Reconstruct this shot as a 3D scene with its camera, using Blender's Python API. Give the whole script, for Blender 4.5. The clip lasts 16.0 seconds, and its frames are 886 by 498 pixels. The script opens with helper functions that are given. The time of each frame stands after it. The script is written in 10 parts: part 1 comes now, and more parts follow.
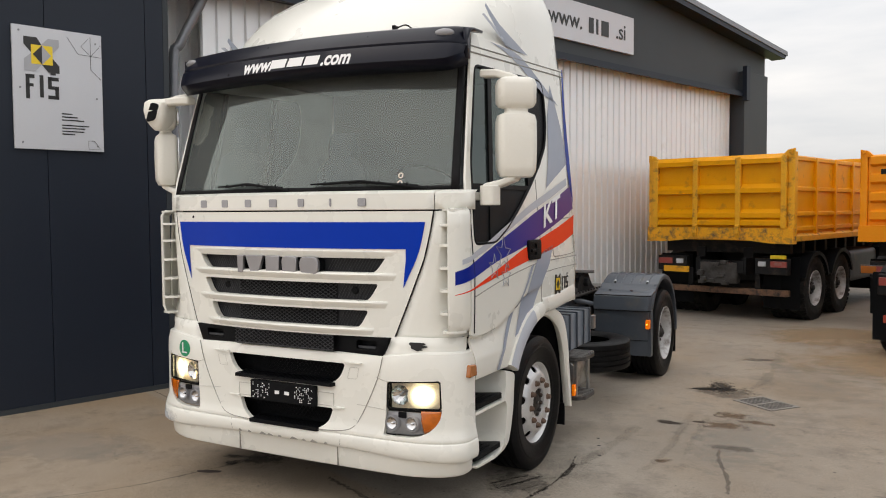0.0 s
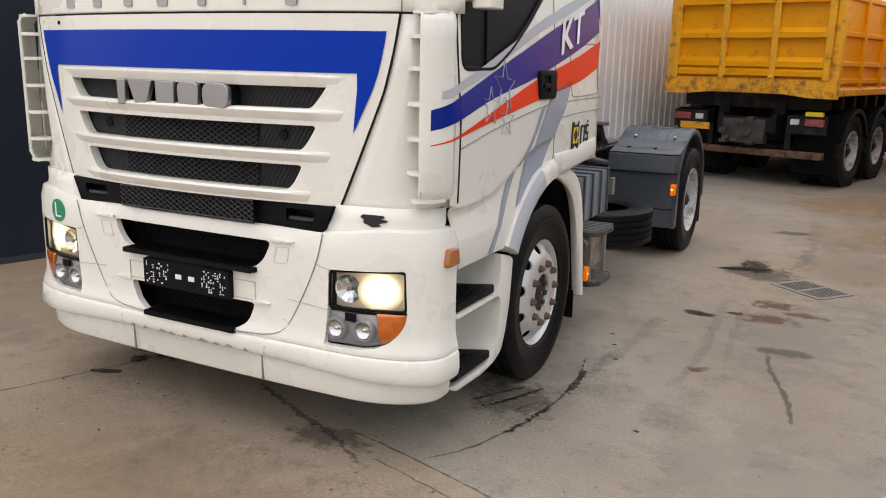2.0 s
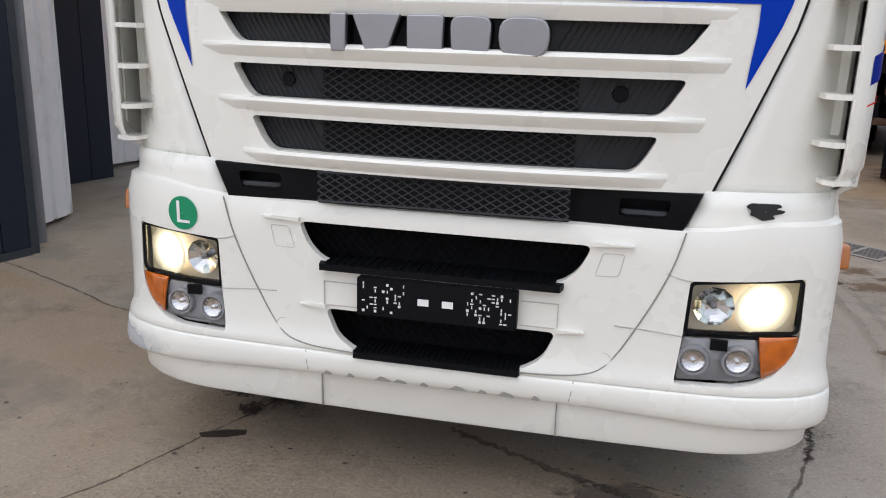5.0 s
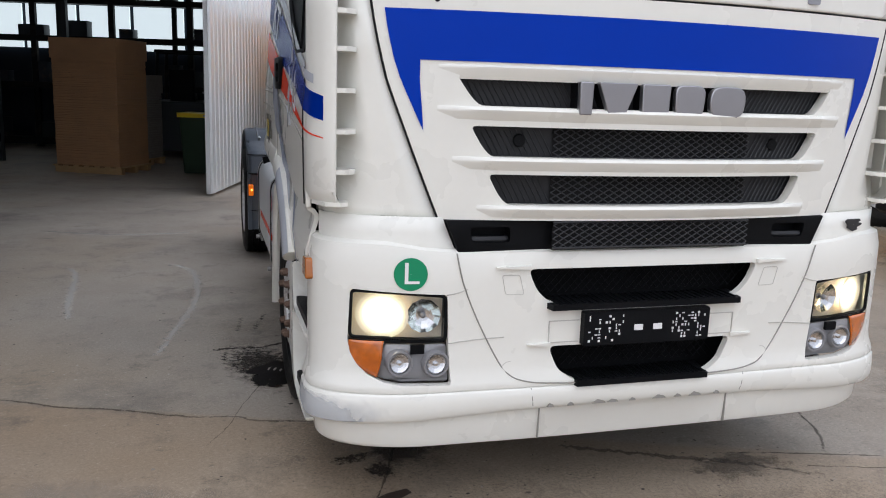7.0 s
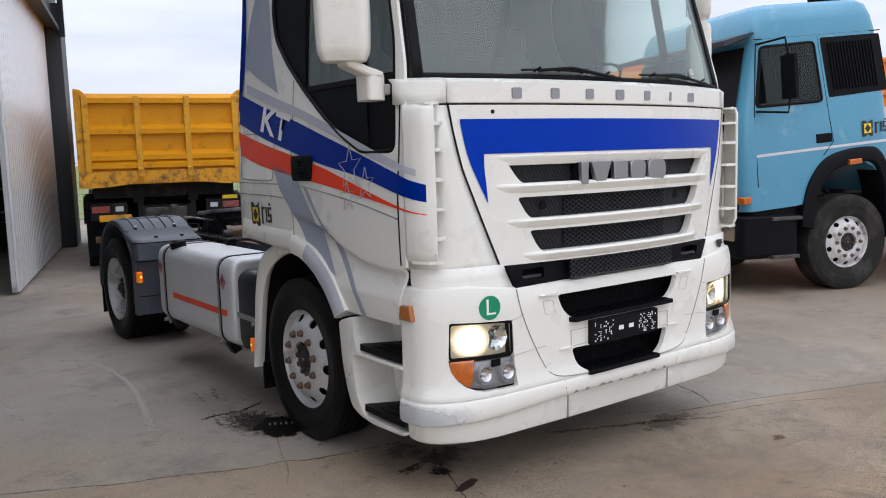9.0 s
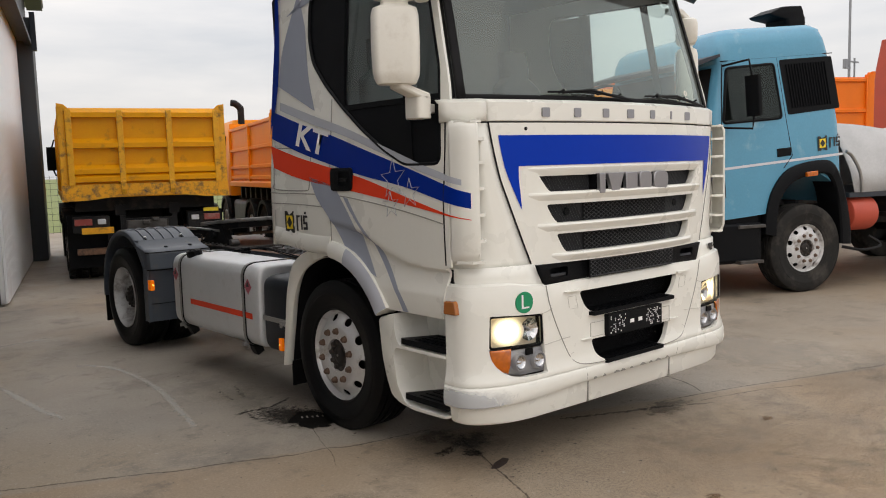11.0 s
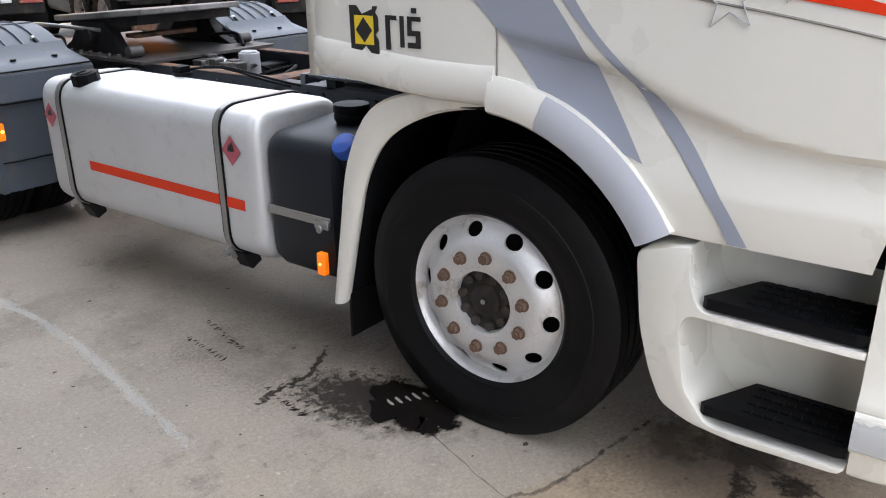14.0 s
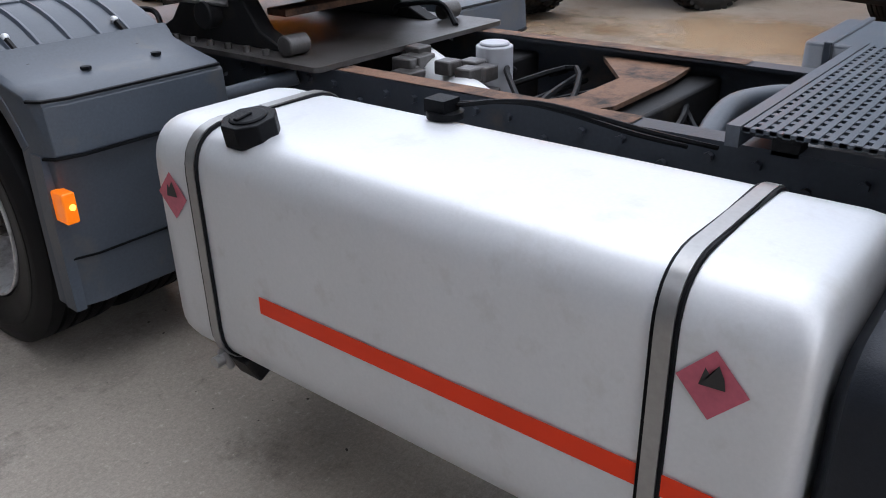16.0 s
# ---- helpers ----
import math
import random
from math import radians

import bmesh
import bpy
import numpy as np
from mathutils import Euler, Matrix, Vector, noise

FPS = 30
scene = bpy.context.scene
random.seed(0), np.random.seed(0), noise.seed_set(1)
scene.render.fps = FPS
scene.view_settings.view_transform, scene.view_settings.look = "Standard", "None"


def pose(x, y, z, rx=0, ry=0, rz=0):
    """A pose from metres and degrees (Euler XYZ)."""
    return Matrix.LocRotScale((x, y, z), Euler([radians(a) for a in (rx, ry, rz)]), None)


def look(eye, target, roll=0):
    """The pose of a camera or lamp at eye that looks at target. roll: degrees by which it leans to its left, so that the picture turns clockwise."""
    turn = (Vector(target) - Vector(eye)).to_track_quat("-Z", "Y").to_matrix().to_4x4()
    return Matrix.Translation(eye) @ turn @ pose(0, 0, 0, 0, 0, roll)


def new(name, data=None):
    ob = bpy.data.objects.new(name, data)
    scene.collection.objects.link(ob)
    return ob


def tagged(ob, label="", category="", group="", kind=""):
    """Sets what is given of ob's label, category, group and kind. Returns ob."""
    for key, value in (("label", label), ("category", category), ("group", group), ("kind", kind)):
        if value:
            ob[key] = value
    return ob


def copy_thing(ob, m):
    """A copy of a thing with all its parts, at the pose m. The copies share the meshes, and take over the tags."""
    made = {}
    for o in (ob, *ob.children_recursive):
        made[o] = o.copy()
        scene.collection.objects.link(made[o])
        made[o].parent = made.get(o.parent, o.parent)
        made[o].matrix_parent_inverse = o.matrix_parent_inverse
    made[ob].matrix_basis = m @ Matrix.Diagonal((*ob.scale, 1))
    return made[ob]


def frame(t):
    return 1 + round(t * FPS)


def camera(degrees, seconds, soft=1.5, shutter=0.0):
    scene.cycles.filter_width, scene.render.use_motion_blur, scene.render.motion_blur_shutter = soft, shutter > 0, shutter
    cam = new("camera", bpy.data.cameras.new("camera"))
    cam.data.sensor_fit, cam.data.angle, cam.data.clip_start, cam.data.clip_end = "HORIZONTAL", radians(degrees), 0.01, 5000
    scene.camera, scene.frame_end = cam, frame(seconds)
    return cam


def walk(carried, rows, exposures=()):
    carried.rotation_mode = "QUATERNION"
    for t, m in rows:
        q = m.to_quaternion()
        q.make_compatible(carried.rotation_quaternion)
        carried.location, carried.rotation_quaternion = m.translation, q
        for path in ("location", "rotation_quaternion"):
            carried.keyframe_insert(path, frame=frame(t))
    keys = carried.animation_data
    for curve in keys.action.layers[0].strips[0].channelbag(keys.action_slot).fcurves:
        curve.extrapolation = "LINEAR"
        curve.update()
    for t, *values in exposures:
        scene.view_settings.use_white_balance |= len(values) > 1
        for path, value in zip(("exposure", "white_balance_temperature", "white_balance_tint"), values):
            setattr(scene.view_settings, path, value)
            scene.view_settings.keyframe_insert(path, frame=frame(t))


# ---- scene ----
cam = camera(56.9, 16.0, soft=1.05)
PATH = [
    (0, (3.399, -4.13, 1.905), (2.451, -2.372, 1.807), -0.4),
    (0.5, (3.22, -3.846, 1.857), (2.304, -2.08, 1.648), -0.1),
    (1, (3.078, -3.461, 1.797), (2.168, -1.713, 1.458), 0.1),
    (1.5, (2.94, -3.045, 1.766), (2.024, -1.317, 1.347), 0.9),
    (2, (2.721, -2.683, 1.723), (1.816, -0.956, 1.273), 1.2),
    (2.5, (2.634, -2.369, 1.676), (1.703, -0.659, 1.219), 1.1),
    (3, (2.478, -2.206, 1.655), (1.54, -0.503, 1.183), 1.2),
    (3.5, (2.04, -2.173, 1.605), (1.205, -0.418, 1.137), 2.1),
    (4, (1.593, -2.158, 1.561), (0.899, -0.352, 1.054), 2.1),
    (4.5, (1.087, -2.246, 1.562), (0.516, -0.406, 1.026), 1.4),
    (5, (0.562, -2.431, 1.58), (0.137, -0.548, 1.055), 1.7),
    (7.5, (-2.092, -2.637, 1.575), (-1.275, -0.847, 1.218), 0.9),
    (8, (-2.577, -2.607, 1.61), (-1.546, -0.927, 1.269), -0.4),
    (8.5, (-3.008, -2.827, 1.663), (-1.872, -1.201, 1.407), -1.5),
    (11, (-4.01, -2.984, 1.671), (-2.723, -1.466, 1.472), -1.7),
    (11.5, (-4.05, -2.594, 1.652), (-2.701, -1.142, 1.388), -1.7),
    (12, (-3.955, -2.122, 1.634), (-2.551, -0.738, 1.298), -1.8),
    (12.5, (-3.808, -1.589, 1.61), (-2.373, -0.26, 1.192), -1.6),
    (13, (-3.687, -1.035, 1.599), (-2.188, 0.182, 1.078), -0.7),
    (13.5, (-3.413, -0.515, 1.604), (-1.923, 0.671, 0.994), -1.0),
    (14, (-3.22, 0.067, 1.611), (-1.729, 1.191, 0.894), -0.7),
    (14.5, (-2.928, 0.602, 1.603), (-1.446, 1.693, 0.821), -0.7),
    (15, (-2.711, 1.213, 1.604), (-1.229, 2.254, 0.756), 0.0),
    (15.5, (-2.466, 1.771, 1.577), (-1.005, 2.807, 0.686), 0.5),
    (16, (-2.203, 2.337, 1.528), (-0.805, 3.483, 0.672), -1.3),
]
# seconds, stops, kelvin, tint
EXPOSURES = [(0, 0.37, 6950, 12), (0.5, 0.34, 7300, 12), (1.5, 0.42, 7000, 13), (2.5, 0.56, 6700, 15), (3.5, 0.56, 6400, 15), (4.5, 0.40, 6300, 14), (5, 0.42, 6200, 14), (7.5, 0.44, 6150, 14), (8.5, 0.48, 6150, 14), (11, 0.32, 7000, 13),
             (11.5, 0.38, 7400, 14), (12.5, 0.42, 7400, 15), (13, 0.53, 6900, 14), (13.5, 1.03, 6500, 13), (14, 1.53, 6200, 13), (14.5, 1.65, 6100, 13), (15, 1.65, 6200, 14), (15.5, 1.48, 6200, 15), (16, 1.15, 6050, 14)]
walk(cam, [(t, look(eye, target, roll)) for t, eye, target, roll in PATH], EXPOSURES)

# ---- sky, sun, exposure ----
world = bpy.data.worlds.new("overcast_sky")
scene.world = world
world.use_nodes = True
wn, wl = world.node_tree.nodes, world.node_tree.links
sky = wn.new("ShaderNodeTexSky")
sky.sky_type = 'NISHITA'
sky.sun_disc = False
sky.sun_elevation = radians(57)
sky.sun_rotation = radians(243)
sky.dust_density = 3.0
wc = wn.new("ShaderNodeTexCoord")
wmap = wn.new("ShaderNodeMapping")
wmap.inputs["Scale"].default_value = (1.2, 1.2, 6.0)
wl.new(wc.outputs["Generated"], wmap.inputs["Vector"])
wnoise = wn.new("ShaderNodeTexNoise")
wnoise.inputs["Scale"].default_value = 1.7
wnoise.inputs["Detail"].default_value = 6
wnoise.inputs["Roughness"].default_value = 0.55
wl.new(wmap.outputs["Vector"], wnoise.inputs["Vector"])
wramp = wn.new("ShaderNodeValToRGB")
wramp.color_ramp.elements[0].position, wramp.color_ramp.elements[0].color = 0.32, (5.0, 5.45, 6.0, 1)
wramp.color_ramp.elements[1].position, wramp.color_ramp.elements[1].color = 0.68, (7.6, 7.7, 7.8, 1)
wl.new(wnoise.outputs["Fac"], wramp.inputs["Fac"])
wmix = wn.new("ShaderNodeMix")
wmix.data_type = 'RGBA'
wmix.inputs["Factor"].default_value = 0.88
wsep = wn.new("ShaderNodeSeparateXYZ")
wl.new(wc.outputs["Generated"], wsep.inputs["Vector"])
wdome = wn.new("ShaderNodeMapRange")
wdome.inputs["From Min"].default_value, wdome.inputs["From Max"].default_value = 0.0, 1.0
wdome.inputs["To Min"].default_value, wdome.inputs["To Max"].default_value = 0.70, 1.32
wl.new(wsep.outputs["Z"], wdome.inputs["Value"])
wstr = wn.new("ShaderNodeMath")
wstr.operation = 'MULTIPLY'
wstr.inputs[1].default_value = 0.137
wl.new(wdome.outputs["Result"], wstr.inputs[0])
wl.new(sky.outputs["Color"], wmix.inputs["A"])
wl.new(wramp.outputs["Color"], wmix.inputs["B"])
wbg = wn["Background"]
wl.new(wstr.outputs[0], wbg.inputs["Strength"])
wl.new(wmix.outputs["Result"], wbg.inputs["Color"])

sun_data = bpy.data.lights.new("sun", 'SUN')
sun_data.energy, sun_data.angle, sun_data.color = 0.79, radians(125), (1.0, 0.95, 0.88)
sun = new("sun", sun_data)
sun.matrix_world = look((-7.0, -3.6, 12.0), (0, 0, 0))


# ---- materials ----
MATS = {}


def mat(name, color, rough=0.5, metal=0.0, scale=6.0, vary=0.12, fine=90.0, grain=0.05, bump=0.02, bump_scale=160.0,
        dirt=None, dirt_amount=0.0, dirt_scale=3.0, coat=0.0, emit=0.0, random_shade=0.0, spec=0.5):
    """A surface with variation at two scales, fine relief and optional dirt of its own shape."""
    m = bpy.data.materials.new(name)
    m.use_nodes = True
    n, l = m.node_tree.nodes, m.node_tree.links
    b = n["Principled BSDF"]
    tc = n.new("ShaderNodeTexCoord")
    big = n.new("ShaderNodeTexNoise")
    big.inputs["Scale"].default_value, big.inputs["Detail"].default_value = scale, 5
    small = n.new("ShaderNodeTexNoise")
    small.inputs["Scale"].default_value, small.inputs["Detail"].default_value = fine, 3
    for t in (big, small):
        l.new(tc.outputs["Object"], t.inputs["Vector"])
    dark = n.new("ShaderNodeMix")
    dark.data_type = 'RGBA'
    dark.inputs["A"].default_value = (*[c * (1 - vary) for c in color], 1)
    dark.inputs["B"].default_value = (*[min(1.0, c * (1 + vary)) for c in color], 1)
    l.new(big.outputs["Fac"], dark.inputs["Factor"])
    last = dark.outputs["Result"]
    if grain:
        g = n.new("ShaderNodeMix")
        g.data_type, g.blend_type = 'RGBA', 'OVERLAY'
        g.inputs["Factor"].default_value = min(1.0, grain * 4)
        l.new(last, g.inputs["A"])
        l.new(small.outputs["Fac"], g.inputs["B"])
        last = g.outputs["Result"]
    if dirt:
        d = n.new("ShaderNodeTexNoise")
        d.inputs["Scale"].default_value, d.inputs["Detail"].default_value, d.inputs["Roughness"].default_value = dirt_scale, 8, 0.65
        l.new(tc.outputs["Object"], d.inputs["Vector"])
        r = n.new("ShaderNodeValToRGB")
        r.color_ramp.elements[0].position, r.color_ramp.elements[1].position = 0.62 - 0.35 * dirt_amount, 0.78 - 0.25 * dirt_amount
        l.new(d.outputs["Fac"], r.inputs["Fac"])
        k = n.new("ShaderNodeMix")
        k.data_type = 'RGBA'
        k.inputs["B"].default_value = (*dirt, 1)
        l.new(r.outputs["Color"], k.inputs["Factor"])
        l.new(last, k.inputs["A"])
        last = k.outputs["Result"]
    if random_shade:
        oi = n.new("ShaderNodeObjectInfo")
        mr = n.new("ShaderNodeMapRange")
        mr.inputs["To Min"].default_value, mr.inputs["To Max"].default_value = 1 - random_shade, 1 + random_shade
        l.new(oi.outputs["Random"], mr.inputs["Value"])
        hs = n.new("ShaderNodeHueSaturation")
        l.new(mr.outputs["Result"], hs.inputs["Value"])
        l.new(last, hs.inputs["Color"])
        last = hs.outputs["Color"]
    l.new(last, b.inputs["Base Color"])
    rr = n.new("ShaderNodeMapRange")
    rr.inputs["To Min"].default_value, rr.inputs["To Max"].default_value = max(0.02, rough * 0.8), min(1.0, rough * 1.2)
    l.new(big.outputs["Fac"], rr.inputs["Value"])
    l.new(rr.outputs["Result"], b.inputs["Roughness"])
    b.inputs["Metallic"].default_value = metal
    b.inputs["Coat Weight"].default_value = coat
    b.inputs["Specular IOR Level"].default_value = spec
    b.inputs["Coat Roughness"].default_value = 0.08
    if bump:
        bn = n.new("ShaderNodeTexNoise")
        bn.inputs["Scale"].default_value, bn.inputs["Detail"].default_value = bump_scale, 4
        l.new(tc.outputs["Object"], bn.inputs["Vector"])
        bu = n.new("ShaderNodeBump")
        bu.inputs["Strength"].default_value = min(1.0, bump * 8)
        bu.inputs["Distance"].default_value = 0.004
        l.new(bn.outputs["Fac"], bu.inputs["Height"])
        l.new(bu.outputs["Normal"], b.inputs["Normal"])
    if emit:
        b.inputs["Emission Color"].default_value = (*color, 1)
        b.inputs["Emission Strength"].default_value = emit
    MATS[name] = m
    return m


def glass_mat(name, tint, gloss_rough=0.02, ior=1.5, dust=0.0):
    """Clear or tinted sheet glass: looks through, with a real sheen by angle; dust sets a pale veil standing in for sky
    glare.
    """
    m = bpy.data.materials.new(name)
    m.use_nodes = True
    n, l = m.node_tree.nodes, m.node_tree.links
    n.remove(n["Principled BSDF"])
    t = n.new("ShaderNodeBsdfTransparent")
    t.inputs["Color"].default_value = (*tint, 1)
    d = n.new("ShaderNodeBsdfDiffuse")
    d.inputs["Color"].default_value = (0.72, 0.76, 0.74, 1)
    glare_veil = n.new("ShaderNodeMixShader")
    if dust:
        tc = n.new("ShaderNodeTexCoord")
        nz = n.new("ShaderNodeTexNoise")
        nz.inputs["Scale"].default_value, nz.inputs["Detail"].default_value = 1.6, 4
        l.new(tc.outputs["Object"], nz.inputs["Vector"])
        mr = n.new("ShaderNodeMapRange")
        mr.inputs["To Min"].default_value, mr.inputs["To Max"].default_value = dust * 0.6, dust * 1.4
        l.new(nz.outputs["Fac"], mr.inputs["Value"])
        l.new(mr.outputs["Result"], glare_veil.inputs["Fac"])
    else:
        glare_veil.inputs["Fac"].default_value = 0.0
    l.new(t.outputs[0], glare_veil.inputs[1])
    l.new(d.outputs[0], glare_veil.inputs[2])
    g = n.new("ShaderNodeBsdfGlossy")
    g.inputs["Roughness"].default_value = gloss_rough
    g.inputs["Color"].default_value = (0.86, 0.97, 0.92, 1)
    f = n.new("ShaderNodeFresnel")
    f.inputs["IOR"].default_value = ior
    mix = n.new("ShaderNodeMixShader")
    l.new(f.outputs["Fac"], mix.inputs["Fac"])
    l.new(glare_veil.outputs[0], mix.inputs[1])
    l.new(g.outputs[0], mix.inputs[2])
    l.new(mix.outputs[0], n["Material Output"].inputs["Surface"])
    MATS[name] = m
    return m


WHITE = mat("cream_white_paint", (0.79, 0.783, 0.725), 0.28, scale=2.5, vary=0.03, fine=40, grain=0.012, bump=0.0, coat=0.25)
WHITE_OLD = mat("white_plastic_trim", (0.78, 0.76, 0.69), 0.38, scale=3, vary=0.05, fine=60, grain=0.02, bump=0.005,
                dirt=(0.62, 0.58, 0.5), dirt_amount=0.12, dirt_scale=4)
BLACKP = mat("black_moulded_plastic", (0.0045, 0.005, 0.0062), 0.5, spec=0.11, scale=8, vary=0.25, fine=200, grain=0.05, bump=0.03, bump_scale=420)
GREYP = mat("dark_grey_plastic", (0.058, 0.070, 0.088), 0.38, spec=0.5, scale=4, vary=0.18, fine=120, grain=0.05, bump=0.015, bump_scale=300,
            dirt=(0.09, 0.088, 0.085), dirt_amount=0.2, dirt_scale=5)
MESHM = mat("charcoal_grille_wire", (0.026, 0.027, 0.030), 0.42, spec=0.35, vary=0.1, grain=0.0, bump=0.0)
GRILLEB = mat("charcoal_grille_plate", (0.017, 0.018, 0.021), 0.45, spec=0.3, vary=0.2, grain=0.03, bump=0.01)
VISOR = mat("visor_dark_acrylic", (0.003, 0.004, 0.011), 0.3, spec=0.22, vary=0.1, grain=0.0, bump=0.0)
RUBBER = mat("tyre_rubber", (0.0055, 0.0055, 0.006), 0.48, spec=0.15, scale=5, vary=0.3, fine=120, grain=0.08, bump=0.03, bump_scale=200,
             dirt=(0.011, 0.0105, 0.010), dirt_amount=0.2, dirt_scale=4)
RUBBER_OLD = mat("dusty_tyre_rubber", (0.020, 0.019, 0.018), 0.85, spec=0.2, scale=5, vary=0.3, fine=120, grain=0.08, bump=0.03, bump_scale=200,
                 dirt=(0.06, 0.054, 0.047), dirt_amount=0.35, dirt_scale=4)
ALLOY = mat("aluminium_rim", (0.66, 0.66, 0.66), 0.40, 0.5, scale=6, vary=0.12, fine=120, grain=0.05, bump=0.01,
            dirt=(0.26, 0.22, 0.18), dirt_amount=0.17, dirt_scale=9)
RIM_GREY = mat("painted_steel_rim", (0.58, 0.58, 0.58), 0.55, 0.15, scale=6, vary=0.15, fine=90, grain=0.05,
               dirt=(0.16, 0.13, 0.11), dirt_amount=0.4, dirt_scale=7)
HUBM = mat("rusty_hub_steel", (0.040, 0.033, 0.028), 0.65, 0.05, dirt=(0.11, 0.065, 0.04), dirt_amount=0.3, dirt_scale=16, scale=22, vary=0.5, fine=160, grain=0.1, bump=0.05)
HUBDARK = mat("greasy_dark_hub", (0.016, 0.014, 0.013), 0.5, 0.2, dirt=(0.05, 0.034, 0.024), dirt_amount=0.3, dirt_scale=18, scale=22, vary=0.4, fine=160, grain=0.1, bump=0.04)
NUTM = mat("rusted_wheel_nut", (0.155, 0.098, 0.070), 0.58, 0.35, scale=40, vary=0.35, fine=200, grain=0.1, bump=0.04)
TANKM = mat("brushed_aluminium_tank", (0.69, 0.70, 0.71), 0.44, 0.42, scale=2.6, vary=0.09, fine=130, grain=0.03, bump=0.006,
            dirt=(0.60, 0.60, 0.59), dirt_amount=0.16, dirt_scale=9)
STRAPM = mat("stainless_strap", (0.36, 0.355, 0.345), 0.34, 0.75, scale=8, vary=0.15, grain=0.03, bump=0.0)
CHROME = mat("silver_lettering_chrome", (0.33, 0.33, 0.35), 0.32, 0.85, scale=10, vary=0.06, grain=0.0, bump=0.0)
REFLECT = mat("headlamp_reflector", (0.75, 0.75, 0.76), 0.12, 1.0, vary=0.04, grain=0.0, bump=0.0)
LAMPBACK = mat("pale_lamp_inside", (0.82, 0.75, 0.62), 0.3, 0.0, vary=0.1, scale=30, grain=0.0, bump=0.0)
LAMPGREY = mat("silver_lamp_housing", (0.25, 0.25, 0.26), 0.4, 0.1, vary=0.05, grain=0.0, bump=0.0)
BLUE_D = mat("blue_vinyl", (0.001, 0.036, 0.40), 0.25, vary=0.06, grain=0.0, bump=0.0, spec=0.10)
NAVY_P = mat("navy_to_purple_vinyl", (0.005, 0.024, 0.25), 0.3, vary=0.08, grain=0.0, bump=0.0, spec=0.12)
pn, pl = NAVY_P.node_tree.nodes, NAVY_P.node_tree.links
p_tc, p_sep, p_ramp = pn.new("ShaderNodeTexCoord"), pn.new("ShaderNodeSeparateXYZ"), pn.new("ShaderNodeValToRGB")
p_ramp.color_ramp.elements[0].position, p_ramp.color_ramp.elements[0].color = 0.35, (0.006, 0.02, 0.24, 1)
p_ramp.color_ramp.elements[1].position, p_ramp.color_ramp.elements[1].color = 0.85, (0.085, 0.03, 0.17, 1)
p_half = pn.new("ShaderNodeMath")
p_half.operation = 'MULTIPLY'
p_half.inputs[1].default_value = 0.5
pl.new(p_tc.outputs["Object"], p_sep.inputs["Vector"])
pl.new(p_sep.outputs["Y"], p_half.inputs[0])
pl.new(p_half.outputs[0], p_ramp.inputs["Fac"])
pl.new(p_ramp.outputs["Color"], pn["Principled BSDF"].inputs["Base Color"])
NAVY_D = mat("navy_vinyl", (0.001, 0.022, 0.245), 0.25, vary=0.08, grain=0.0, bump=0.0, spec=0.08)
RED_D = mat("red_vinyl", (0.78, 0.055, 0.018), 0.25, vary=0.05, grain=0.0, bump=0.0, spec=0.12)
GREY_D = mat("blue_grey_vinyl", (0.33, 0.36, 0.43), 0.25, vary=0.05, grain=0.0, bump=0.0, spec=0.12)
GREY_L = mat("light_grey_vinyl", (0.46, 0.48, 0.53), 0.25, vary=0.05, grain=0.0, bump=0.0, spec=0.12)
LINE_D = mat("silver_line_vinyl", (0.36, 0.37, 0.40), 0.3, 0.2, vary=0.05, grain=0.0, bump=0.0)
DARK_D = mat("black_vinyl", (0.02, 0.02, 0.02), 0.4, vary=0.05, grain=0.0, bump=0.0)
YELL_D = mat("yellow_vinyl", (0.85, 0.62, 0.03), 0.35, vary=0.04, grain=0.0, bump=0.0)
GREEN_D = mat("green_sticker", (0.0, 0.25, 0.11), 0.35, vary=0.05, grain=0.0, bump=0.0)
WHITE_D = mat("white_vinyl", (0.82, 0.82, 0.82), 0.35, vary=0.03, grain=0.0, bump=0.0)
HAZARD_D = mat("faded_red_sticker", (0.46, 0.10, 0.14), 0.4, vary=0.2, scale=20, grain=0.05, bump=0.0)
SCUFF = mat("scuffed_bare_patch", (0.015, 0.015, 0.016), 0.6, vary=0.2, grain=0.0, bump=0.0)
SEAM = mat("panel_gap", (0.008, 0.008, 0.009), 0.7, spec=0.2, vary=0.1, grain=0.0, bump=0.0)
SEAM_W = mat("faint_panel_joint", (0.50, 0.485, 0.445), 0.6, vary=0.1, grain=0.0, bump=0.0)
SEAM_L = mat("shallow_panel_joint", (0.27, 0.26, 0.235), 0.6, vary=0.1, grain=0.0, bump=0.0)
FRAMEM = mat("black_chassis_paint", (0.010, 0.010, 0.011), 0.6, 0.0, spec=0.25, scale=5, vary=0.3, fine=90, grain=0.06, bump=0.03,
             dirt=(0.05, 0.04, 0.03), dirt_amount=0.25, dirt_scale=4)
FRAMEG = mat("greyblue_chassis_paint", (0.030, 0.036, 0.046), 0.45, 0.0, spec=0.35, scale=5, vary=0.2, fine=90, grain=0.05, bump=0.015,
             dirt=(0.09, 0.07, 0.055), dirt_amount=0.2, dirt_scale=4)
RUSTM = mat("rusty_steel", (0.20, 0.105, 0.06), 0.8, 0.1, scale=9, vary=0.45, fine=120, grain=0.1, bump=0.05, dirt=(0.03, 0.024, 0.022), dirt_amount=0.55, dirt_scale=9)
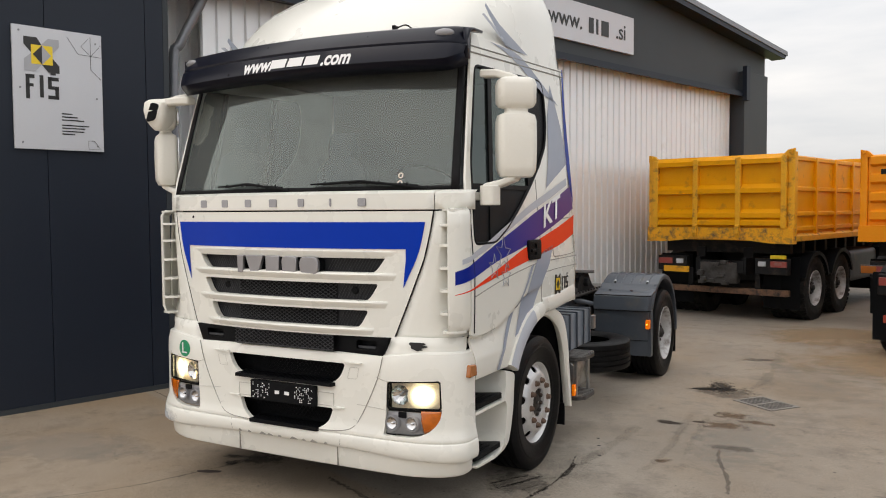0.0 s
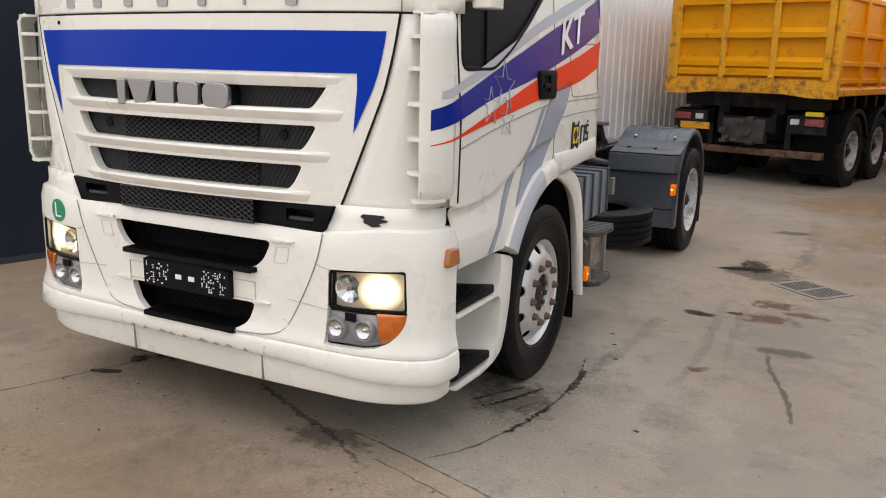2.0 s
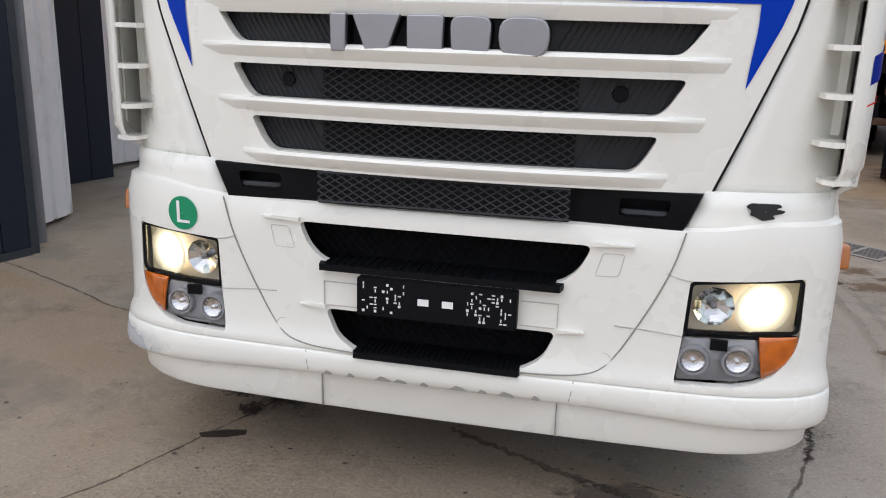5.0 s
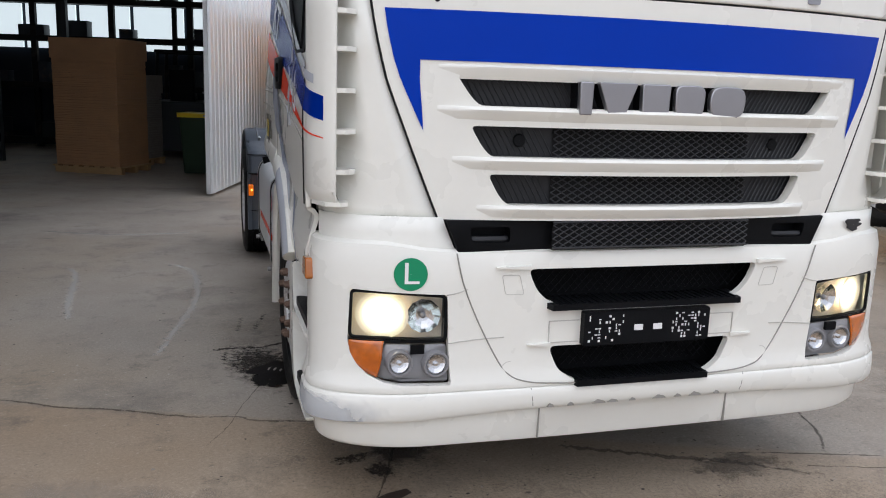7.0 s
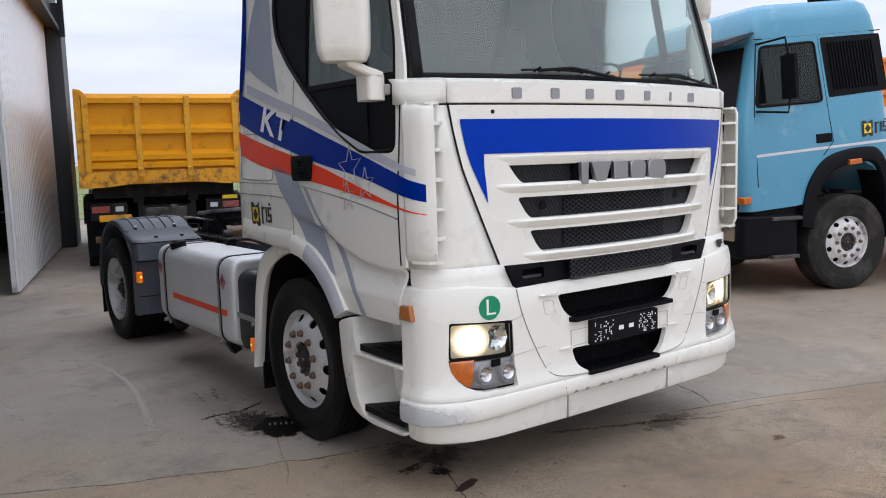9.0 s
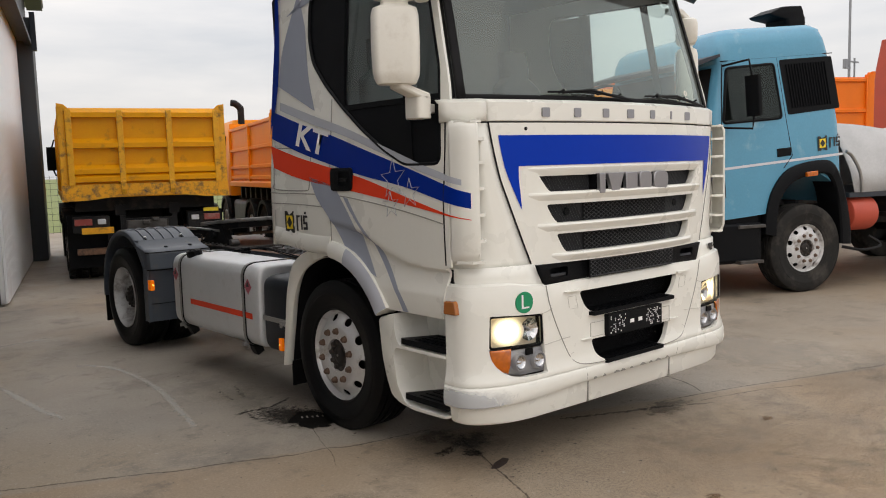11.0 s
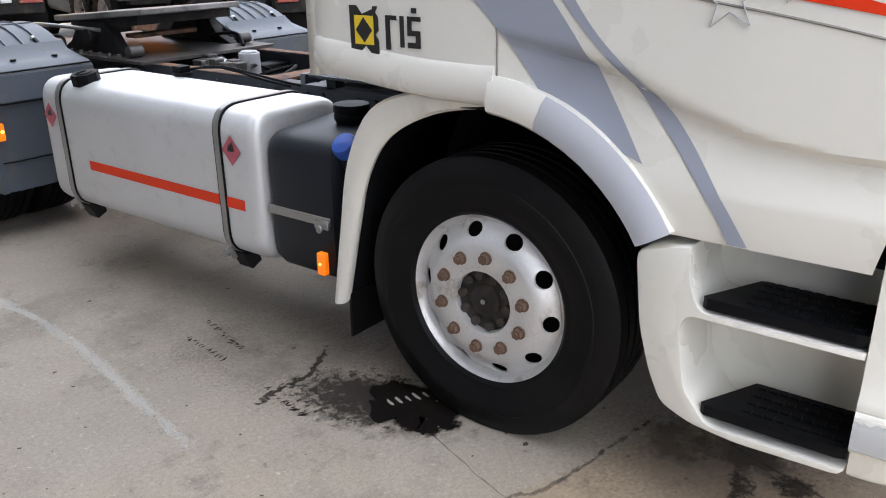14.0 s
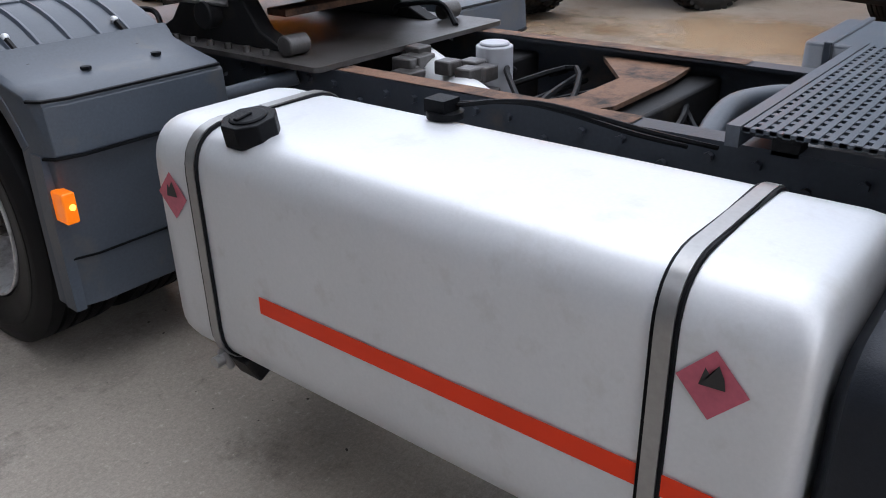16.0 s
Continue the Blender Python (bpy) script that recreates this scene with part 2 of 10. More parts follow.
GREASE = mat("greasy_steel", (0.085, 0.08, 0.078), 0.4, 0.35, scale=7, vary=0.4, fine=100, grain=0.08, bump=0.03,
             dirt=(0.03, 0.025, 0.02), dirt_amount=0.45, dirt_scale=4)
AMBER = mat("amber_lens", (0.50, 0.11, 0.001), 0.10, vary=0.6, scale=26, grain=0.0, bump=0.02, bump_scale=90, coat=1.0)
AMBER_DIM = mat("brownish_amber_lens", (0.38, 0.12, 0.02), 0.2, vary=0.1, grain=0.0, bump=0.0, coat=0.5)
AMBER_ON = mat("lit_amber_marker", (0.95, 0.20, 0.004), 0.2, vary=0.02, grain=0.0, bump=0.0, emit=0.20)
LAMP_ON = mat("lit_headlamp_bulb", (1.0, 0.86, 0.58), 0.3, vary=0.02, grain=0.0, bump=0.0, emit=7.0)
LAMP_HALO = mat("glow_painted_bowl", (1.0, 0.84, 0.58), 0.3, vary=0.02, grain=0.0, bump=0.0, emit=0.85)
LED_ON = mat("lit_bulb_filament", (1.0, 0.50, 0.06), 0.3, vary=0.02, grain=0.0, bump=0.0, emit=1.2)
TAILRED = mat("red_tail_lens", (0.30, 0.055, 0.045), 0.35, vary=0.15, grain=0.0, bump=0.0, coat=0.2, dirt=(0.28, 0.20, 0.17), dirt_amount=0.35, dirt_scale=14)
PANELD = mat("anthracite_wall_panel", (0.0135, 0.0195, 0.032), 0.45, 0.0, spec=0.3, scale=1.2, vary=0.12, fine=60, grain=0.03, bump=0.01)
FASCIA = mat("anthracite_fascia", (0.040, 0.047, 0.053), 0.5, 0.0, spec=0.3, scale=1.2, vary=0.1, fine=60, grain=0.03, bump=0.01)
GATEM = mat("white_corrugated_sheet", (0.86, 0.87, 0.88), 0.34, 0.35, scale=2, vary=0.06, fine=60, grain=0.03, bump=0.008,
            dirt=(0.74, 0.73, 0.71), dirt_amount=0.12, dirt_scale=2)
SIGNM = mat("aluminium_sign_board", (0.60, 0.62, 0.66), 0.4, 0.1, scale=2, vary=0.04, grain=0.02, bump=0.0)
SIGNL = mat("sign_print_grey", (0.40, 0.41, 0.44), 0.4, vary=0.03, grain=0.0, bump=0.0)
GALV = mat("galvanised_pipe", (0.24, 0.25, 0.27), 0.42, 0.5, scale=9, vary=0.15, grain=0.04)
YELLOWP = mat("worn_yellow_paint", (0.79, 0.335, 0.002), 0.42, scale=3, vary=0.10, fine=60, grain=0.05, bump=0.02, spec=0.25,
              dirt=(0.40, 0.17, 0.02), dirt_amount=0.10, dirt_scale=4.5)
BEAM_W = mat("peeling_yellow_paint", (0.80, 0.36, 0.006), 0.55, scale=6, vary=0.2, fine=60, grain=0.08, bump=0.04,
             dirt=(0.10, 0.065, 0.04), dirt_amount=0.42, dirt_scale=11)
YELLOW_W = mat("scratched_yellow_paint", (0.78, 0.37, 0.01), 0.55, scale=5, vary=0.16, fine=60, grain=0.08, bump=0.03,
               dirt=(0.15, 0.08, 0.03), dirt_amount=0.26, dirt_scale=7)
ORANGEP = mat("orange_tipper_paint", (0.88, 0.30, 0.008), 0.42, scale=3, vary=0.10, fine=60, grain=0.04, bump=0.015, spec=0.3,
              dirt=(0.80, 0.36, 0.06), dirt_amount=0.06, dirt_scale=3)
ORANGE_R = mat("deep_orange_paint", (0.80, 0.17, 0.010), 0.42, scale=3, vary=0.12, fine=60, grain=0.04, bump=0.015, spec=0.3)
BLUEP = mat("sky_blue_truck_paint", (0.085, 0.30, 0.45), 0.25, scale=2.5, vary=0.08, fine=40, grain=0.02, bump=0.0, coat=0.3,
            dirt=(0.22, 0.42, 0.52), dirt_amount=0.15, dirt_scale=2)
REDP = mat("faded_red_paint", (0.44, 0.065, 0.035), 0.5, scale=4, vary=0.15, fine=60, grain=0.04)
TARPM = mat("grey_tarpaulin", (0.42, 0.42, 0.42), 0.6, scale=2.5, vary=0.25, fine=60, grain=0.06, bump=0.03, bump_scale=30)
CARD = mat("cardboard", (0.40, 0.22, 0.11), 0.8, scale=4, vary=0.2, fine=80, grain=0.05, bump=0.02)
WRAP = mat("stretch_wrapped_stack", (0.22, 0.19, 0.16), 0.35, scale=12, vary=0.35, fine=80, grain=0.06, bump=0.03)
WOOD = mat("pallet_wood", (0.42, 0.27, 0.13), 0.75, scale=7, vary=0.2, fine=90, grain=0.08, bump=0.03)
BINM = mat("green_plastic_bin", (0.018, 0.045, 0.022), 0.5, vary=0.15)
SEATM = mat("grey_seat_cloth", (0.13, 0.135, 0.15), 0.9, scale=14, vary=0.2, fine=300, grain=0.08)
LINING = mat("grey_cab_lining", (0.10, 0.104, 0.105), 0.8, scale=6, vary=0.1, grain=0.03)
DASH = mat("dashboard_plastic", (0.07, 0.075, 0.08), 0.6, vary=0.15)
GRASSM = mat("dry_grass", (0.16, 0.19, 0.06), 0.9, scale=3, vary=0.35, fine=40, grain=0.1)
OILM = mat("oil_stain", (0.006, 0.005, 0.0045), 0.55, spec=0.08, scale=9, vary=0.4, grain=0.05)
PALECHIP = mat("pale_dry_concrete", (0.42, 0.385, 0.35), 0.8, scale=20, vary=0.2, grain=0.1)
GLASS = glass_mat("windscreen_glass", (0.86, 0.95, 0.91), 0.012, 1.70, 0.11)
GLASS_D = glass_mat("tinted_side_glass", (0.80, 0.87, 0.84), 0.02, 1.5)
LENS = glass_mat("clear_lamp_lens", (0.93, 0.93, 0.93), 0.01, 1.4)


def concrete_mat():
    m = bpy.data.materials.new("stained_yard_concrete")
    m.use_nodes = True
    n, l = m.node_tree.nodes, m.node_tree.links
    b = n["Principled BSDF"]
    tc = n.new("ShaderNodeTexCoord")

    def noise_tex(scale, detail=6, rough=0.6):
        t = n.new("ShaderNodeTexNoise")
        t.inputs["Scale"].default_value, t.inputs["Detail"].default_value, t.inputs["Roughness"].default_value = scale, detail, rough
        l.new(tc.outputs["Object"], t.inputs["Vector"])
        return t.outputs["Fac"]

    def ramp(fac, p0, p1, c0=(0, 0, 0, 1), c1=(1, 1, 1, 1)):
        r = n.new("ShaderNodeValToRGB")
        r.color_ramp.elements[0].position, r.color_ramp.elements[0].color = p0, c0
        r.color_ramp.elements[1].position, r.color_ramp.elements[1].color = p1, c1
        l.new(fac, r.inputs["Fac"])
        return r.outputs["Color"]

    def mixed(fac, a, bcol, blend='MIX'):
        k = n.new("ShaderNodeMix")
        k.data_type, k.blend_type = 'RGBA', blend
        for key, v in (("Factor", fac), ("A", a), ("B", bcol)):
            if isinstance(v, (tuple, float)):
                k.inputs[key].default_value = v
            else:
                l.new(v, k.inputs[key])
        return k.outputs["Result"]

    base = ramp(noise_tex(0.55), 0.34, 0.66, (0.276, 0.237, 0.195, 1), (0.386, 0.336, 0.278, 1))
    base = mixed(ramp(noise_tex(0.22, 4), 0.47, 0.66), base, (0.319, 0.241, 0.163, 1))
    base = mixed(ramp(noise_tex(1.15, 9, 0.72), 0.52, 0.70), base, (0.191, 0.165, 0.140, 1))
    base = mixed(ramp(noise_tex(3.4, 9, 0.78), 0.55, 0.72), base, (0.154, 0.135, 0.113, 1))
    base = mixed(ramp(noise_tex(11.0, 8, 0.78), 0.59, 0.72), base, (0.154, 0.136, 0.113, 1))
    base = mixed(ramp(noise_tex(30.0, 5, 0.75), 0.60, 0.74), base, (0.443, 0.394, 0.335, 1))
    base = mixed(0.6, base, noise_tex(60.0, 8, 0.8), 'OVERLAY')
    base = mixed(0.4, base, noise_tex(150.0, 4, 0.7), 'OVERLAY')
    # two pours meet at the joint that runs under the lorry: grey beyond it, browner before it
    sep = n.new("ShaderNodeSeparateXYZ")
    l.new(tc.outputs["Object"], sep.inputs["Vector"])
    side = n.new("ShaderNodeMath")
    side.operation = 'MULTIPLY_ADD'
    side.inputs[1].default_value = 0.37
    l.new(sep.outputs["X"], side.inputs[0])
    l.new(sep.outputs["Y"], side.inputs[2])
    far = n.new("ShaderNodeMapRange")
    far.inputs["From Min"].default_value, far.inputs["From Max"].default_value = 0.58, 0.64
    l.new(side.outputs[0], far.inputs["Value"])
    base = mixed(far.outputs["Result"], mixed(1.0, base, (1.0, 0.93, 0.845, 1), 'MULTIPLY'), mixed(1.0, base, (0.98, 1.0, 1.02, 1), 'MULTIPLY'))
    # browner, darker concrete in the open yard east of the lorry
    east = n.new("ShaderNodeMath")
    east.operation = 'MULTIPLY_ADD'
    east.inputs[1].default_value = 1.6
    l.new(noise_tex(0.8, 5), east.inputs[0])
    l.new(sep.outputs["X"], east.inputs[2])
    worn = n.new("ShaderNodeMapRange")
    worn.inputs["From Min"].default_value, worn.inputs["From Max"].default_value = 1.7, 3.1
    l.new(east.outputs[0], worn.inputs["Value"])
    base = mixed(worn.outputs["Result"], base, mixed(1.0, base, (0.84, 0.79, 0.73, 1), 'MULTIPLY'))
    l.new(base, b.inputs["Base Color"])
    rr = n.new("ShaderNodeMapRange")
    rr.inputs["To Min"].default_value, rr.inputs["To Max"].default_value = 0.42, 0.85
    l.new(noise_tex(1.4), rr.inputs["Value"])
    l.new(rr.outputs["Result"], b.inputs["Roughness"])
    bu = n.new("ShaderNodeBump")
    bu.inputs["Strength"].default_value, bu.inputs["Distance"].default_value = 0.22, 0.006
    l.new(noise_tex(70.0, 6, 0.7), bu.inputs["Height"])
    l.new(bu.outputs["Normal"], b.inputs["Normal"])
    return m


CONCRETE = concrete_mat()

GRITM = bpy.data.materials.new("mixed_yard_grit")
GRITM.use_nodes = True
gn, gl = GRITM.node_tree.nodes, GRITM.node_tree.links
g_geo, g_ramp = gn.new("ShaderNodeNewGeometry"), gn.new("ShaderNodeValToRGB")
g_ramp.color_ramp.elements[0].position, g_ramp.color_ramp.elements[0].color = 0.0, (0.045, 0.038, 0.032, 1)
g_ramp.color_ramp.elements[1].position, g_ramp.color_ramp.elements[1].color = 1.0, (0.40, 0.36, 0.31, 1)
g_mid = g_ramp.color_ramp.elements.new(0.72)
g_mid.color = (0.13, 0.105, 0.085, 1)
gl.new(g_geo.outputs["Random Per Island"], g_ramp.inputs["Fac"])
gl.new(g_ramp.outputs["Color"], gn["Principled BSDF"].inputs["Base Color"])
gn["Principled BSDF"].inputs["Roughness"].default_value = 0.9


def stain_mat(name, color, rough, scale=9.0, keep=0.9, ragged=1.6):
    """A stain that soaks unevenly into the concrete and fades out at its edge."""
    m = bpy.data.materials.new(name)
    m.use_nodes = True
    n, l = m.node_tree.nodes, m.node_tree.links
    b = n["Principled BSDF"]
    b.inputs["Base Color"].default_value = (*color, 1)
    b.inputs["Roughness"].default_value = rough
    b.inputs["Specular IOR Level"].default_value = 0.1
    tc = n.new("ShaderNodeTexCoord")
    nz = n.new("ShaderNodeTexNoise")
    nz.inputs["Scale"].default_value, nz.inputs["Detail"].default_value, nz.inputs["Roughness"].default_value = scale, 9, 0.7
    l.new(tc.outputs["Object"], nz.inputs["Vector"])
    at = n.new("ShaderNodeAttribute")
    at.attribute_name = "soak"
    spread = n.new("ShaderNodeMath")
    spread.operation = 'MULTIPLY_ADD'
    spread.inputs[1].default_value, spread.inputs[2].default_value = 2 * ragged, -ragged
    l.new(nz.outputs["Fac"], spread.inputs[0])
    add = n.new("ShaderNodeMath")
    add.operation = 'MULTIPLY_ADD'
    add.inputs[1].default_value = 1.7
    l.new(at.outputs["Fac"], add.inputs[0])
    l.new(spread.outputs[0], add.inputs[2])
    mr = n.new("ShaderNodeMapRange")
    mr.inputs["From Min"].default_value, mr.inputs["From Max"].default_value, mr.inputs["To Max"].default_value = 0.35, 0.95, keep
    l.new(add.outputs[0], mr.inputs["Value"])
    tr = n.new("ShaderNodeBsdfTransparent")
    mix = n.new("ShaderNodeMixShader")
    l.new(mr.outputs["Result"], mix.inputs["Fac"])
    l.new(tr.outputs[0], mix.inputs[1])
    l.new(b.outputs[0], mix.inputs[2])
    l.new(mix.outputs[0], n["Material Output"].inputs["Surface"])
    MATS[name] = m
    return m


OIL_S = stain_mat("black_oil_soak", (0.006, 0.005, 0.0045), 0.55, 16, 0.97, 1.7)
DAMP_S = stain_mat("grey_damp_soak", (0.085, 0.075, 0.065), 0.6, 10, 0.42, 1.9)
BROWN_S = stain_mat("brown_rust_soak", (0.17, 0.105, 0.06), 0.8, 11, 0.6, 2.2)
CLOD_S = stain_mat("dark_brown_oil_soak", (0.05, 0.038, 0.03), 0.6, 14, 0.85, 1.1)
FAINT_S = stain_mat("faint_grey_wear", (0.14, 0.128, 0.115), 0.7, 5, 0.13, 1.9)
TYRE_S = stain_mat("dark_tyre_rub", (0.035, 0.03, 0.026), 0.7, 26, 0.7, 3.0)
CHALK_S = stain_mat("pale_scuff_rub", (0.58, 0.56, 0.52), 0.85, 22, 0.48, 3.0)
ROUGH_S = stain_mat("rough_brown_worn", (0.15, 0.122, 0.10), 0.85, 5, 0.10, 1.4)
SPECK_S = stain_mat("dark_speckled_wear", (0.10, 0.085, 0.07), 0.85, 75, 0.20, 2.8)
PALE_S = stain_mat("pale_worn_concrete", (0.38, 0.345, 0.30), 0.8, 4, 0.30, 1.7)
CRACK_S = stain_mat("hairline_crack_shade", (0.055, 0.046, 0.04), 0.9, 20, 0.46, 2.6)

# the bulb's glow is painted into the bowl's emission, brightest behind the bulb
hn, hl = LAMP_HALO.node_tree.nodes, LAMP_HALO.node_tree.links
h_at = hn.new("ShaderNodeAttribute")
h_at.attribute_name = "glow"
h_mr = hn.new("ShaderNodeMapRange")
h_mr.inputs["To Min"].default_value, h_mr.inputs["To Max"].default_value = 0.0, 5.0
hl.new(h_at.outputs["Fac"], h_mr.inputs["Value"])
hn["Principled BSDF"].inputs["Base Color"].default_value = (0.82, 0.75, 0.62, 1)
for h_link in list(hn["Principled BSDF"].inputs["Base Color"].links):
    hl.remove(h_link)
hl.new(h_mr.outputs["Result"], hn["Principled BSDF"].inputs["Emission Strength"])
ADTANK = mat("black_blue_tank_plastic", (0.012, 0.015, 0.021), 0.42, spec=0.3, scale=4, vary=0.2, fine=120, grain=0.05, bump=0.02, bump_scale=260)
SCRAPE_S = stain_mat("bluish_scrape", (0.54, 0.565, 0.61), 0.5, 6, 0.55, 0.6)
DUST_S = stain_mat("ochre_dust", (0.36, 0.24, 0.13), 0.9, 2.2, 0.5, 1.2)

FOGM = mat("satin_fog_lamp", (0.58, 0.58, 0.59), 0.16, 1.0, vary=0.08, grain=0.0, bump=0.0)
CLODM = mat("dried_brown_oil", (0.034, 0.020, 0.015), 0.7, scale=30, vary=0.3, grain=0.08, bump=0.04)
RUSTRED = mat("rust_red_primer", (0.20, 0.075, 0.05), 0.8, 0.0, scale=9, vary=0.35, fine=90, grain=0.1, bump=0.04, dirt=(0.10, 0.06, 0.045), dirt_amount=0.3, dirt_scale=8)
CANM = mat("stained_bright_steel", (0.55, 0.54, 0.52), 0.3, 0.85, scale=9, vary=0.3, fine=80, grain=0.05, bump=0.01, dirt=(0.12, 0.10, 0.08), dirt_amount=0.35, dirt_scale=7)
GRATEM = mat("worn_grate_iron", (0.26, 0.24, 0.215), 0.7, 0.1, scale=14, vary=0.3, fine=90, grain=0.08, bump=0.03)

# ---- mesh helpers ----


def thing(name, label, category, group="", kind="", at=None):
    """An Empty at the base of a thing, which carries its parts."""
    ob = new(name)
    ob.empty_display_size = 0.2
    if at is not None:
        ob.matrix_basis = at
    return tagged(ob, label, category, group, kind)


def part(name, bm, material, parent=None, label="", smooth=True, bevel=0.0, weld=True):
    """Links a bmesh as one mesh object under a thing or a part."""
    if weld:
        bmesh.ops.remove_doubles(bm, verts=bm.verts, dist=1e-5)
    bmesh.ops.recalc_face_normals(bm, faces=bm.faces)
    me = bpy.data.meshes.new(name)
    bm.to_mesh(me)
    bm.free()
    return link(name, me, material, parent, label, smooth, bevel)


def link(name, me, material, parent=None, label="", smooth=True, bevel=0.0):
    me.materials.clear()
    me.materials.append(material)
    ob = new(name, me)
    if smooth:
        me.polygons.foreach_set("use_smooth", [True] * len(me.polygons))
        me.set_sharp_from_angle(angle=radians(38))
    if bevel:
        bv = ob.modifiers.new("bevel", 'BEVEL')
        bv.width, bv.segments, bv.limit_method, bv.angle_limit = bevel, 2, 'ANGLE', radians(40)
    if parent is not None:
        ob.parent = parent
    if label:
        ob["label"] = label
    return ob


def box(bm, x0, x1, y0, y1, z0, z1, turn=None):
    m = Matrix.Translation(((x0 + x1) / 2, (y0 + y1) / 2, (z0 + z1) / 2)) @ Matrix.Diagonal((abs(x1 - x0), abs(y1 - y0), abs(z1 - z0), 1))
    return bmesh.ops.create_cube(bm, size=1, matrix=(turn @ m) if turn is not None else m)


def cyl(bm, p0, p1, r0, r1=None, n=20, caps=True):
    p0, p1 = Vector(p0), Vector(p1)
    d = p1 - p0
    m = Matrix.Translation((p0 + p1) / 2) @ d.to_track_quat('Z', 'Y').to_matrix().to_4x4()
    return bmesh.ops.create_cone(bm, cap_ends=caps, segments=n, radius1=r0, radius2=r0 if r1 is None else r1, depth=d.length, matrix=m)


def prism(bm, poly, axis, a, b):
    """Extrudes a polygon given in the two other axes (in xyz order) from a to b along an axis."""
    def at(p, v):
        q = list(p)
        q.insert("xyz".index(axis), v)
        return bm.verts.new(q)
    lo, hi = [at(p, a) for p in poly], [at(p, b) for p in poly]
    bm.faces.new(lo)
    bm.faces.new(list(reversed(hi)))
    n = len(poly)
    for i in range(n):
        bm.faces.new((lo[i], lo[(i + 1) % n], hi[(i + 1) % n], hi[i]))


def grid(bm, rows, close_u=False):
    """A sheet through rows of points, all of one length."""
    vs = [[bm.verts.new(p) for p in row] for row in rows]
    n = len(rows[0])
    for i in range(len(rows) - 1):
        for j in range(n if close_u else n - 1):
            k = (j + 1) % n
            bm.faces.new((vs[i][j], vs[i][k], vs[i + 1][k], vs[i + 1][j]))
    return vs


def loft(bm, rings, cap=True):
    vs = grid(bm, rings, close_u=True)
    if cap:
        bm.faces.new(list(reversed(vs[0])))
        bm.faces.new(vs[-1])
    return vs


def tube(bm, path, r, n=8, cap=True):
    pts = [Vector(p) for p in path]
    rings = []
    ref = Vector((0, 0, 1)) if abs((pts[1] - pts[0]).normalized().z) < 0.9 else Vector((1, 0, 0))
    for i, p in enumerate(pts):
        d = (pts[min(i + 1, len(pts) - 1)] - pts[max(i - 1, 0)]).normalized()
        u = d.cross(ref)
        u = u.normalized() if u.length > 1e-4 else Vector((1, 0, 0))
        v = d.cross(u).normalized()
        rings.append([p + r * (math.cos(a) * u + math.sin(a) * v) for a in [2 * math.pi * k / n for k in range(n)]])
    loft(bm, rings, cap)


def lathe(bm, profile, n=48, axis='x'):
    """Turns a profile of (radius, along) about an axis through the origin."""
    rings = []
    for r, h in profile:
        ring = []
        for k in range(n):
            a = 2 * math.pi * k / n
            c, s = r * math.cos(a), r * math.sin(a)
            ring.append({'x': (h, c, s), 'y': (c, h, s), 'z': (c, s, h)}[axis])
        rings.append(ring)
    return loft(bm, rings, cap=False)


def smooth_path(pts, n=8):
    """A Catmull-Rom curve through points."""
    pts = [Vector(p) for p in pts]
    out = []
    for i in range(len(pts) - 1):
        p0, p1, p2, p3 = pts[max(i - 1, 0)], pts[i], pts[i + 1], pts[min(i + 2, len(pts) - 1)]
        for k in range(n):
            t = k / n
            out.append(0.5 * (2 * p1 + (p2 - p0) * t + (2 * p0 - 5 * p1 + 4 * p2 - p3) * t * t + (3 * p1 - p0 - 3 * p2 + p3) * t ** 3))
    return out + [pts[-1]]


def rounded(poly, r, n=5):
    """Rounds the corners of a polygon in the plane."""
    out = []
    m = len(poly)
    for i in range(m):
        p, a, b = Vector(poly[i]), Vector(poly[i - 1]), Vector(poly[(i + 1) % m])
        da, db = (a - p), (b - p)
        k = min(r, da.length * 0.48, db.length * 0.48)
        s, e = p + da.normalized() * k, p + db.normalized() * k
        for j in range(n + 1):
            t = j / n
            q = (1 - t) ** 2 * s + 2 * t * (1 - t) * p + t * t * e
            out.append(tuple(q))
    return out


def rbox_ring(x0, x1, y0, y1, z, r, n=5):
    return [(p[0], p[1], z) for p in rounded([(x0, y0), (x1, y0), (x1, y1), (x0, y1)], r, n)]


def carve(ob, cutters):
    """Cuts closed meshes out of a solid one."""
    made = []
    for bm in cutters:
        bmesh.ops.recalc_face_normals(bm, faces=bm.faces)
        me = bpy.data.meshes.new("cut")
        bm.to_mesh(me)
        bm.free()
        c = new("cut", me)
        bpy.context.view_layer.update()
        c.matrix_world = ob.matrix_world
        made.append(c)
        mod = ob.modifiers.new("cut", 'BOOLEAN')
        mod.operation, mod.solver, mod.object = 'DIFFERENCE', 'EXACT', c
    bake(ob)
    for c in made:
        me = c.data
        bpy.data.objects.remove(c)
        bpy.data.meshes.remove(me)
    return ob


def bake(ob):
    bpy.context.view_layer.update()
    me = bpy.data.meshes.new_from_object(ob.evaluated_get(bpy.context.evaluated_depsgraph_get()))
    ob.modifiers.clear()
    ob.data = me
    me.set_sharp_from_angle(angle=radians(38))
    return ob


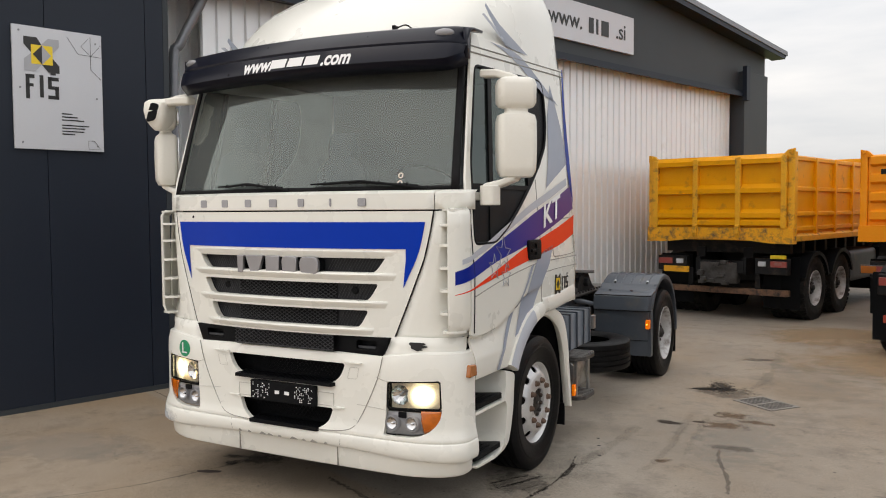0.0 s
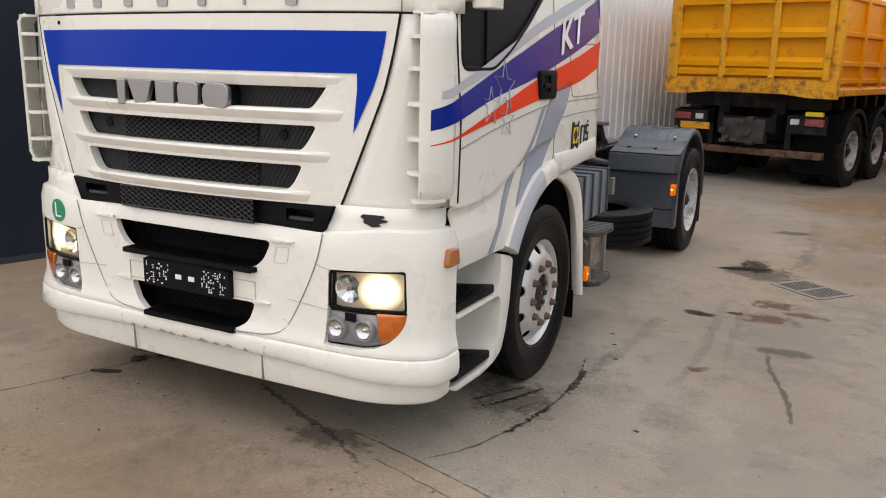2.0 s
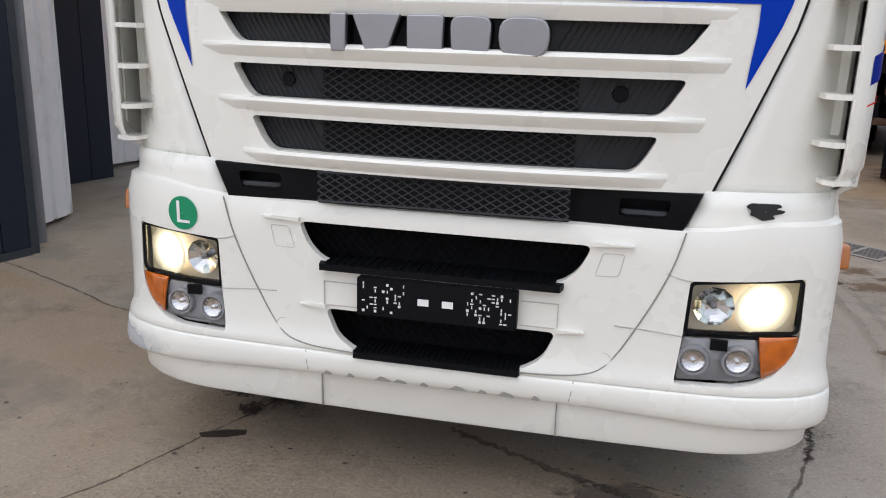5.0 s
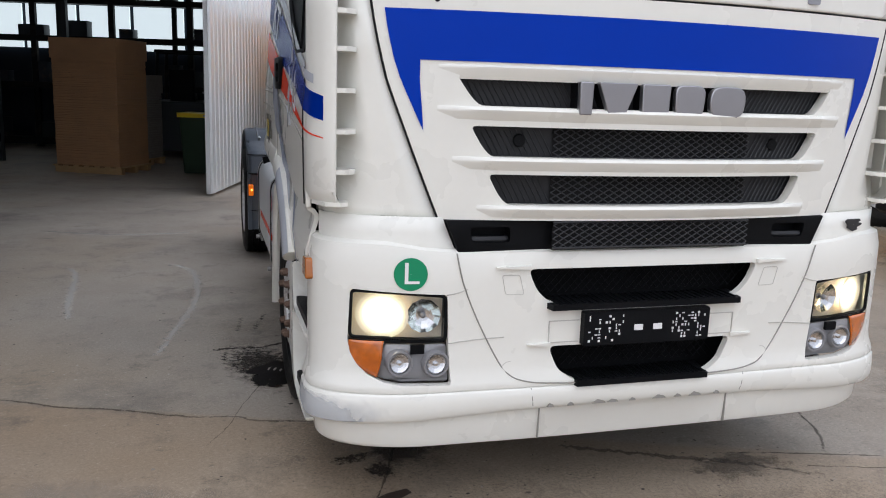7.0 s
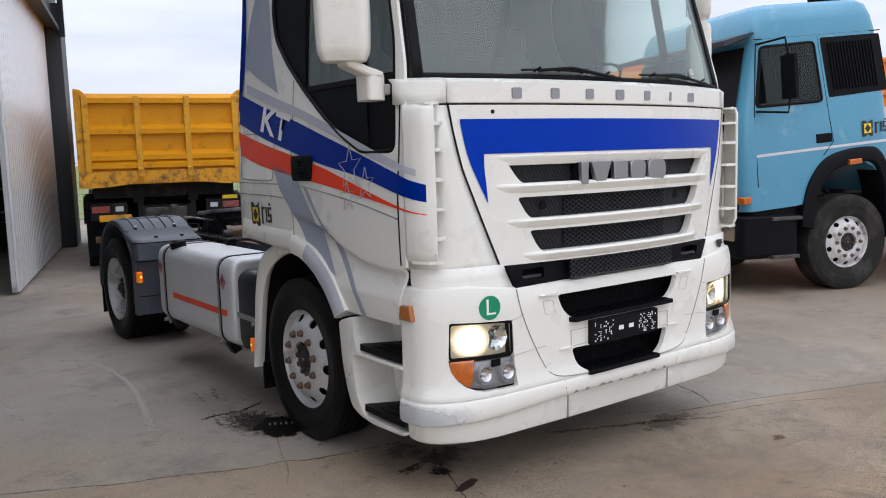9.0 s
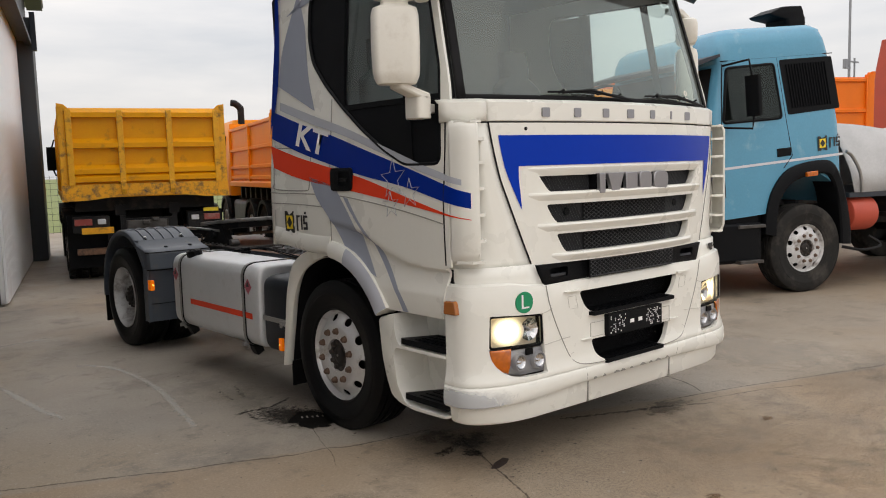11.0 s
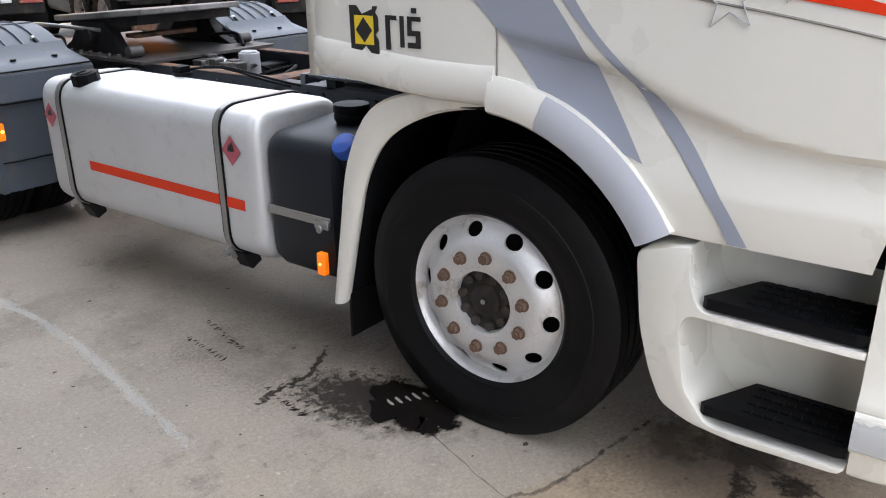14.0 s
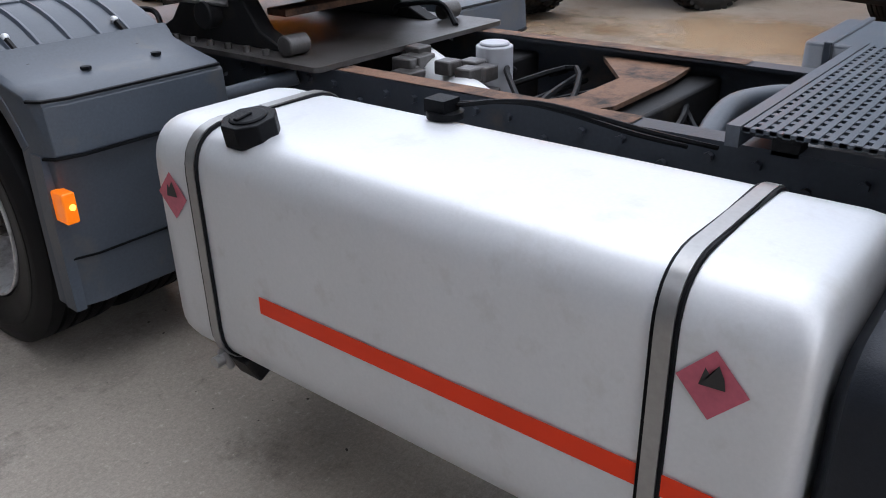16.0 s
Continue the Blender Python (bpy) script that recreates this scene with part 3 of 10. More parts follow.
def thicken(ob, th, offset=-1.0, centre=(0, 1.2, 1.3)):
    """Gives a sheet its thickness: inwards, towards the centre given, or to both sides with offset 0."""
    me, c = ob.data, Vector(centre)
    if offset and sum((p.normal.dot(p.center - c)) * p.area for p in me.polygons) < 0:
        me.flip_normals()
    s = ob.modifiers.new("thick", 'SOLIDIFY')
    s.thickness, s.offset = th, -abs(offset)
    return ob


def stuff(ob):
    """Marks a part whose many small pieces stay joined."""
    ob["kind"] = "stuff"
    return ob


def words(body, size, depth=0.0, shear=0.0, squeeze=1.0, bold=0.0):
    """Writing in the built-in font, as a mesh in the x-y plane, centred."""
    cu = bpy.data.curves.new("words", 'FONT')
    cu.body, cu.size, cu.extrude, cu.shear, cu.offset = body, size, depth, shear, bold
    cu.align_x, cu.align_y = 'CENTER', 'CENTER'
    ob = new("words", cu)
    bpy.context.view_layer.update()
    me = bpy.data.meshes.new_from_object(ob.evaluated_get(bpy.context.evaluated_depsgraph_get()))
    bpy.data.objects.remove(ob)
    bpy.data.curves.remove(cu)
    if squeeze != 1.0:
        me.transform(Matrix.Diagonal((squeeze, 1, 1, 1)))
    return me


def flat_poly(poly, place):
    bm = bmesh.new()
    bm.faces.new([bm.verts.new(place(p)) for p in poly])
    bmesh.ops.triangulate(bm, faces=bm.faces)
    return bm

# ---- ground: one sheet from the yard to the horizon ----


def dip(x, y):
    """The yard falls slightly towards its drain."""
    d = math.hypot(x - 2.45, y - 4.45)
    return -0.05 * max(0.0, 1 - max(0.0, d - 0.42) / 1.3) ** 2


def build_ground():
    bm = bmesh.new()
    xs = sorted(set([-3000, -600, -120, -40, -20, -10] + [-6 + 0.5 * k for k in range(33)] + [round(0.9 + 0.1 * k, 1) for k in range(32)] + [12, 16, 22, 40, 120, 600, 3000]))
    ys = sorted(set([-3000, -600, -120, -40, -20, -10] + [-5 + 0.5 * k for k in range(37)] + [round(2.9 + 0.1 * k, 1) for k in range(32)] + [16, 20, 24, 40, 120, 600, 3000]))
    grid(bm, [[(x, y, dip(x, y)) for x in xs] for y in ys])
    ob = part("ground", bm, CONCRETE)
    tagged(ob, "grey-brown stained concrete yard with cracks and oil spots", "ground", kind="structure")


build_ground()


def patch(name, outline, material, label, z=0.0025, cat="stain"):
    bm = bmesh.new()
    vs = [bm.verts.new((x, y, dip(x, y) + z)) for x, y in outline]
    bm.faces.new(vs)
    bmesh.ops.triangulate(bm, faces=bm.faces)
    ob = part(name, bm, material, None, "", smooth=False)
    return tagged(ob, label, cat, kind="structure")


def blob(cx, cy, rx, ry, turn=0.0, seed=1, n=26, rough=0.3):
    rng = random.Random(seed)
    ph = [rng.uniform(0, 6.28) for _ in range(4)]
    out = []
    for k in range(n):
        a = 2 * math.pi * k / n
        r = 1 + rough * (0.5 * math.sin(2 * a + ph[0]) + 0.35 * math.sin(3 * a + ph[1]) + 0.3 * math.sin(5 * a + ph[2]) + 0.2 * rng.uniform(-1, 1))
        x, y = rx * r * math.cos(a), ry * r * math.sin(a)
        out.append((cx + x * math.cos(turn) - y * math.sin(turn), cy + x * math.sin(turn) + y * math.cos(turn)))
    return out


def soak(name, cx, cy, rx, ry, turn, m, label, z=0.0022, n=28):
    """A round soaked stain: dense in the middle, ragged at the rim."""
    bm = bmesh.new()
    lay = bm.verts.layers.float.new("soak")
    rings = []
    for f in (0.12, 0.4, 0.65, 0.85, 1.0):
        ring = []
        for k in range(n):
            a = 2 * math.pi * k / n
            x, y = rx * f * math.cos(a), ry * f * math.sin(a)
            px, py = cx + x * math.cos(turn) - y * math.sin(turn), cy + x * math.sin(turn) + y * math.cos(turn)
            v = bm.verts.new((px, py, dip(px, py) + z))
            v[lay] = min(1.0, (1 - f) * ((2.6 if "puddle" in name else 1.8) if m is OIL_S else 1.0))
            ring.append(v)
        rings.append(ring)
    bm.faces.new(rings[0])
    for a, b in zip(rings, rings[1:]):
        for k in range(n):
            bm.faces.new((a[k], a[(k + 1) % n], b[(k + 1) % n], b[k]))
    return tagged(part(name, bm, m, None, "", smooth=False, weld=False), label, "stain", kind="structure")


def rub(name, path, w, m, label, z=0.0016, jitter=0.012, seed=1, cat="scuff"):
    """A line worn, cracked or rubbed into the concrete, fading at both edges."""
    rng = random.Random(seed)
    pts = smooth_path([(x, y, 0) for x, y in path], 10)
    bm = bmesh.new()
    lay = bm.verts.layers.float.new("soak")
    last = None
    for i, p in enumerate(pts):
        d = (pts[min(i + 1, len(pts) - 1)] - pts[max(i - 1, 0)]).normalized()
        nrm = Vector((-d.y, d.x, 0))
        q = p + nrm * rng.uniform(-jitter, jitter)
        ww = w * rng.uniform(0.6, 1.0)
        row = []
        for f in (-1, 0, 1):
            x, y = q.x + nrm.x * ww * f, q.y + nrm.y * ww * f
            v = bm.verts.new((x, y, dip(x, y) + z))
            v[lay] = (0.0 if f else 0.95) * min(1.0, 4 * min(i + 0.4, len(pts) - 0.6 - i) / len(pts) + 0.35)
            row.append(v)
        if last:
            for k in range(2):
                bm.faces.new((last[k], last[k + 1], row[k + 1], row[k]))
        last = row
    return tagged(part(name, bm, m, None, "", smooth=False, weld=False), label, cat, kind="structure")


def dashes(name, path, w, seed):
    """A row of short wet strokes dripped along a line."""
    rng = random.Random(seed)
    pts = smooth_path([(x, y, 0) for x, y in path], 8)
    bm = bmesh.new()
    for i in range(len(pts) - 1):
        p, d = pts[i], (pts[i + 1] - pts[i]).normalized()
        across = Vector((-d.y, d.x, 0))
        for _ in range(2):
            if rng.random() < 0.4:
                continue
            c = p.lerp(pts[i + 1], rng.random()) + across * rng.uniform(-w, w) * 0.6
            a, b = rng.uniform(0.008, 0.020), rng.uniform(0.0025, 0.005)
            e = (d * 0.4 + across * rng.choice((-1, 1))).normalized()
            g = Vector((-e.y, e.x, 0))
            bm.faces.new([bm.verts.new(c + e * u * a + g * v * b + Vector((0, 0, 0.002))) for u, v in ((-1, -0.3), (-0.3, -1), (0.6, -0.8), (1, 0.2), (0.2, 1), (-0.7, 0.7))])
    for f in bm.faces:
        if f.normal.z < 0:
            f.normal_flip()
    return tagged(part(name, bm, OILM, None, "", smooth=False), "row of dark drip marks on the concrete", "stain", kind="structure")


CL = "thin dark crack in the concrete"
for k, (path, w) in enumerate((
        ([(-6.5, 3.6), (-4.2, 2.35), (-3.05, 1.82), (-2.47, 1.55), (-2.28, 1.44), (-2.0, 1.35), (-1.68, 1.20), (-1.46, 1.16), (-1.33, 1.08), (-0.8, 0.98)], 0.027),
        ([(-1.30, 1.62), (-1.42, 1.30), (-1.50, 1.05), (-1.60, 0.85)], 0.008),
        ([(-0.70, 0.80), (-0.81, 0.64), (-0.87, 0.46), (-0.94, 0.29), (-1.02, 0.08), (-1.09, -0.09), (-1.17, -0.26), (-1.5, -0.7), (-2.2, -1.4)], 0.018),
        ([(0.60, 0.32), (0.95, 0.24), (1.52, 0.07), (2.15, -0.16), (3.2, -0.5), (5.0, -0.95), (9.0, -1.9)], 0.018),
        ([(0.9, 0.12), (1.07, 0.08), (1.48, -0.05), (1.85, -0.24)], 0.012),
        ([(1.34, 1.84), (1.40, 1.50), (1.41, 1.15), (1.37, 0.81), (1.25, 0.43), (1.12, 0.22)], 0.022),
        ([(1.14, 0.93), (1.22, 1.1), (1.28, 1.25)], 0.022), ([(1.27, 0.92), (1.33, 1.06)], 0.016), ([(1.36, 0.9), (1.43, 1.02)], 0.022))):
    rub("concrete_crack", path, w * 0.55, CRACK_S, CL, 0.0016, 0.004, k + 1, "crack")
for k, (path, w, m) in enumerate((([(1.405, 1.62), (1.42, 1.45), (1.415, 1.25)], 0.035, TYRE_S), ([(1.40, 1.05), (1.375, 0.85), (1.33, 0.65)], 0.030, TYRE_S), ([(1.10, 0.86), (1.20, 1.04), (1.30, 1.25)], 0.030, TYRE_S),
                                  ([(1.02, 0.92), (1.12, 1.10), (1.20, 1.22)], 0.022, TYRE_S), ([(2.29, 2.50), (2.33, 2.22), (2.47, 1.75), (2.52, 1.45)], 0.026, DAMP_S))):
    rub("tyre_rub", path, w, m, "dark broken rub mark on the concrete", 0.0020, 0.005, 120 + k)
for k, (path, w) in enumerate((([(-1.90, 4.62), (-1.82, 4.56), (-1.70, 4.34), (-1.65, 3.93), (-1.67, 3.26), (-1.78, 2.64), (-1.87, 2.15)], 0.045),
                               ([(-2.70, 4.6), (-2.58, 4.29), (-2.52, 3.47), (-2.46, 3.01)], 0.045), ([(-3.2, 6.4), (-2.4, 6.1), (-1.7, 6.2)], 0.05))):
    rub("tyre_scuff", path, w, CHALK_S, "pale curved scuff line on the concrete", 0.002, 0.006, 40 + k)
for k, (path, w) in enumerate((([(1.86, 3.6), (1.90, 2.9), (1.93, 2.3), (1.9, 1.7)], 0.06), ([(2.02, 3.5), (2.05, 2.8), (2.08, 2.2)], 0.06), ([(1.55, 2.9), (1.5, 2.2), (1.45, 1.6)], 0.09),
                               ([(-1.55, 2.19), (-1.45, 2.21), (-1.27, 2.2), (-1.06, 2.31)], 0.024), ([(2.2, 7.5), (2.3, 6.0), (2.2, 5.0)], 0.10))):
    rub("tyre_rub", path, w, TYRE_S if k == 3 else FAINT_S, "grey tyre rub mark on the concrete", 0.0012, 0.006, 60 + k)
for k, (path, w) in enumerate((([(-1.36, 2.86), (-1.38, 2.72), (-1.40, 2.57)], 0.013), ([(-1.20, 2.92), (-1.25, 2.75), (-1.29, 2.58)], 0.013), ([(-1.45, 2.26), (-1.48, 2.12), (-1.50, 2.0)], 0.012))):
    dashes("drip_mark", path, w, 80 + k)
patch("oil_spot", rounded([(-0.832, 0.288), (-0.818, 0.250), (-0.885, 0.207), (-0.972, 0.182), (-1.005, 0.212), (-0.914, 0.266)], 0.008, 2), CLODM, "small dark brown spot on the crack", 0.003)
soak("oil_spot", -0.49, -0.85, 0.10, 0.05, 0.3, BROWN_S, "small brown mark on the concrete", 0.003)
soak("oil_spot", 0.868, -0.40, 0.08, 0.04, 0.1, BROWN_S, "small brown mark on the concrete", 0.003)
for k, (x, y, a, b) in enumerate(((-0.86, 0.86, 0.20, 0.15), (-0.80, 0.68, 0.13, 0.20), (-1.0, 0.60, 0.10, 0.05), (-0.90, 0.47, 0.07, 0.09))):
    soak("oil_soak", x, y, a, b, 0.3, DAMP_S if k < 2 else TYRE_S, "dark oily crumbs under the step", 0.0028)
soak("oil_puddle", -1.22, 1.69, 0.22, 0.14, 1.2, OIL_S, "black oily puddle beside the front wheel", 0.0034, 36)
for k, (x, y, a, b, t) in enumerate(((-1.25, 1.70, 0.10, 0.055, 1.1), (-1.15, 1.62, 0.07, 0.045, 0.4), (-1.30, 1.80, 0.05, 0.028, 1.4), (-1.32, 1.60, 0.035, 0.018, 0.8))):
    patch("oil_puddle", blob(x, y, a, b, t, 30 + k, 34, 0.55), OILM, "black wet oil beside the front wheel", 0.0040)
for k, (x, y) in enumerate(((-1.255, 1.80), (-1.225, 1.785), (-1.195, 1.765), (-1.165, 1.75), (-1.135, 1.73))):
    patch("dry_spot", blob(x, y, 0.026 - 0.003 * (k % 3), 0.006 + 0.002 * (k % 2), 1.15 + 0.12 * (k % 2), 70 + k, 10, 0.35), PALECHIP, "pale dry spot inside the oil puddle", 0.0048)
patch("oil_puddle", blob(-1.23, 1.80, 0.15, 0.085, 1.0, 37, 40, 0.5), OILM, "black wet oil beside the front wheel", 0.0043)
soak("oil_shadow", -1.28, 1.84, 0.26, 0.46, 0.15, DAMP_S, "dark soaked stain beside the front wheel", 0.0026, 36)
soak("oil_shadow", -1.28, 1.90, 0.22, 0.36, 0.3, TYRE_S, "dark soaked stain beside the front wheel", 0.0030, 36)
for x, y, a, b, t, m in ((1.71, 3.13, 0.10, 0.09, 0.1, CLOD_S), (1.80, 3.12, 0.09, 0.08, 0.4, CLOD_S), (1.98, 3.28, 0.08, 0.06, 0.1, CLOD_S), (2.21, 3.72, 0.20, 0.20, 0.3, BROWN_S), (2.20, 3.25, 0.26, 0.17, 0.1, BROWN_S), (2.42, 3.52, 0.20, 0.10, -0.2, BROWN_S),
                         (1.96, 1.98, 0.10, 0.06, 1.1, BROWN_S), (1.97, 4.75, 0.42, 0.30, 0.2, DAMP_S), (1.90, 4.95, 0.16, 0.30, 0.2, TYRE_S), (2.04, 6.6, 0.3, 0.15, 0.3, DAMP_S), (1.25, 1.72, 0.35, 0.55, 0.2, FAINT_S),
                         (1.2, 1.05, 0.30, 0.35, 0.3, DAMP_S), (1.87, 0.98, 0.025, 0.02, 0, TYRE_S), (1.94, 1.14, 0.12, 0.10, 0, FAINT_S), (-0.75, 0.62, 0.22, 0.14, 0.4, DAMP_S),
                         (0.63, 0.19, 0.30, 0.14, 0.1, DAMP_S), (1.35, 2.35, 0.02, 0.015, 0, OIL_S), (1.42, 2.15, 0.018, 0.014, 0, OIL_S), (1.5, 1.9, 0.02, 0.014, 0, OIL_S), (1.66, 2.6, 0.10, 0.03, 0.2, FAINT_S),
                         (0.1, -0.55, 1.9, 0.8, -0.3, ROUGH_S), (0.3, -0.5, 1.8, 1.0, -0.3, SPECK_S), (1.25, 1.15, 0.45, 0.75, -0.1, SPECK_S), (-0.9, 0.75, 0.55, 0.5, 0.2, SPECK_S), (2.2, -0.6, 1.5, 0.8, 0.1, SPECK_S),
                         (2.39, 2.55, 0.24, 0.11, 0.1, DAMP_S), (1.83, 4.80, 0.30, 0.07, 0.5, OIL_S), (-1.2, 2.4, 0.5, 0.7, 0.2, SPECK_S),
                         (-2.4, 0.2, 1.0, 0.6, 0.2, PALE_S), (-1.4, -0.9, 0.9, 0.5, 0.3, PALE_S), (0.6, -1.4, 1.2, 0.5, -0.2, FAINT_S), (2.6, 0.6, 0.8, 1.0, 0.3, PALE_S),
                         (2.8, 5.6, 0.9, 1.5, 0.1, FAINT_S), (2.4, 2.9, 0.5, 1.3, 0.0, PALE_S), (-1.6, 3.6, 0.5, 0.2, 0.4, FAINT_S), (3.6, -1.2, 1.6, 0.7, -0.3, FAINT_S)):
    soak("concrete_stain", x, y, a, b, t, m, {OIL_S: "small black oil drip on the concrete", DAMP_S: "dark damp stain on the concrete", BROWN_S: "rusty brown stain on the concrete", CLOD_S: "dark brown oil drip on the concrete",
         FAINT_S: "faint grey worn patch of concrete", ROUGH_S: "rough brown trodden patch of concrete", SPECK_S: "dark speckled wear on the concrete", PALE_S: "pale worn patch of concrete", TYRE_S: "dark streak on the concrete"}[m], 0.0014 if m in (FAINT_S, PALE_S) else 0.0009 if m in (ROUGH_S, SPECK_S) else 0.002, 40 if m in (ROUGH_S, SPECK_S) else 28)


for x, y, a, b in ((4.2, 7.2, 2.6, 2.0), (2.9, 9.0, 1.6, 1.4), (5.6, 5.0, 1.5, 2.2), (3.2, -1.9, 1.6, 0.9), (-2.2, -2.2, 1.5, 0.9)):
    soak("dust_patch", x, y, a, b, 0.2, DUST_S, "ochre dust trodden into the concrete", 0.0010, 40)
rub("concrete_crack", [(-0.06, 0.54), (0.0, 0.50), (0.2, 0.41), (0.36, 0.33), (0.55, 0.26), (0.68, 0.19), (0.95, 0.02)], 0.03, DAMP_S, "broken brown crack in the concrete", 0.0018, 0.012, 91, "crack")


def yard_grit():
    """Small flecks of dirt, oil and chipped concrete trodden into the yard."""
    rng = random.Random(21)
    bm = bmesh.new()
    for _ in range(1500):
        x, y = rng.uniform(-3.4, 3.6), rng.uniform(-2.2, 5.5)
        if rng.random() < 0.45:
            x, y = rng.gauss(0.2, 1.1), rng.gauss(-0.5, 0.7)
        r = rng.choice((0.003, 0.004, 0.005, 0.006, 0.009)) * rng.uniform(0.7, 1.5)
        turn, n = rng.uniform(0, 6.28), rng.choice((5, 6, 7))
        flat = rng.uniform(0.35, 0.9)
        vs = []
        for q in range(n):
            a = 2 * math.pi * q / n
            rr = r * rng.uniform(0.6, 1.2)
            u, v = rr * math.cos(a), rr * math.sin(a) * flat
            px, py = x + u * math.cos(turn) - v * math.sin(turn), y + u * math.sin(turn) + v * math.cos(turn)
            vs.append(bm.verts.new((px, py, dip(px, py) + 0.0055)))
        bm.faces.new(vs)
    ob = part("grit", bm, GRITM, None, "", smooth=False, weld=False)
    tagged(ob, "dark and pale grit trodden into the concrete", "grit", kind="stuff")


yard_grit()
soak("concrete_pad", -3.25, 2.28, 0.36, 0.30, 0.3, PALE_S, "pale round patch of concrete by the downpipe", 0.0012)


def build_drain():
    d = thing("drain_grate", "worn cast iron drain grate set in the yard", "drain", kind="structure", at=pose(2.40, 4.45, -0.0492, 0, 0, -38))
    bm = bmesh.new()
    for a, b, c, e in ((-0.25, 0.25, -0.19, -0.16), (-0.25, 0.25, 0.16, 0.19), (-0.25, -0.22, -0.16, 0.16), (0.22, 0.25, -0.16, 0.16), (-0.015, 0.015, -0.16, 0.16)):
        box(bm, a, b, c, e, 0.0, 0.008)
    part("grate_frame", bm, GRATEM, d, smooth=False)
    # flat black sheet paints the dark of the shaft; no depth is modelled
    bm = bmesh.new()
    box(bm, -0.22, 0.22, -0.16, 0.16, 0.001, 0.003)
    part("shaft", bm, SEAM, d, smooth=False)
    for k in range(9):
        for s in (-1, 1):
            bm = bmesh.new()
            y = -0.145 + k * 0.036
            box(bm, s * 0.02, s * 0.22, y - 0.0062, y + 0.0062, 0.0034, 0.0055)
            part("slat", bm, GRATEM, d, smooth=False)


build_drain()


# ---- building: gable wall along a line from A ----
WALL = pose(-3.83, 0.54, 0, 0, 0, math.degrees(math.atan2(15.56, 4.63)))  # local x along the wall, local -y to the yard


def build_building():
    hall = thing("hall_building", "anthracite and white sheet-metal hall with a wide sliding gate", "building", kind="structure", at=WALL)
    # dark panel wall with vertical joints
    x = -1.5
    k = 0
    while x < 1.69:
        w = min(1.0, 1.70 - x)
        bm = bmesh.new()
        box(bm, x + 0.004, x + w - 0.004, 0.0, 0.12, 0.02, 5.96 + 0.08 * (x + 1.5))
        part("wall_panel", bm, PANELD, hall, smooth=False)
        x += w
    bm = bmesh.new()
    box(bm, -1.5, 1.70, 0.015, 0.12, 0.0, 5.9)
    part("panel_core", bm, PANELD, hall, smooth=False)
    bm = bmesh.new()
    box(bm, -1.5, 1.70, -0.012, 0.0, 0.0, 0.05)
    part("base_flashing", bm, FASCIA, hall, smooth=False)
    bm = bmesh.new()
    box(bm, 1.70, 1.76, 0.0, 0.45, 0.0, 4.42)
    part("gate_jamb", bm, FASCIA, hall, smooth=False)
    # fascia above the gate
    bm = bmesh.new()
    prism(bm, [(1.70, 4.42), (16.55, 4.42), (16.55, 5.46), (5.2, 6.52), (1.70, 6.3)], 'y', 0.0, 0.25)
    part("fascia", bm, FASCIA, hall, "dark grey sheet fascia", smooth=False)
    bm = bmesh.new()
    box(bm, 1.7, 15.3, -0.10, 0.0, 4.36, 4.46)
    box(bm, 1.7, 15.3, -0.13, -0.10, 4.34, 4.42)
    part("gate_rail", bm, PANELD, hall, "sliding gate rail", smooth=False)
    # end column
    bm = bmesh.new()
    box(bm, 15.20, 16.40, -0.14, 0.30, 0.0, 4.90)
    part("end_column", bm, FASCIA, hall, bevel=0.01)
    bm = bmesh.new()
    box(bm, 15.15, 15.32, -0.22, -0.12, 4.25, 5.0)
    part("rail_stop", bm, PANELD, hall, smooth=False)
    # roof edge
    bm = bmesh.new()
    prism(bm, [(17.0, 5.42), (17.0, 5.52), (5.2, 6.66), (-2.0, 6.0), (-2.0, 5.9), (5.2, 6.55)], 'y', -0.35, 12.0)
    part("roof", bm, GALV, hall, "sheet roof with an overhanging verge", smooth=False)
    bm = bmesh.new()
    prism(bm, [(16.9, 5.34), (16.98, 5.43), (5.2, 6.56), (5.2, 6.42)], 'y', -0.33, -0.02)
    part("verge_soffit", bm, PANELD, hall, smooth=False)
    # corrugated gate leaves, hung behind the fascia
    def leaf(x0, x1, name, label):
        bm = bmesh.new()
        pts = []
        q = x0
        while q < x1:
            for dx, dy in ((0.0, 0.0), (0.012, -0.032), (0.148, -0.032), (0.160, 0.0)):
                if q + dx <= x1:
                    pts.append((q + dx, 0.17 + dy))
            q += 0.19
        grid(bm, [[(a, b, z) for a, b in pts] for z in (0.04, 4.42)])
        ob = part(name, bm, GATEM, hall, label, smooth=False)
        thicken(ob, 0.004, 0)
        b = bmesh.new()
        for a in (x0, x1 - 0.05):
            box(b, a, a + 0.05, 0.175, 0.23, 0.03, 4.42)
        box(b, x0, x1, 0.175, 0.23, 0.03, 0.10)
        part("leaf_frame", b, GATEM, ob, smooth=False)
        return ob
    gate = leaf(8.75, 15.15, "sliding_gate", "white corrugated sliding gate, half open")
    bm = bmesh.new()
    tube(bm, [(8.93, 0.30, 1.08), (8.90, 0.24, 1.10), (8.90, 0.24, 1.38), (8.93, 0.30, 1.40)], 0.012, 8)
    part("pull_handle", bm, GALV, gate, "bent steel pull handle")
    fold = leaf(1.86, 2.72, "narrow_leaf", "narrow white corrugated leaf folded into the hall")
    fold.matrix_basis = Matrix.Translation((1.86, 0.28, 0)) @ Matrix.Rotation(radians(22), 4, 'Z') @ Matrix.Translation((-1.86, 0, 0))
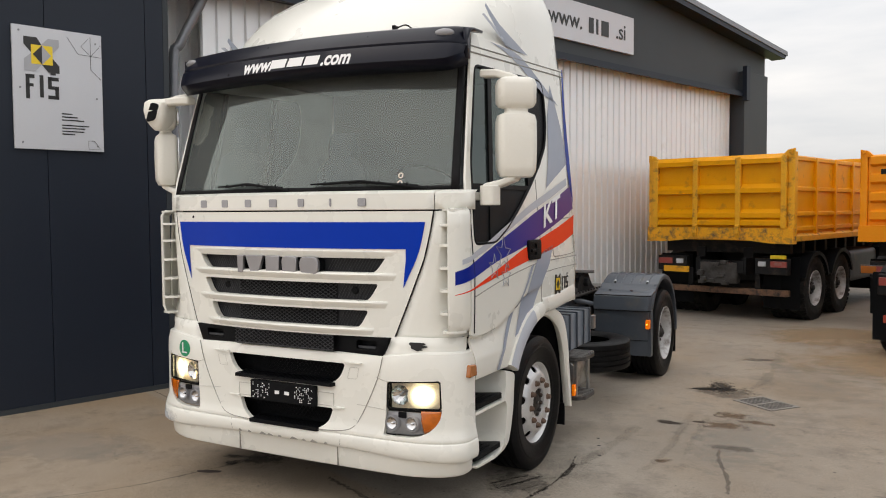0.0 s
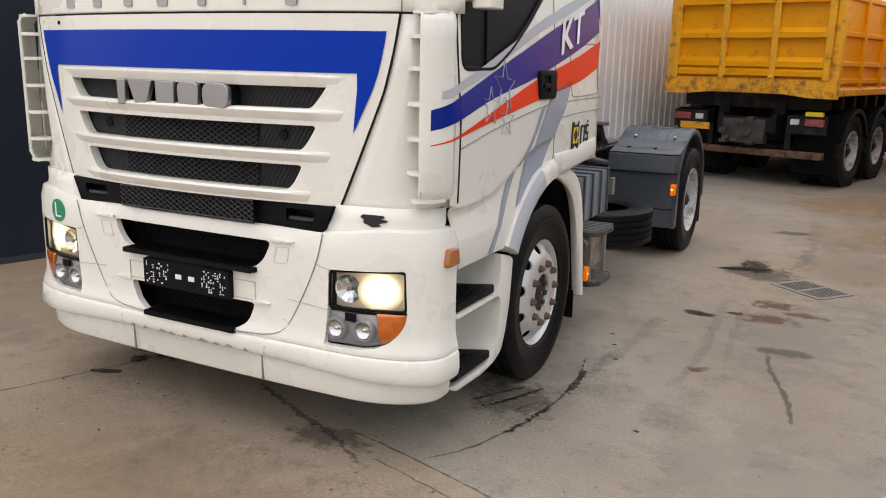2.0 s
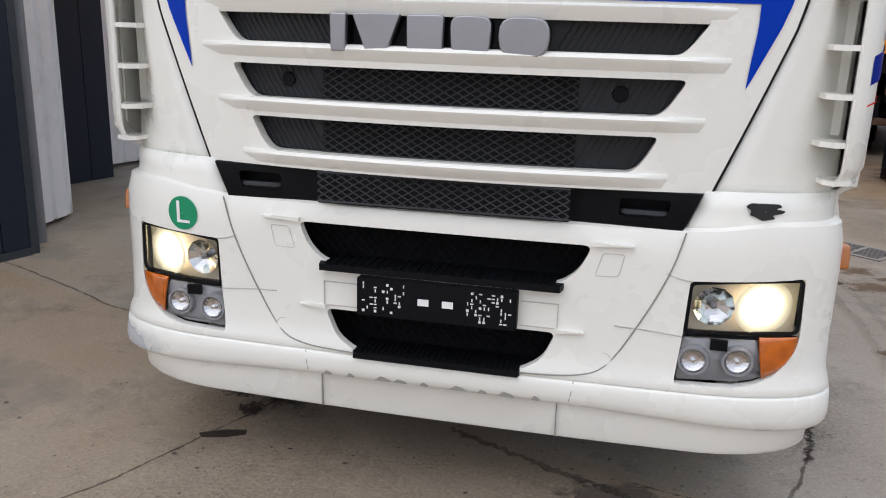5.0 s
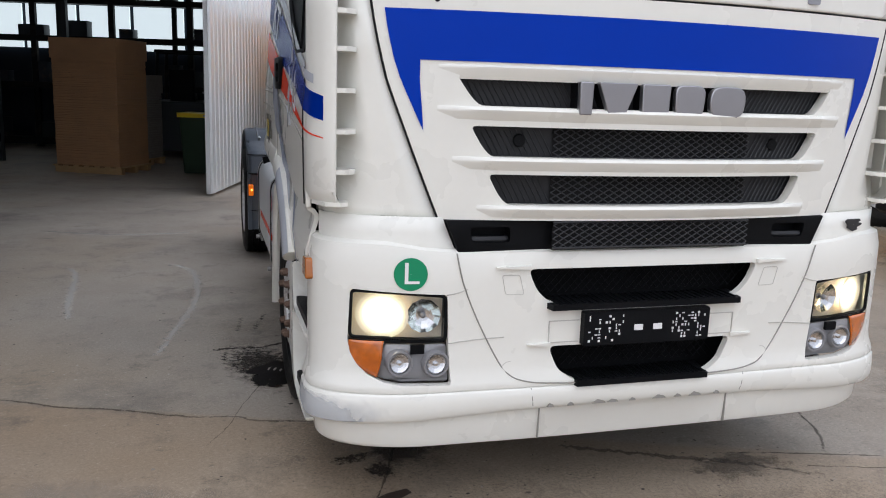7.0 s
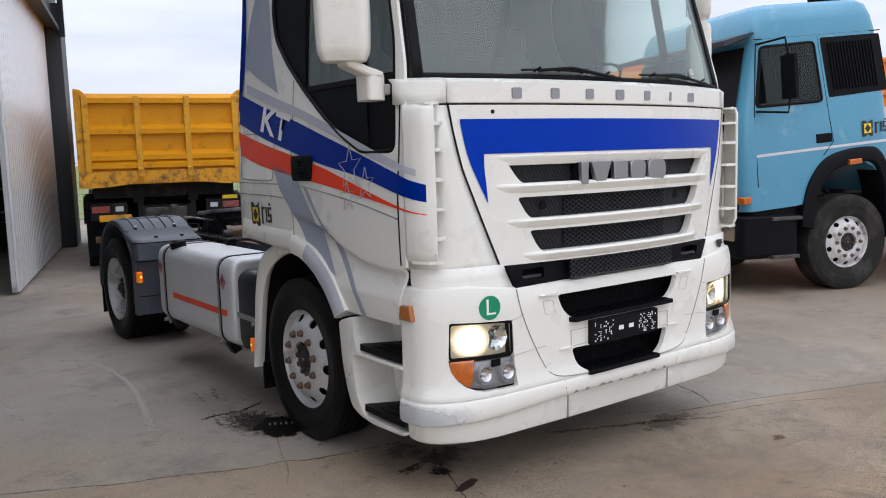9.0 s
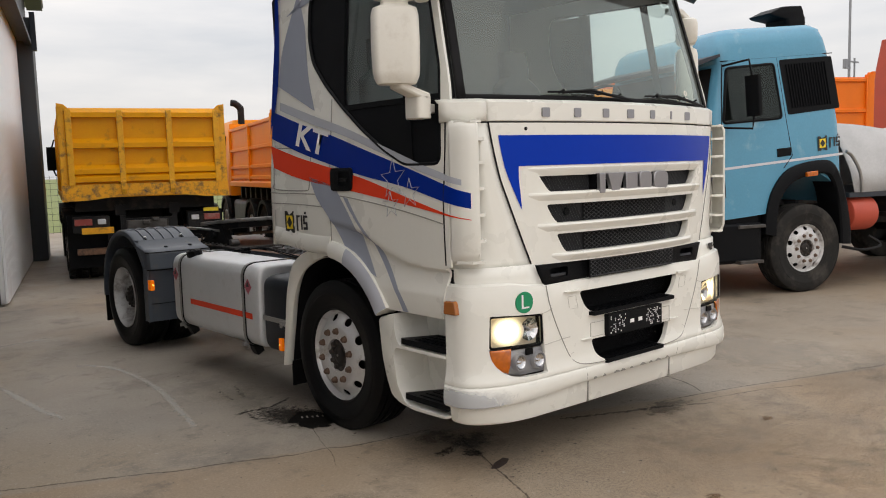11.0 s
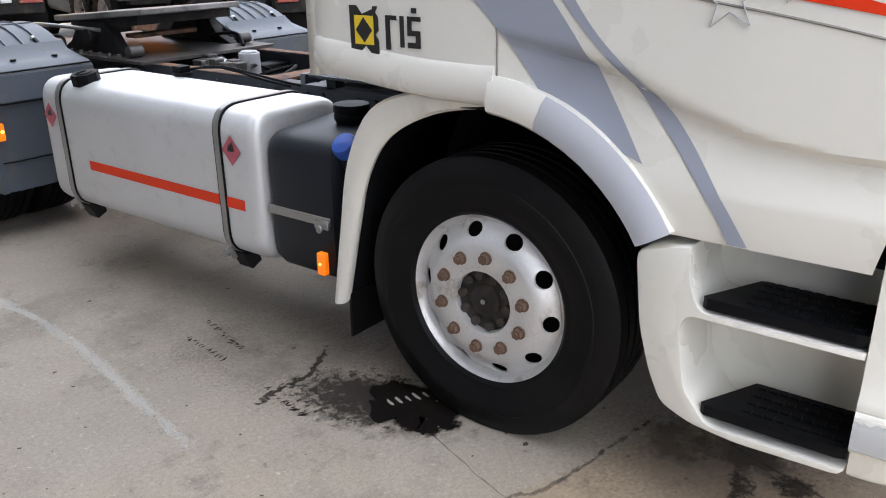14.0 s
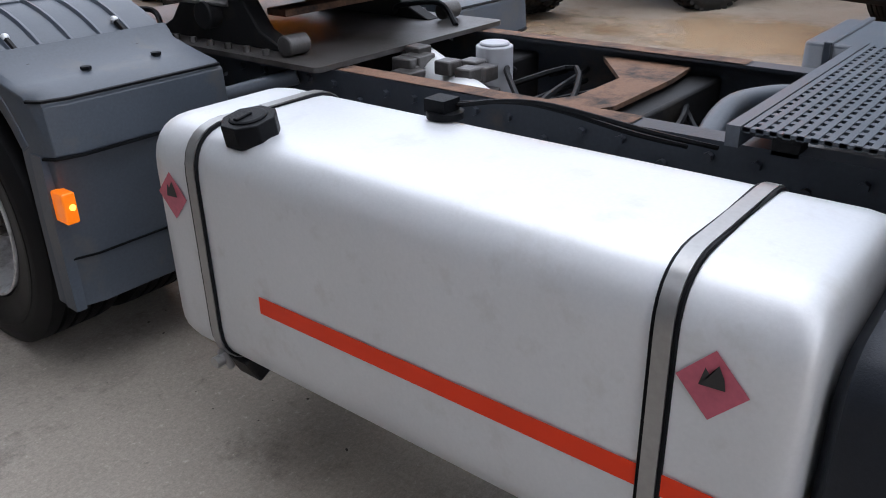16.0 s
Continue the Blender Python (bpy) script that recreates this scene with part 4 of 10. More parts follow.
    inner_leaf = leaf(2.9, 5.4, "inner_partition", "white corrugated partition inside the hall")
    inner_leaf.location = (0, 2.2, 0)
    inner_leaf.scale = (1, 1, 1.22)
    bm = bmesh.new()
    pts = [(2.30 + 0.19 * k + dx, 0.30 + dy) for k in range(11) for dx, dy in ((0.0, 0.0), (0.012, -0.032), (0.148, -0.032), (0.160, 0.0))]
    grid(bm, [[(a, b, z) for a, b in pts] for z in (2.35, 4.60)])
    thicken(part("transom_sheet", bm, GATEM, hall, "white corrugated sheet above the gate track", smooth=False), 0.004, 0)
    bm = bmesh.new()
    for k in range(5):
        box(bm, 2.62 + 0.26 * k, 2.872 + 0.26 * k, 1.90, 1.95 + 0.01 * (k % 2), 0.01, 2.25)
    part("dark_sheet_stack", bm, PANELD, hall, "dark ribbed sheets leaning inside the gate", smooth=False)
    # downpipe
    bm = bmesh.new()
    tube(bm, smooth_path([(2.30, 0.10, 4.40), (2.20, 0.16, 4.15), (2.02, 0.24, 3.75), (1.95, 0.27, 3.50), (1.94, 0.27, 1.8), (1.94, 0.27, 0.0)], 5), 0.055, 14)
    part("downpipe", bm, GALV, hall, "grey steel downpipe")
    # inside of the hall
    bm = bmesh.new()
    box(bm, -1.5, 16.4, 11.8, 12.0, 0.0, 5.4)
    box(bm, -1.5, -1.3, 0.12, 11.8, 0.0, 5.9)
    box(bm, 16.4, 16.6, 0.3, 12.0, 0.0, 5.4)
    part("hall_inner_wall", bm, PANELD, hall, smooth=False)
    # emission stands in for daylight through the sheets; the wall behind is opaque
    bm = bmesh.new()
    for k in range(9):
        a = 0.5 + k * 1.2
        box(bm, 16.33, 16.395, a, a + 1.1, 2.15, 4.3)
    part("daylight_panels", bm, mat("emissive_daylight_sheet", (0.72, 0.82, 0.82), 0.5, emit=0.7), hall, "wall sheets glowing in place of outside daylight", smooth=False)
    bm = bmesh.new()
    for a in (8.2, 12.4, 15.2):
        box(bm, a, a + 0.12, 5.0, 5.2, 0.0, 5.3)
    part("hall_post", bm, FASCIA, hall, smooth=False)


build_building()


def storage_rack():
    """Dark racking that stands against the daylight sheets at the hall's end."""
    r = thing("storage_rack", "dark steel storage rack half filled with goods", "rack", at=WALL @ pose(15.85, 0.9, 0))
    for k in range(6):
        bm = bmesh.new()
        box(bm, -0.05, 0.05, k * 1.7 - 0.06, k * 1.7 + 0.06, 0.0, 4.9)
        part("upright", bm, FRAMEM, r, smooth=False)
    rng = random.Random(11)
    for z in (0.15, 1.35, 2.35, 3.15, 3.95):
        bm = bmesh.new()
        box(bm, -0.06, 0.30, 0.0, 8.5, z - 0.07, z + 0.05)
        part("shelf", bm, FRAMEM, r, smooth=False)
        for k in range(9):
            if rng.random() < 0.72:
                a = k * 0.94 + rng.uniform(0.05, 0.25)
                w, h = rng.uniform(0.3, 0.62), rng.uniform(0.2, 0.6)
                bm = bmesh.new()
                loft(bm, [rbox_ring(-0.03, 0.26, a, a + w, zz, 0.04, 2) for zz in (z + 0.051, z + h * 0.9, z + h)])
                part("stored_item", bm, FRAMEG if rng.random() < 0.6 else FASCIA, r)


storage_rack()


def sign_board():
    s = thing("company_sign", "pale aluminium sign board with a yellow and grey mark", "sign", at=WALL @ pose(0.20, -0.02, 2.50))
    bm = bmesh.new()
    prism(bm, [(0, 0), (0.83, 0), (0.83, 1.15), (0, 1.15)], 'y', -0.012, 0.012)
    part("board", bm, SIGNM, s, smooth=False)

    def poly(pts, m, off=0.0, name="mark_shape"):
        part(name, flat_poly(pts, lambda p: (p[0], -0.015 - off, p[1])), m, s, smooth=False)
    poly([(0.10, 1.05), (0.22, 1.05), (0.27, 0.97), (0.42, 0.80), (0.42, 0.73), (0.32, 0.73), (0.24, 0.82), (0.10, 0.98)], DARK_D)
    poly([(0.42, 1.05), (0.32, 1.05), (0.20, 0.93), (0.10, 0.84), (0.10, 0.73), (0.20, 0.73), (0.30, 0.85), (0.42, 0.98)], SIGNL, 0.001)
    poly([(0.165, 0.80), (0.36, 0.80), (0.36, 0.98), (0.165, 0.98)], YELL_D, 0.002, "mark_square")
    poly([(0.18, 0.89), (0.262, 0.80), (0.345, 0.89), (0.262, 0.98)], SIGNL, 0.003, "mark_diamond")
    poly([(0.18, 0.89), (0.262, 0.80), (0.262, 0.98)], DARK_D, 0.004, "mark_diamond")
    for a, b, c, d in ((0.11, 0.145, 0.47, 0.70), (0.11, 0.19, 0.665, 0.70), (0.11, 0.18, 0.585, 0.615), (0.235, 0.27, 0.49, 0.70), (0.31, 0.41, 0.655, 0.69), (0.31, 0.345, 0.59, 0.69), (0.31, 0.41, 0.575, 0.605),
                       (0.375, 0.41, 0.49, 0.605), (0.31, 0.41, 0.48, 0.515), (0.335, 0.385, 0.71, 0.73)):
        poly([(a, c), (b, c), (b, d), (a, d)], DARK_D, 0.0, "mark_bar")
    for z, w in ((0.345, 0.10), (0.315, 0.15), (0.285, 0.21), (0.235, 0.26), (0.208, 0.22), (0.178, 0.21), (0.150, 0.12)):
        poly([(0.43, z), (0.43 + w, z), (0.43 + w, z + 0.011), (0.43, z + 0.011)], DARK_D, 0.0, "text_bar")
    bm = bmesh.new()
    for path in ([(0.50, 1.09), (0.60, 0.94), (0.82, 0.93)], [(0.72, 1.12), (0.72, 0.80), (0.82, 0.71)], [(0.82, 1.05), (0.72, 0.93), (0.63, 1.02), (0.70, 1.10)], [(0.68, 0.10), (0.68, 0.02), (0.80, 0.02), (0.74, 0.10), (0.68, 0.10)]):
        tube(bm, [(x, -0.0145, z) for x, z in path], 0.002, 4)
    stuff(part("line_art", bm, DARK_D, s, smooth=False))
    for x, z in ((0.06, 1.10), (0.77, 1.06), (0.77, 0.52), (0.06, 0.57), (0.07, 0.06), (0.77, 0.05)):
        bm = bmesh.new()
        cyl(bm, (x, -0.012, z), (x, -0.02, z), 0.009, n=10)
        part("screw", bm, GALV, s)
    t = thing("gate_sign", "white board with black web address above the gate", "sign", at=WALL @ pose(8.0, -0.03, 4.70))
    bm = bmesh.new()
    box(bm, 0, 2.80, -0.03, 0.03, 0, 0.66)
    part("board", bm, SIGNM, t, smooth=False)
    for body, xc in (("www.", 0.72), (".si", 2.37)):
        me = words(body, 0.40, 0.004)
        me.transform(Matrix.Translation((xc, -0.036, 0.34)) @ Matrix.Rotation(radians(90), 4, 'X'))
        link("lettering", me, DARK_D, t, smooth=False)
    for a, b in ((1.38, 1.52), (1.60, 1.66), (1.76, 1.98)):
        bm = bmesh.new()
        box(bm, a, b, -0.037, -0.031, 0.20, 0.46)
        part("name_bar", bm, DARK_D, t, smooth=False)


sign_board()


def hall_goods():
    """Pallet with a wrapped stack of cartons, a bin and a forklift, seen through the open gate."""
    for (x, y, r, h, m, lab) in ((11.41, 2.74, -10, 2.16, CARD, "tall stack of brown cardboard on a wooden pallet"), (12.66, 2.92, -10, 1.62, WRAP, "grey wrapped stack on a wooden pallet")):
        p = thing("loaded_pallet", lab, "pallet", group="pallets in the hall", at=WALL @ pose(x, y, 0, 0, 0, r))
        for k in range(3):
            bm = bmesh.new()
            box(bm, -0.40 + 0.40 * k - 0.05, -0.40 + 0.40 * k + 0.05, -0.6, 0.6, 0.0, 0.10)
            part("bearer", bm, WOOD, p, smooth=False)
        for k in range(7):
            bm = bmesh.new()
            box(bm, -0.47, 0.47, -0.6 + k * 0.19, -0.6 + k * 0.19 + 0.09, 0.10, 0.124)
            part("board", bm, WOOD, p, smooth=False)
        bm = bmesh.new()
        n = 18
        rg = random.Random(5)
        z = 0.126
        while z < h - 0.25:
            t = rg.uniform(0.02, 0.05)
            d = rg.uniform(-0.006, 0.006)
            loft(bm, [rbox_ring(-0.45 + d, 0.45 + d, -0.57, 0.57, zz, 0.01, 1) for zz in (z, z + t * 0.92)])
            z += t
        stuff(part("stack", bm, CARD if m is CARD else WRAP, p, smooth=False))
        bm = bmesh.new()
        loft(bm, [rbox_ring(-0.47, 0.47, -0.59, 0.59, zz, 0.015, 2) for zz in (h - 0.32, h)])
        part("top_carton", bm, m, p)
    b = thing("wheelie_bin", "dark green plastic bin with a yellow lid", "bin", at=pose(-1.66, 11.95, 0, 0, 0, -16))
    bm = bmesh.new()
    loft(bm, [rbox_ring(-0.24 * s, 0.24 * s, -0.28 * s, 0.28 * s, z, 0.04) for z, s in ((0.02, 0.8), (0.06, 0.82), (0.95, 1.0))])
    part("body", bm, BINM, b)
    bm = bmesh.new()
    loft(bm, [rbox_ring(-0.27, 0.27, -0.31, 0.31, z, 0.05) for z in (0.95, 0.99, 1.02)])
    part("lid", bm, YELL_D, b, "yellow lid")
    f = thing("forklift", "dark forklift standing in the hall", "forklift", at=WALL @ pose(15.1, 2.5, 0, 0, 0, 100))
    bm = bmesh.new()
    loft(bm, [rbox_ring(-0.55, 0.55, -1.0, 1.0, z, 0.12) for z in (0.15, 0.3, 1.05, 1.12)])
    part("body", bm, FASCIA, f)
    bm = bmesh.new()
    for x in (-0.5, 0.5):
        for y in (-0.7, 0.6):
            tube(bm, [(x, y, 1.1), (x * 0.92, y * 0.85, 2.1)], 0.035, 8)
    box(bm, -0.52, 0.52, -0.65, 0.55, 2.08, 2.14)
    part("overhead_guard", bm, FRAMEM, f)
    bm = bmesh.new()
    for x in (-0.35, 0.35):
        box(bm, x - 0.05, x + 0.05, -1.2, -1.08, 0.1, 3.2)
    for z in (0.5, 1.6, 2.4, 3.15):
        box(bm, -0.38, 0.38, -1.19, -1.10, z - 0.05, z + 0.05)
    part("mast", bm, FRAMEM, f, smooth=False)
    bm = bmesh.new()
    loft(bm, [rbox_ring(-0.25, 0.25, 0.0, 0.5, z, 0.08) for z in (1.1, 1.25, 1.28)])
    loft(bm, [rbox_ring(-0.25, 0.25, 0.42, 0.55, z, 0.05) for z in (1.2, 1.75)])
    part("seat", bm, BLACKP, f)
    for x in (-0.5, 0.5):
        for y in (-0.75, 0.75):
            bm = bmesh.new()
            cyl(bm, (x - 0.1, y, 0.3), (x + 0.1, y, 0.3), 0.3, n=24)
            part("wheel", bm, RUBBER_OLD, f)


hall_goods()

# ---- the white tractor unit: front at y = 0, wheels on z = 0, tail towards +y ----


def y_upper(x):
    a = abs(x)
    if a <= 1.0:
        return -0.03 + 0.13 * a * a
    c = min(1.0, (a - 1.0) / 0.245)
    return 0.10 + 0.06 * c + 0.16 * (1 - math.sqrt(1 - c * c))


def bumper_plan(inset, back=0.30, w=1.225, n=9):
    """Plan of the bumper from the right rear round the front to the left rear."""
    half = [(0.0, inset), (0.25, 0.001 + inset), (0.5, 0.005 + inset), (0.72, 0.012 + inset)]
    w -= inset
    for k in range(1, n + 1):
        a = math.pi / 2 * k / n
        half.append((0.78 + (w - 0.78) * math.sin(a), 0.014 + inset + 0.21 * (1 - math.cos(a))))
    half.append((w, back))
    return [(-x, y) for x, y in reversed(half)] + half[1:]


def side_x(z):
    return 1.245 - 0.085 * (z - 1.5) if z > 1.5 else 1.245 - 0.05 * (1.5 - z) ** 2


DOOR_Y = [0.225, 0.262, 0.40, 0.62, 0.82, 1.03, 1.34, 1.5]
DOOR_Z = [1.141, 1.140, 1.133, 1.152, 1.211, 1.303, 1.362, 1.39]


def hollow(y, z):
    """How far the lower door sinks in below its curved crease, coming out again towards the steps."""
    if y > 1.5 or z > 1.45:
        return 0.0
    zc = float(np.interp(y, DOOR_Y, DOOR_Z))
    a = min(1.0, max(0.0, (zc - z) / 0.026))
    depth = 0.034 * a * a * (3 - 2 * a)
    out = min(1.0, max(0.0, (z - 0.985) / max(0.06, zc - 0.985 - 0.04)))
    fade = min(1.0, max(0.0, (1.40 - y) / 0.25))
    return depth * out * fade


def skin_x(y, z):
    """Half width of the cab's side at a place, with the rounded front corner."""
    if y < 0.222:
        return float(np.interp(y, [0.066, 0.095, 0.15, 0.215], [1.136, 1.190, 1.228, 1.2435])) + 0.001
    return side_x(z) - hollow(y, z)


def bonnet_half(z):
    return float(np.interp(z, [1.12, 1.275, 1.45, 1.6, 1.75, 1.9], [0.80, 0.862, 0.93, 0.985, 1.022, 1.046]))


def front_sheet(rows, half, place, nx=28):
    bm = bmesh.new()
    grid(bm, [[place(half(z) * (2 * k / nx - 1), z) for k in range(nx + 1)] for z in rows])
    return bm


def strip_on_side(sg, top, bottom, n=24, proud=0.004):
    """A decal between two curves of (y, z) on the cab's side."""
    bm = bmesh.new()
    t, b = [smooth_path([(p[0], p[1], 0) for p in c], n) for c in (top, bottom)]
    m = min(len(t), len(b))
    pick = lambda c: [c[round(i * (len(c) - 1) / (m - 1))] for i in range(m)]
    t, b = pick(t), pick(b)
    rows = []
    for f in (0, 0.34, 0.67, 1):
        rows.append([(sg * (skin_x(q.x, q.y) + proud), q.x, q.y) for q in [p.lerp(r, f) for p, r in zip(t, b)]])
    grid(bm, rows)
    return bm


def line_on_front(points, place, r=0.004, n=10, proud=0.0):
    bm = bmesh.new()
    tube(bm, [place(p.x, p.y) for p in smooth_path([(x, z, 0) for x, z in points], n)], r, 6)
    return bm


truck = thing("tractor_unit", "white road tractor with blue and red stripes, headlamps lit", "truck")


def bumper_y(x, inset=0.0):
    pts = bumper_plan(inset)
    return float(np.interp(x, [p[0] for p in pts[1:-1]], [p[1] for p in pts[1:-1]]))


def lip_z(x, z):
    """The lip's lower edge drops, and its crease sinks a little, towards the corners."""
    s = min(1.0, max(0.0, (abs(x) - 0.42) / 0.75))
    return z - s * (0.036 if z < 0.46 else 0.03 if z < 0.49 else 0.0)


def build_bumper():
    bm = bmesh.new()
    rows = [(0.5135, -0.016), (0.522, -0.018), (0.540, -0.014), (0.57, -0.006), (0.60, -0.002), (0.70, 0.0), (0.80, 0.0), (0.90, 0.0), (0.985, 0.002), (1.012, 0.012), (1.022, 0.03), (1.022, 0.07)]
    grid(bm, [[(x, y, z + (0.03 * min(1.0, max(0.0, (abs(x) - 0.78) / 0.2)) if z > 0.99 else 0.0)) for x, y in bumper_plan(i, 0.30, 1.225)] for z, i in rows])
    ob = part("bumper", bm, WHITE, truck, "white moulded front bumper with a chipped lower lip")
    thicken(ob, 0.03, 1.0)
    bm = bmesh.new()
    rows = [(0.286, 0.045, 1.200), (0.294, 0.026, 1.212), (0.31, 0.018, 1.218), (0.416, 0.012, 1.222), (0.424, 0.006, 1.223), (0.427, -0.006, 1.225), (0.431, -0.014, 1.225), (0.442, -0.020, 1.225), (0.462, -0.025, 1.225),
            (0.488, -0.0245, 1.225), (0.502, -0.022, 1.225), (0.5095, -0.018, 1.225), (0.512, -0.014, 1.225), (0.5125, 0.010, 1.225)]
    grid(bm, [[(x, y, lip_z(x, z) if 0.42 < z < 0.511 else z) for x, y in bumper_plan(i, 0.30, w)] for z, i, w in rows])
    part("bumper_lip", bm, WHITE, ob, "bulging white lower lip and skirt")
    cuts = []
    for poly in (rounded([(-0.478, 0.952), (0.478, 0.952), (0.44, 0.87), (0.385, 0.824), (-0.385, 0.824), (-0.44, 0.87)], 0.03),
                 rounded([(-0.385, 0.662), (0.385, 0.662), (0.345, 0.57), (0.275, 0.527), (-0.275, 0.527), (-0.345, 0.57)], 0.03)):
        b = bmesh.new()
        prism(b, poly, 'y', -0.2, 0.3)
        cuts.append(b)
    for sg in (1, -1):
        b = bmesh.new()
        prism(b, rounded([(sg * x, z) for x, z in [(0.772, 0.866), (1.105, 0.886), (1.112, 0.70), (1.103, 0.655), (1.080, 0.614), (1.043, 0.578), (0.99, 0.553), (0.93, 0.542), (0.752, 0.538), (0.765, 0.69)]], 0.012),
              'y', -0.3, 0.26)
        cuts.append(b)
    return carve(ob, cuts)


build_bumper()


def bumper_details():
    bm = bmesh.new()
    box(bm, -0.50, 0.50, 0.12, 0.14, 0.45, 1.0)
    part("intake_backing", bm, BLACKP, truck)
    for name, z, w in (("upper_intake_step", 0.822, 0.39), ("lower_intake_step", 0.528, 0.275)):
        bm = bmesh.new()
        prism(bm, [(-w - 0.03, 0.10), (-w, -0.035), (w, -0.035), (w + 0.03, 0.10)], 'z', z - 0.018, z + 0.004)
        step = part(name, bm, BLACKP, truck, "ribbed black plastic tread", smooth=False)
        bm = bmesh.new()
        for k in range(28):
            x = -w + 0.02 + k * (2 * w - 0.04) / 27
            box(bm, x - 0.004, x + 0.004, -0.025, 0.09, z + 0.004, z + 0.009)
        stuff(part("tread_ribs", bm, BLACKP, step, smooth=False))
    bm = bmesh.new()
    for i in range(30):
        x = -0.46 + i * 0.032
        for s in (1, -1):
            tube(bm, [(x - s * 0.05, 0.10, 0.84), (x + s * 0.05, 0.10, 0.95)], 0.0025, 4)
            if abs(x) < 0.36:
                tube(bm, [(x - s * 0.05, 0.10, 0.55), (x + s * 0.05, 0.10, 0.66)], 0.0025, 4)
    stuff(part("intake_mesh", bm, BLACKP, truck, smooth=False))
    # centre flap outline and small joints
    seam = [(0.745, 1.014), (0.715, 0.90), (0.66, 0.77), (0.58, 0.62), (0.53, 0.560), (0.46, 0.535), (0.36, 0.525), (0.18, 0.520), (0, 0.519)]
    place = lambda x, z: (x, bumper_y(x) - 0.0015 - 0.02 * min(1.0, max(0.0, (0.58 - z) / 0.06)), z)
    for s in (1, -1):
        part("bumper_joint", line_on_front([(s * x, z) for x, z in seam], place, 0.0026), SEAM_L, truck)
        part("bumper_joint", line_on_front([(s * 0.56, 0.705), (s * 0.66, 0.70), (s * 0.765, 0.69)], place, 0.002), SEAM_W, truck)
        part("bumper_joint", line_on_front([(s * 0.70, 0.885), (s * 0.74, 0.872), (s * 0.775, 0.866)], place, 0.002), SEAM_W, truck)
        bm = bmesh.new()
        box(bm, s * 0.40, s * 0.4035, 0.010, 0.04, 0.30, 0.426)
        part("skirt_joint", bm, SEAM_L, truck, smooth=False)
        bm = bmesh.new()
        tube(bm, [(s * 0.44, bumper_y(0.44) - 0.0205, 0.442), (s * 0.445, bumper_y(0.445) - 0.0245, 0.47), (s * 0.45, bumper_y(0.45) - 0.018, 0.51)], 0.0022, 5)
        tube(bm, [(s * x, bumper_y(x) - 0.0105, 0.512) for x in np.linspace(0.45, 1.17, 20)], 0.0026, 5)
        part("lip_joint", bm, SEAM_L, truck)
        # square patch beside the plate and round covers
        bm = bmesh.new()
        for a, b, c, d in ((0.268, 0.388, 0.674, 0.677), (0.268, 0.388, 0.755, 0.758), (0.385, 0.388, 0.674, 0.758)):
            box(bm, s * a, s * b, -0.001, 0.004, c, d)
        part("plate_patch_joint", bm, SEAM_W, truck, smooth=False)
        for x, z, r in ((0.535, 0.585, 0.026),):
            bm = bmesh.new()
            lathe(bm, [(r - 0.002, 0.0), (r - 0.001, -0.002), (r + 0.001, -0.002), (r + 0.002, 0.0)], 24, 'y')
            bm.transform(Matrix.Translation((s * x, bumper_y(x), z)))
            part("round_cover", bm, SEAM_W, truck)
        bm = bmesh.new()
        pts = rounded([(0.49, 0.86), (0.56, 0.862), (0.575, 0.932), (0.51, 0.932)], 0.01)
        tube(bm, [(s * x, bumper_y(x) - 0.001, z) for x, z in pts + pts[:1]], 0.0011, 5)
        part("tow_cover", bm, SEAM_W, truck)
    # lip chips
    rng = random.Random(4)
    bm = bmesh.new()
    for k in range(9):
        x = -0.36 + k * 0.085 + rng.uniform(-0.02, 0.02)
        w = rng.uniform(0.012, 0.035)
        prism(bm, [(x - w, 0.434), (x - w * 0.3, 0.446 + rng.uniform(0, 0.006)), (x + w * 0.6, 0.443), (x + w, 0.434)], 'y', -0.0215, -0.010)
    stuff(part("lip_scuff", bm, SEAM_L, truck, "grey scuffs on the lip", smooth=False))
    # ledge flanks beside the intakes
    for s in (1, -1):
        for z, xa, xb in ((0.955, 0.48, 0.60), (0.665, 0.39, 0.47)):
            bm = bmesh.new()
            prism(bm, [(s * (xa - 0.01), z - 0.002), (s * xb, z + 0.006), (s * xb, z + 0.009), (s * (xa - 0.01), z + 0.012)], 'y', -0.010, 0.02)
            part("intake_ledge", bm, WHITE, truck)
    # plate holder
    bm = bmesh.new()
    prism(bm, rounded([(-0.262, 0.664), (0.262, 0.664), (0.262, 0.792), (-0.262, 0.792)], 0.006, 2), 'y', -0.030, 0.01)
    holder = part("plate_holder", bm, BLACKP, truck, "empty black number plate holder", smooth=False)
    bm = bmesh.new()
    for s in (1, -1):
        for i in range(11):
            for j in range(9):
                if rng.random() < 0.36:
                    x, z = s * (0.105 + i * 0.0135), 0.682 + j * 0.0115
                    a, b = rng.choice(((0.005, 0.0018), (0.0018, 0.005), (0.004, 0.004)))
                    box(bm, x - a, x + a, -0.0325, -0.029, z - b, z + b)
        box(bm, s * 0.04 - 0.018, s * 0.04 + 0.018, -0.0325, -0.029, 0.716, 0.738)
    stuff(part("plate_relief", bm, WHITE_D, holder, "pale openings in the holder", smooth=False))


bumper_details()


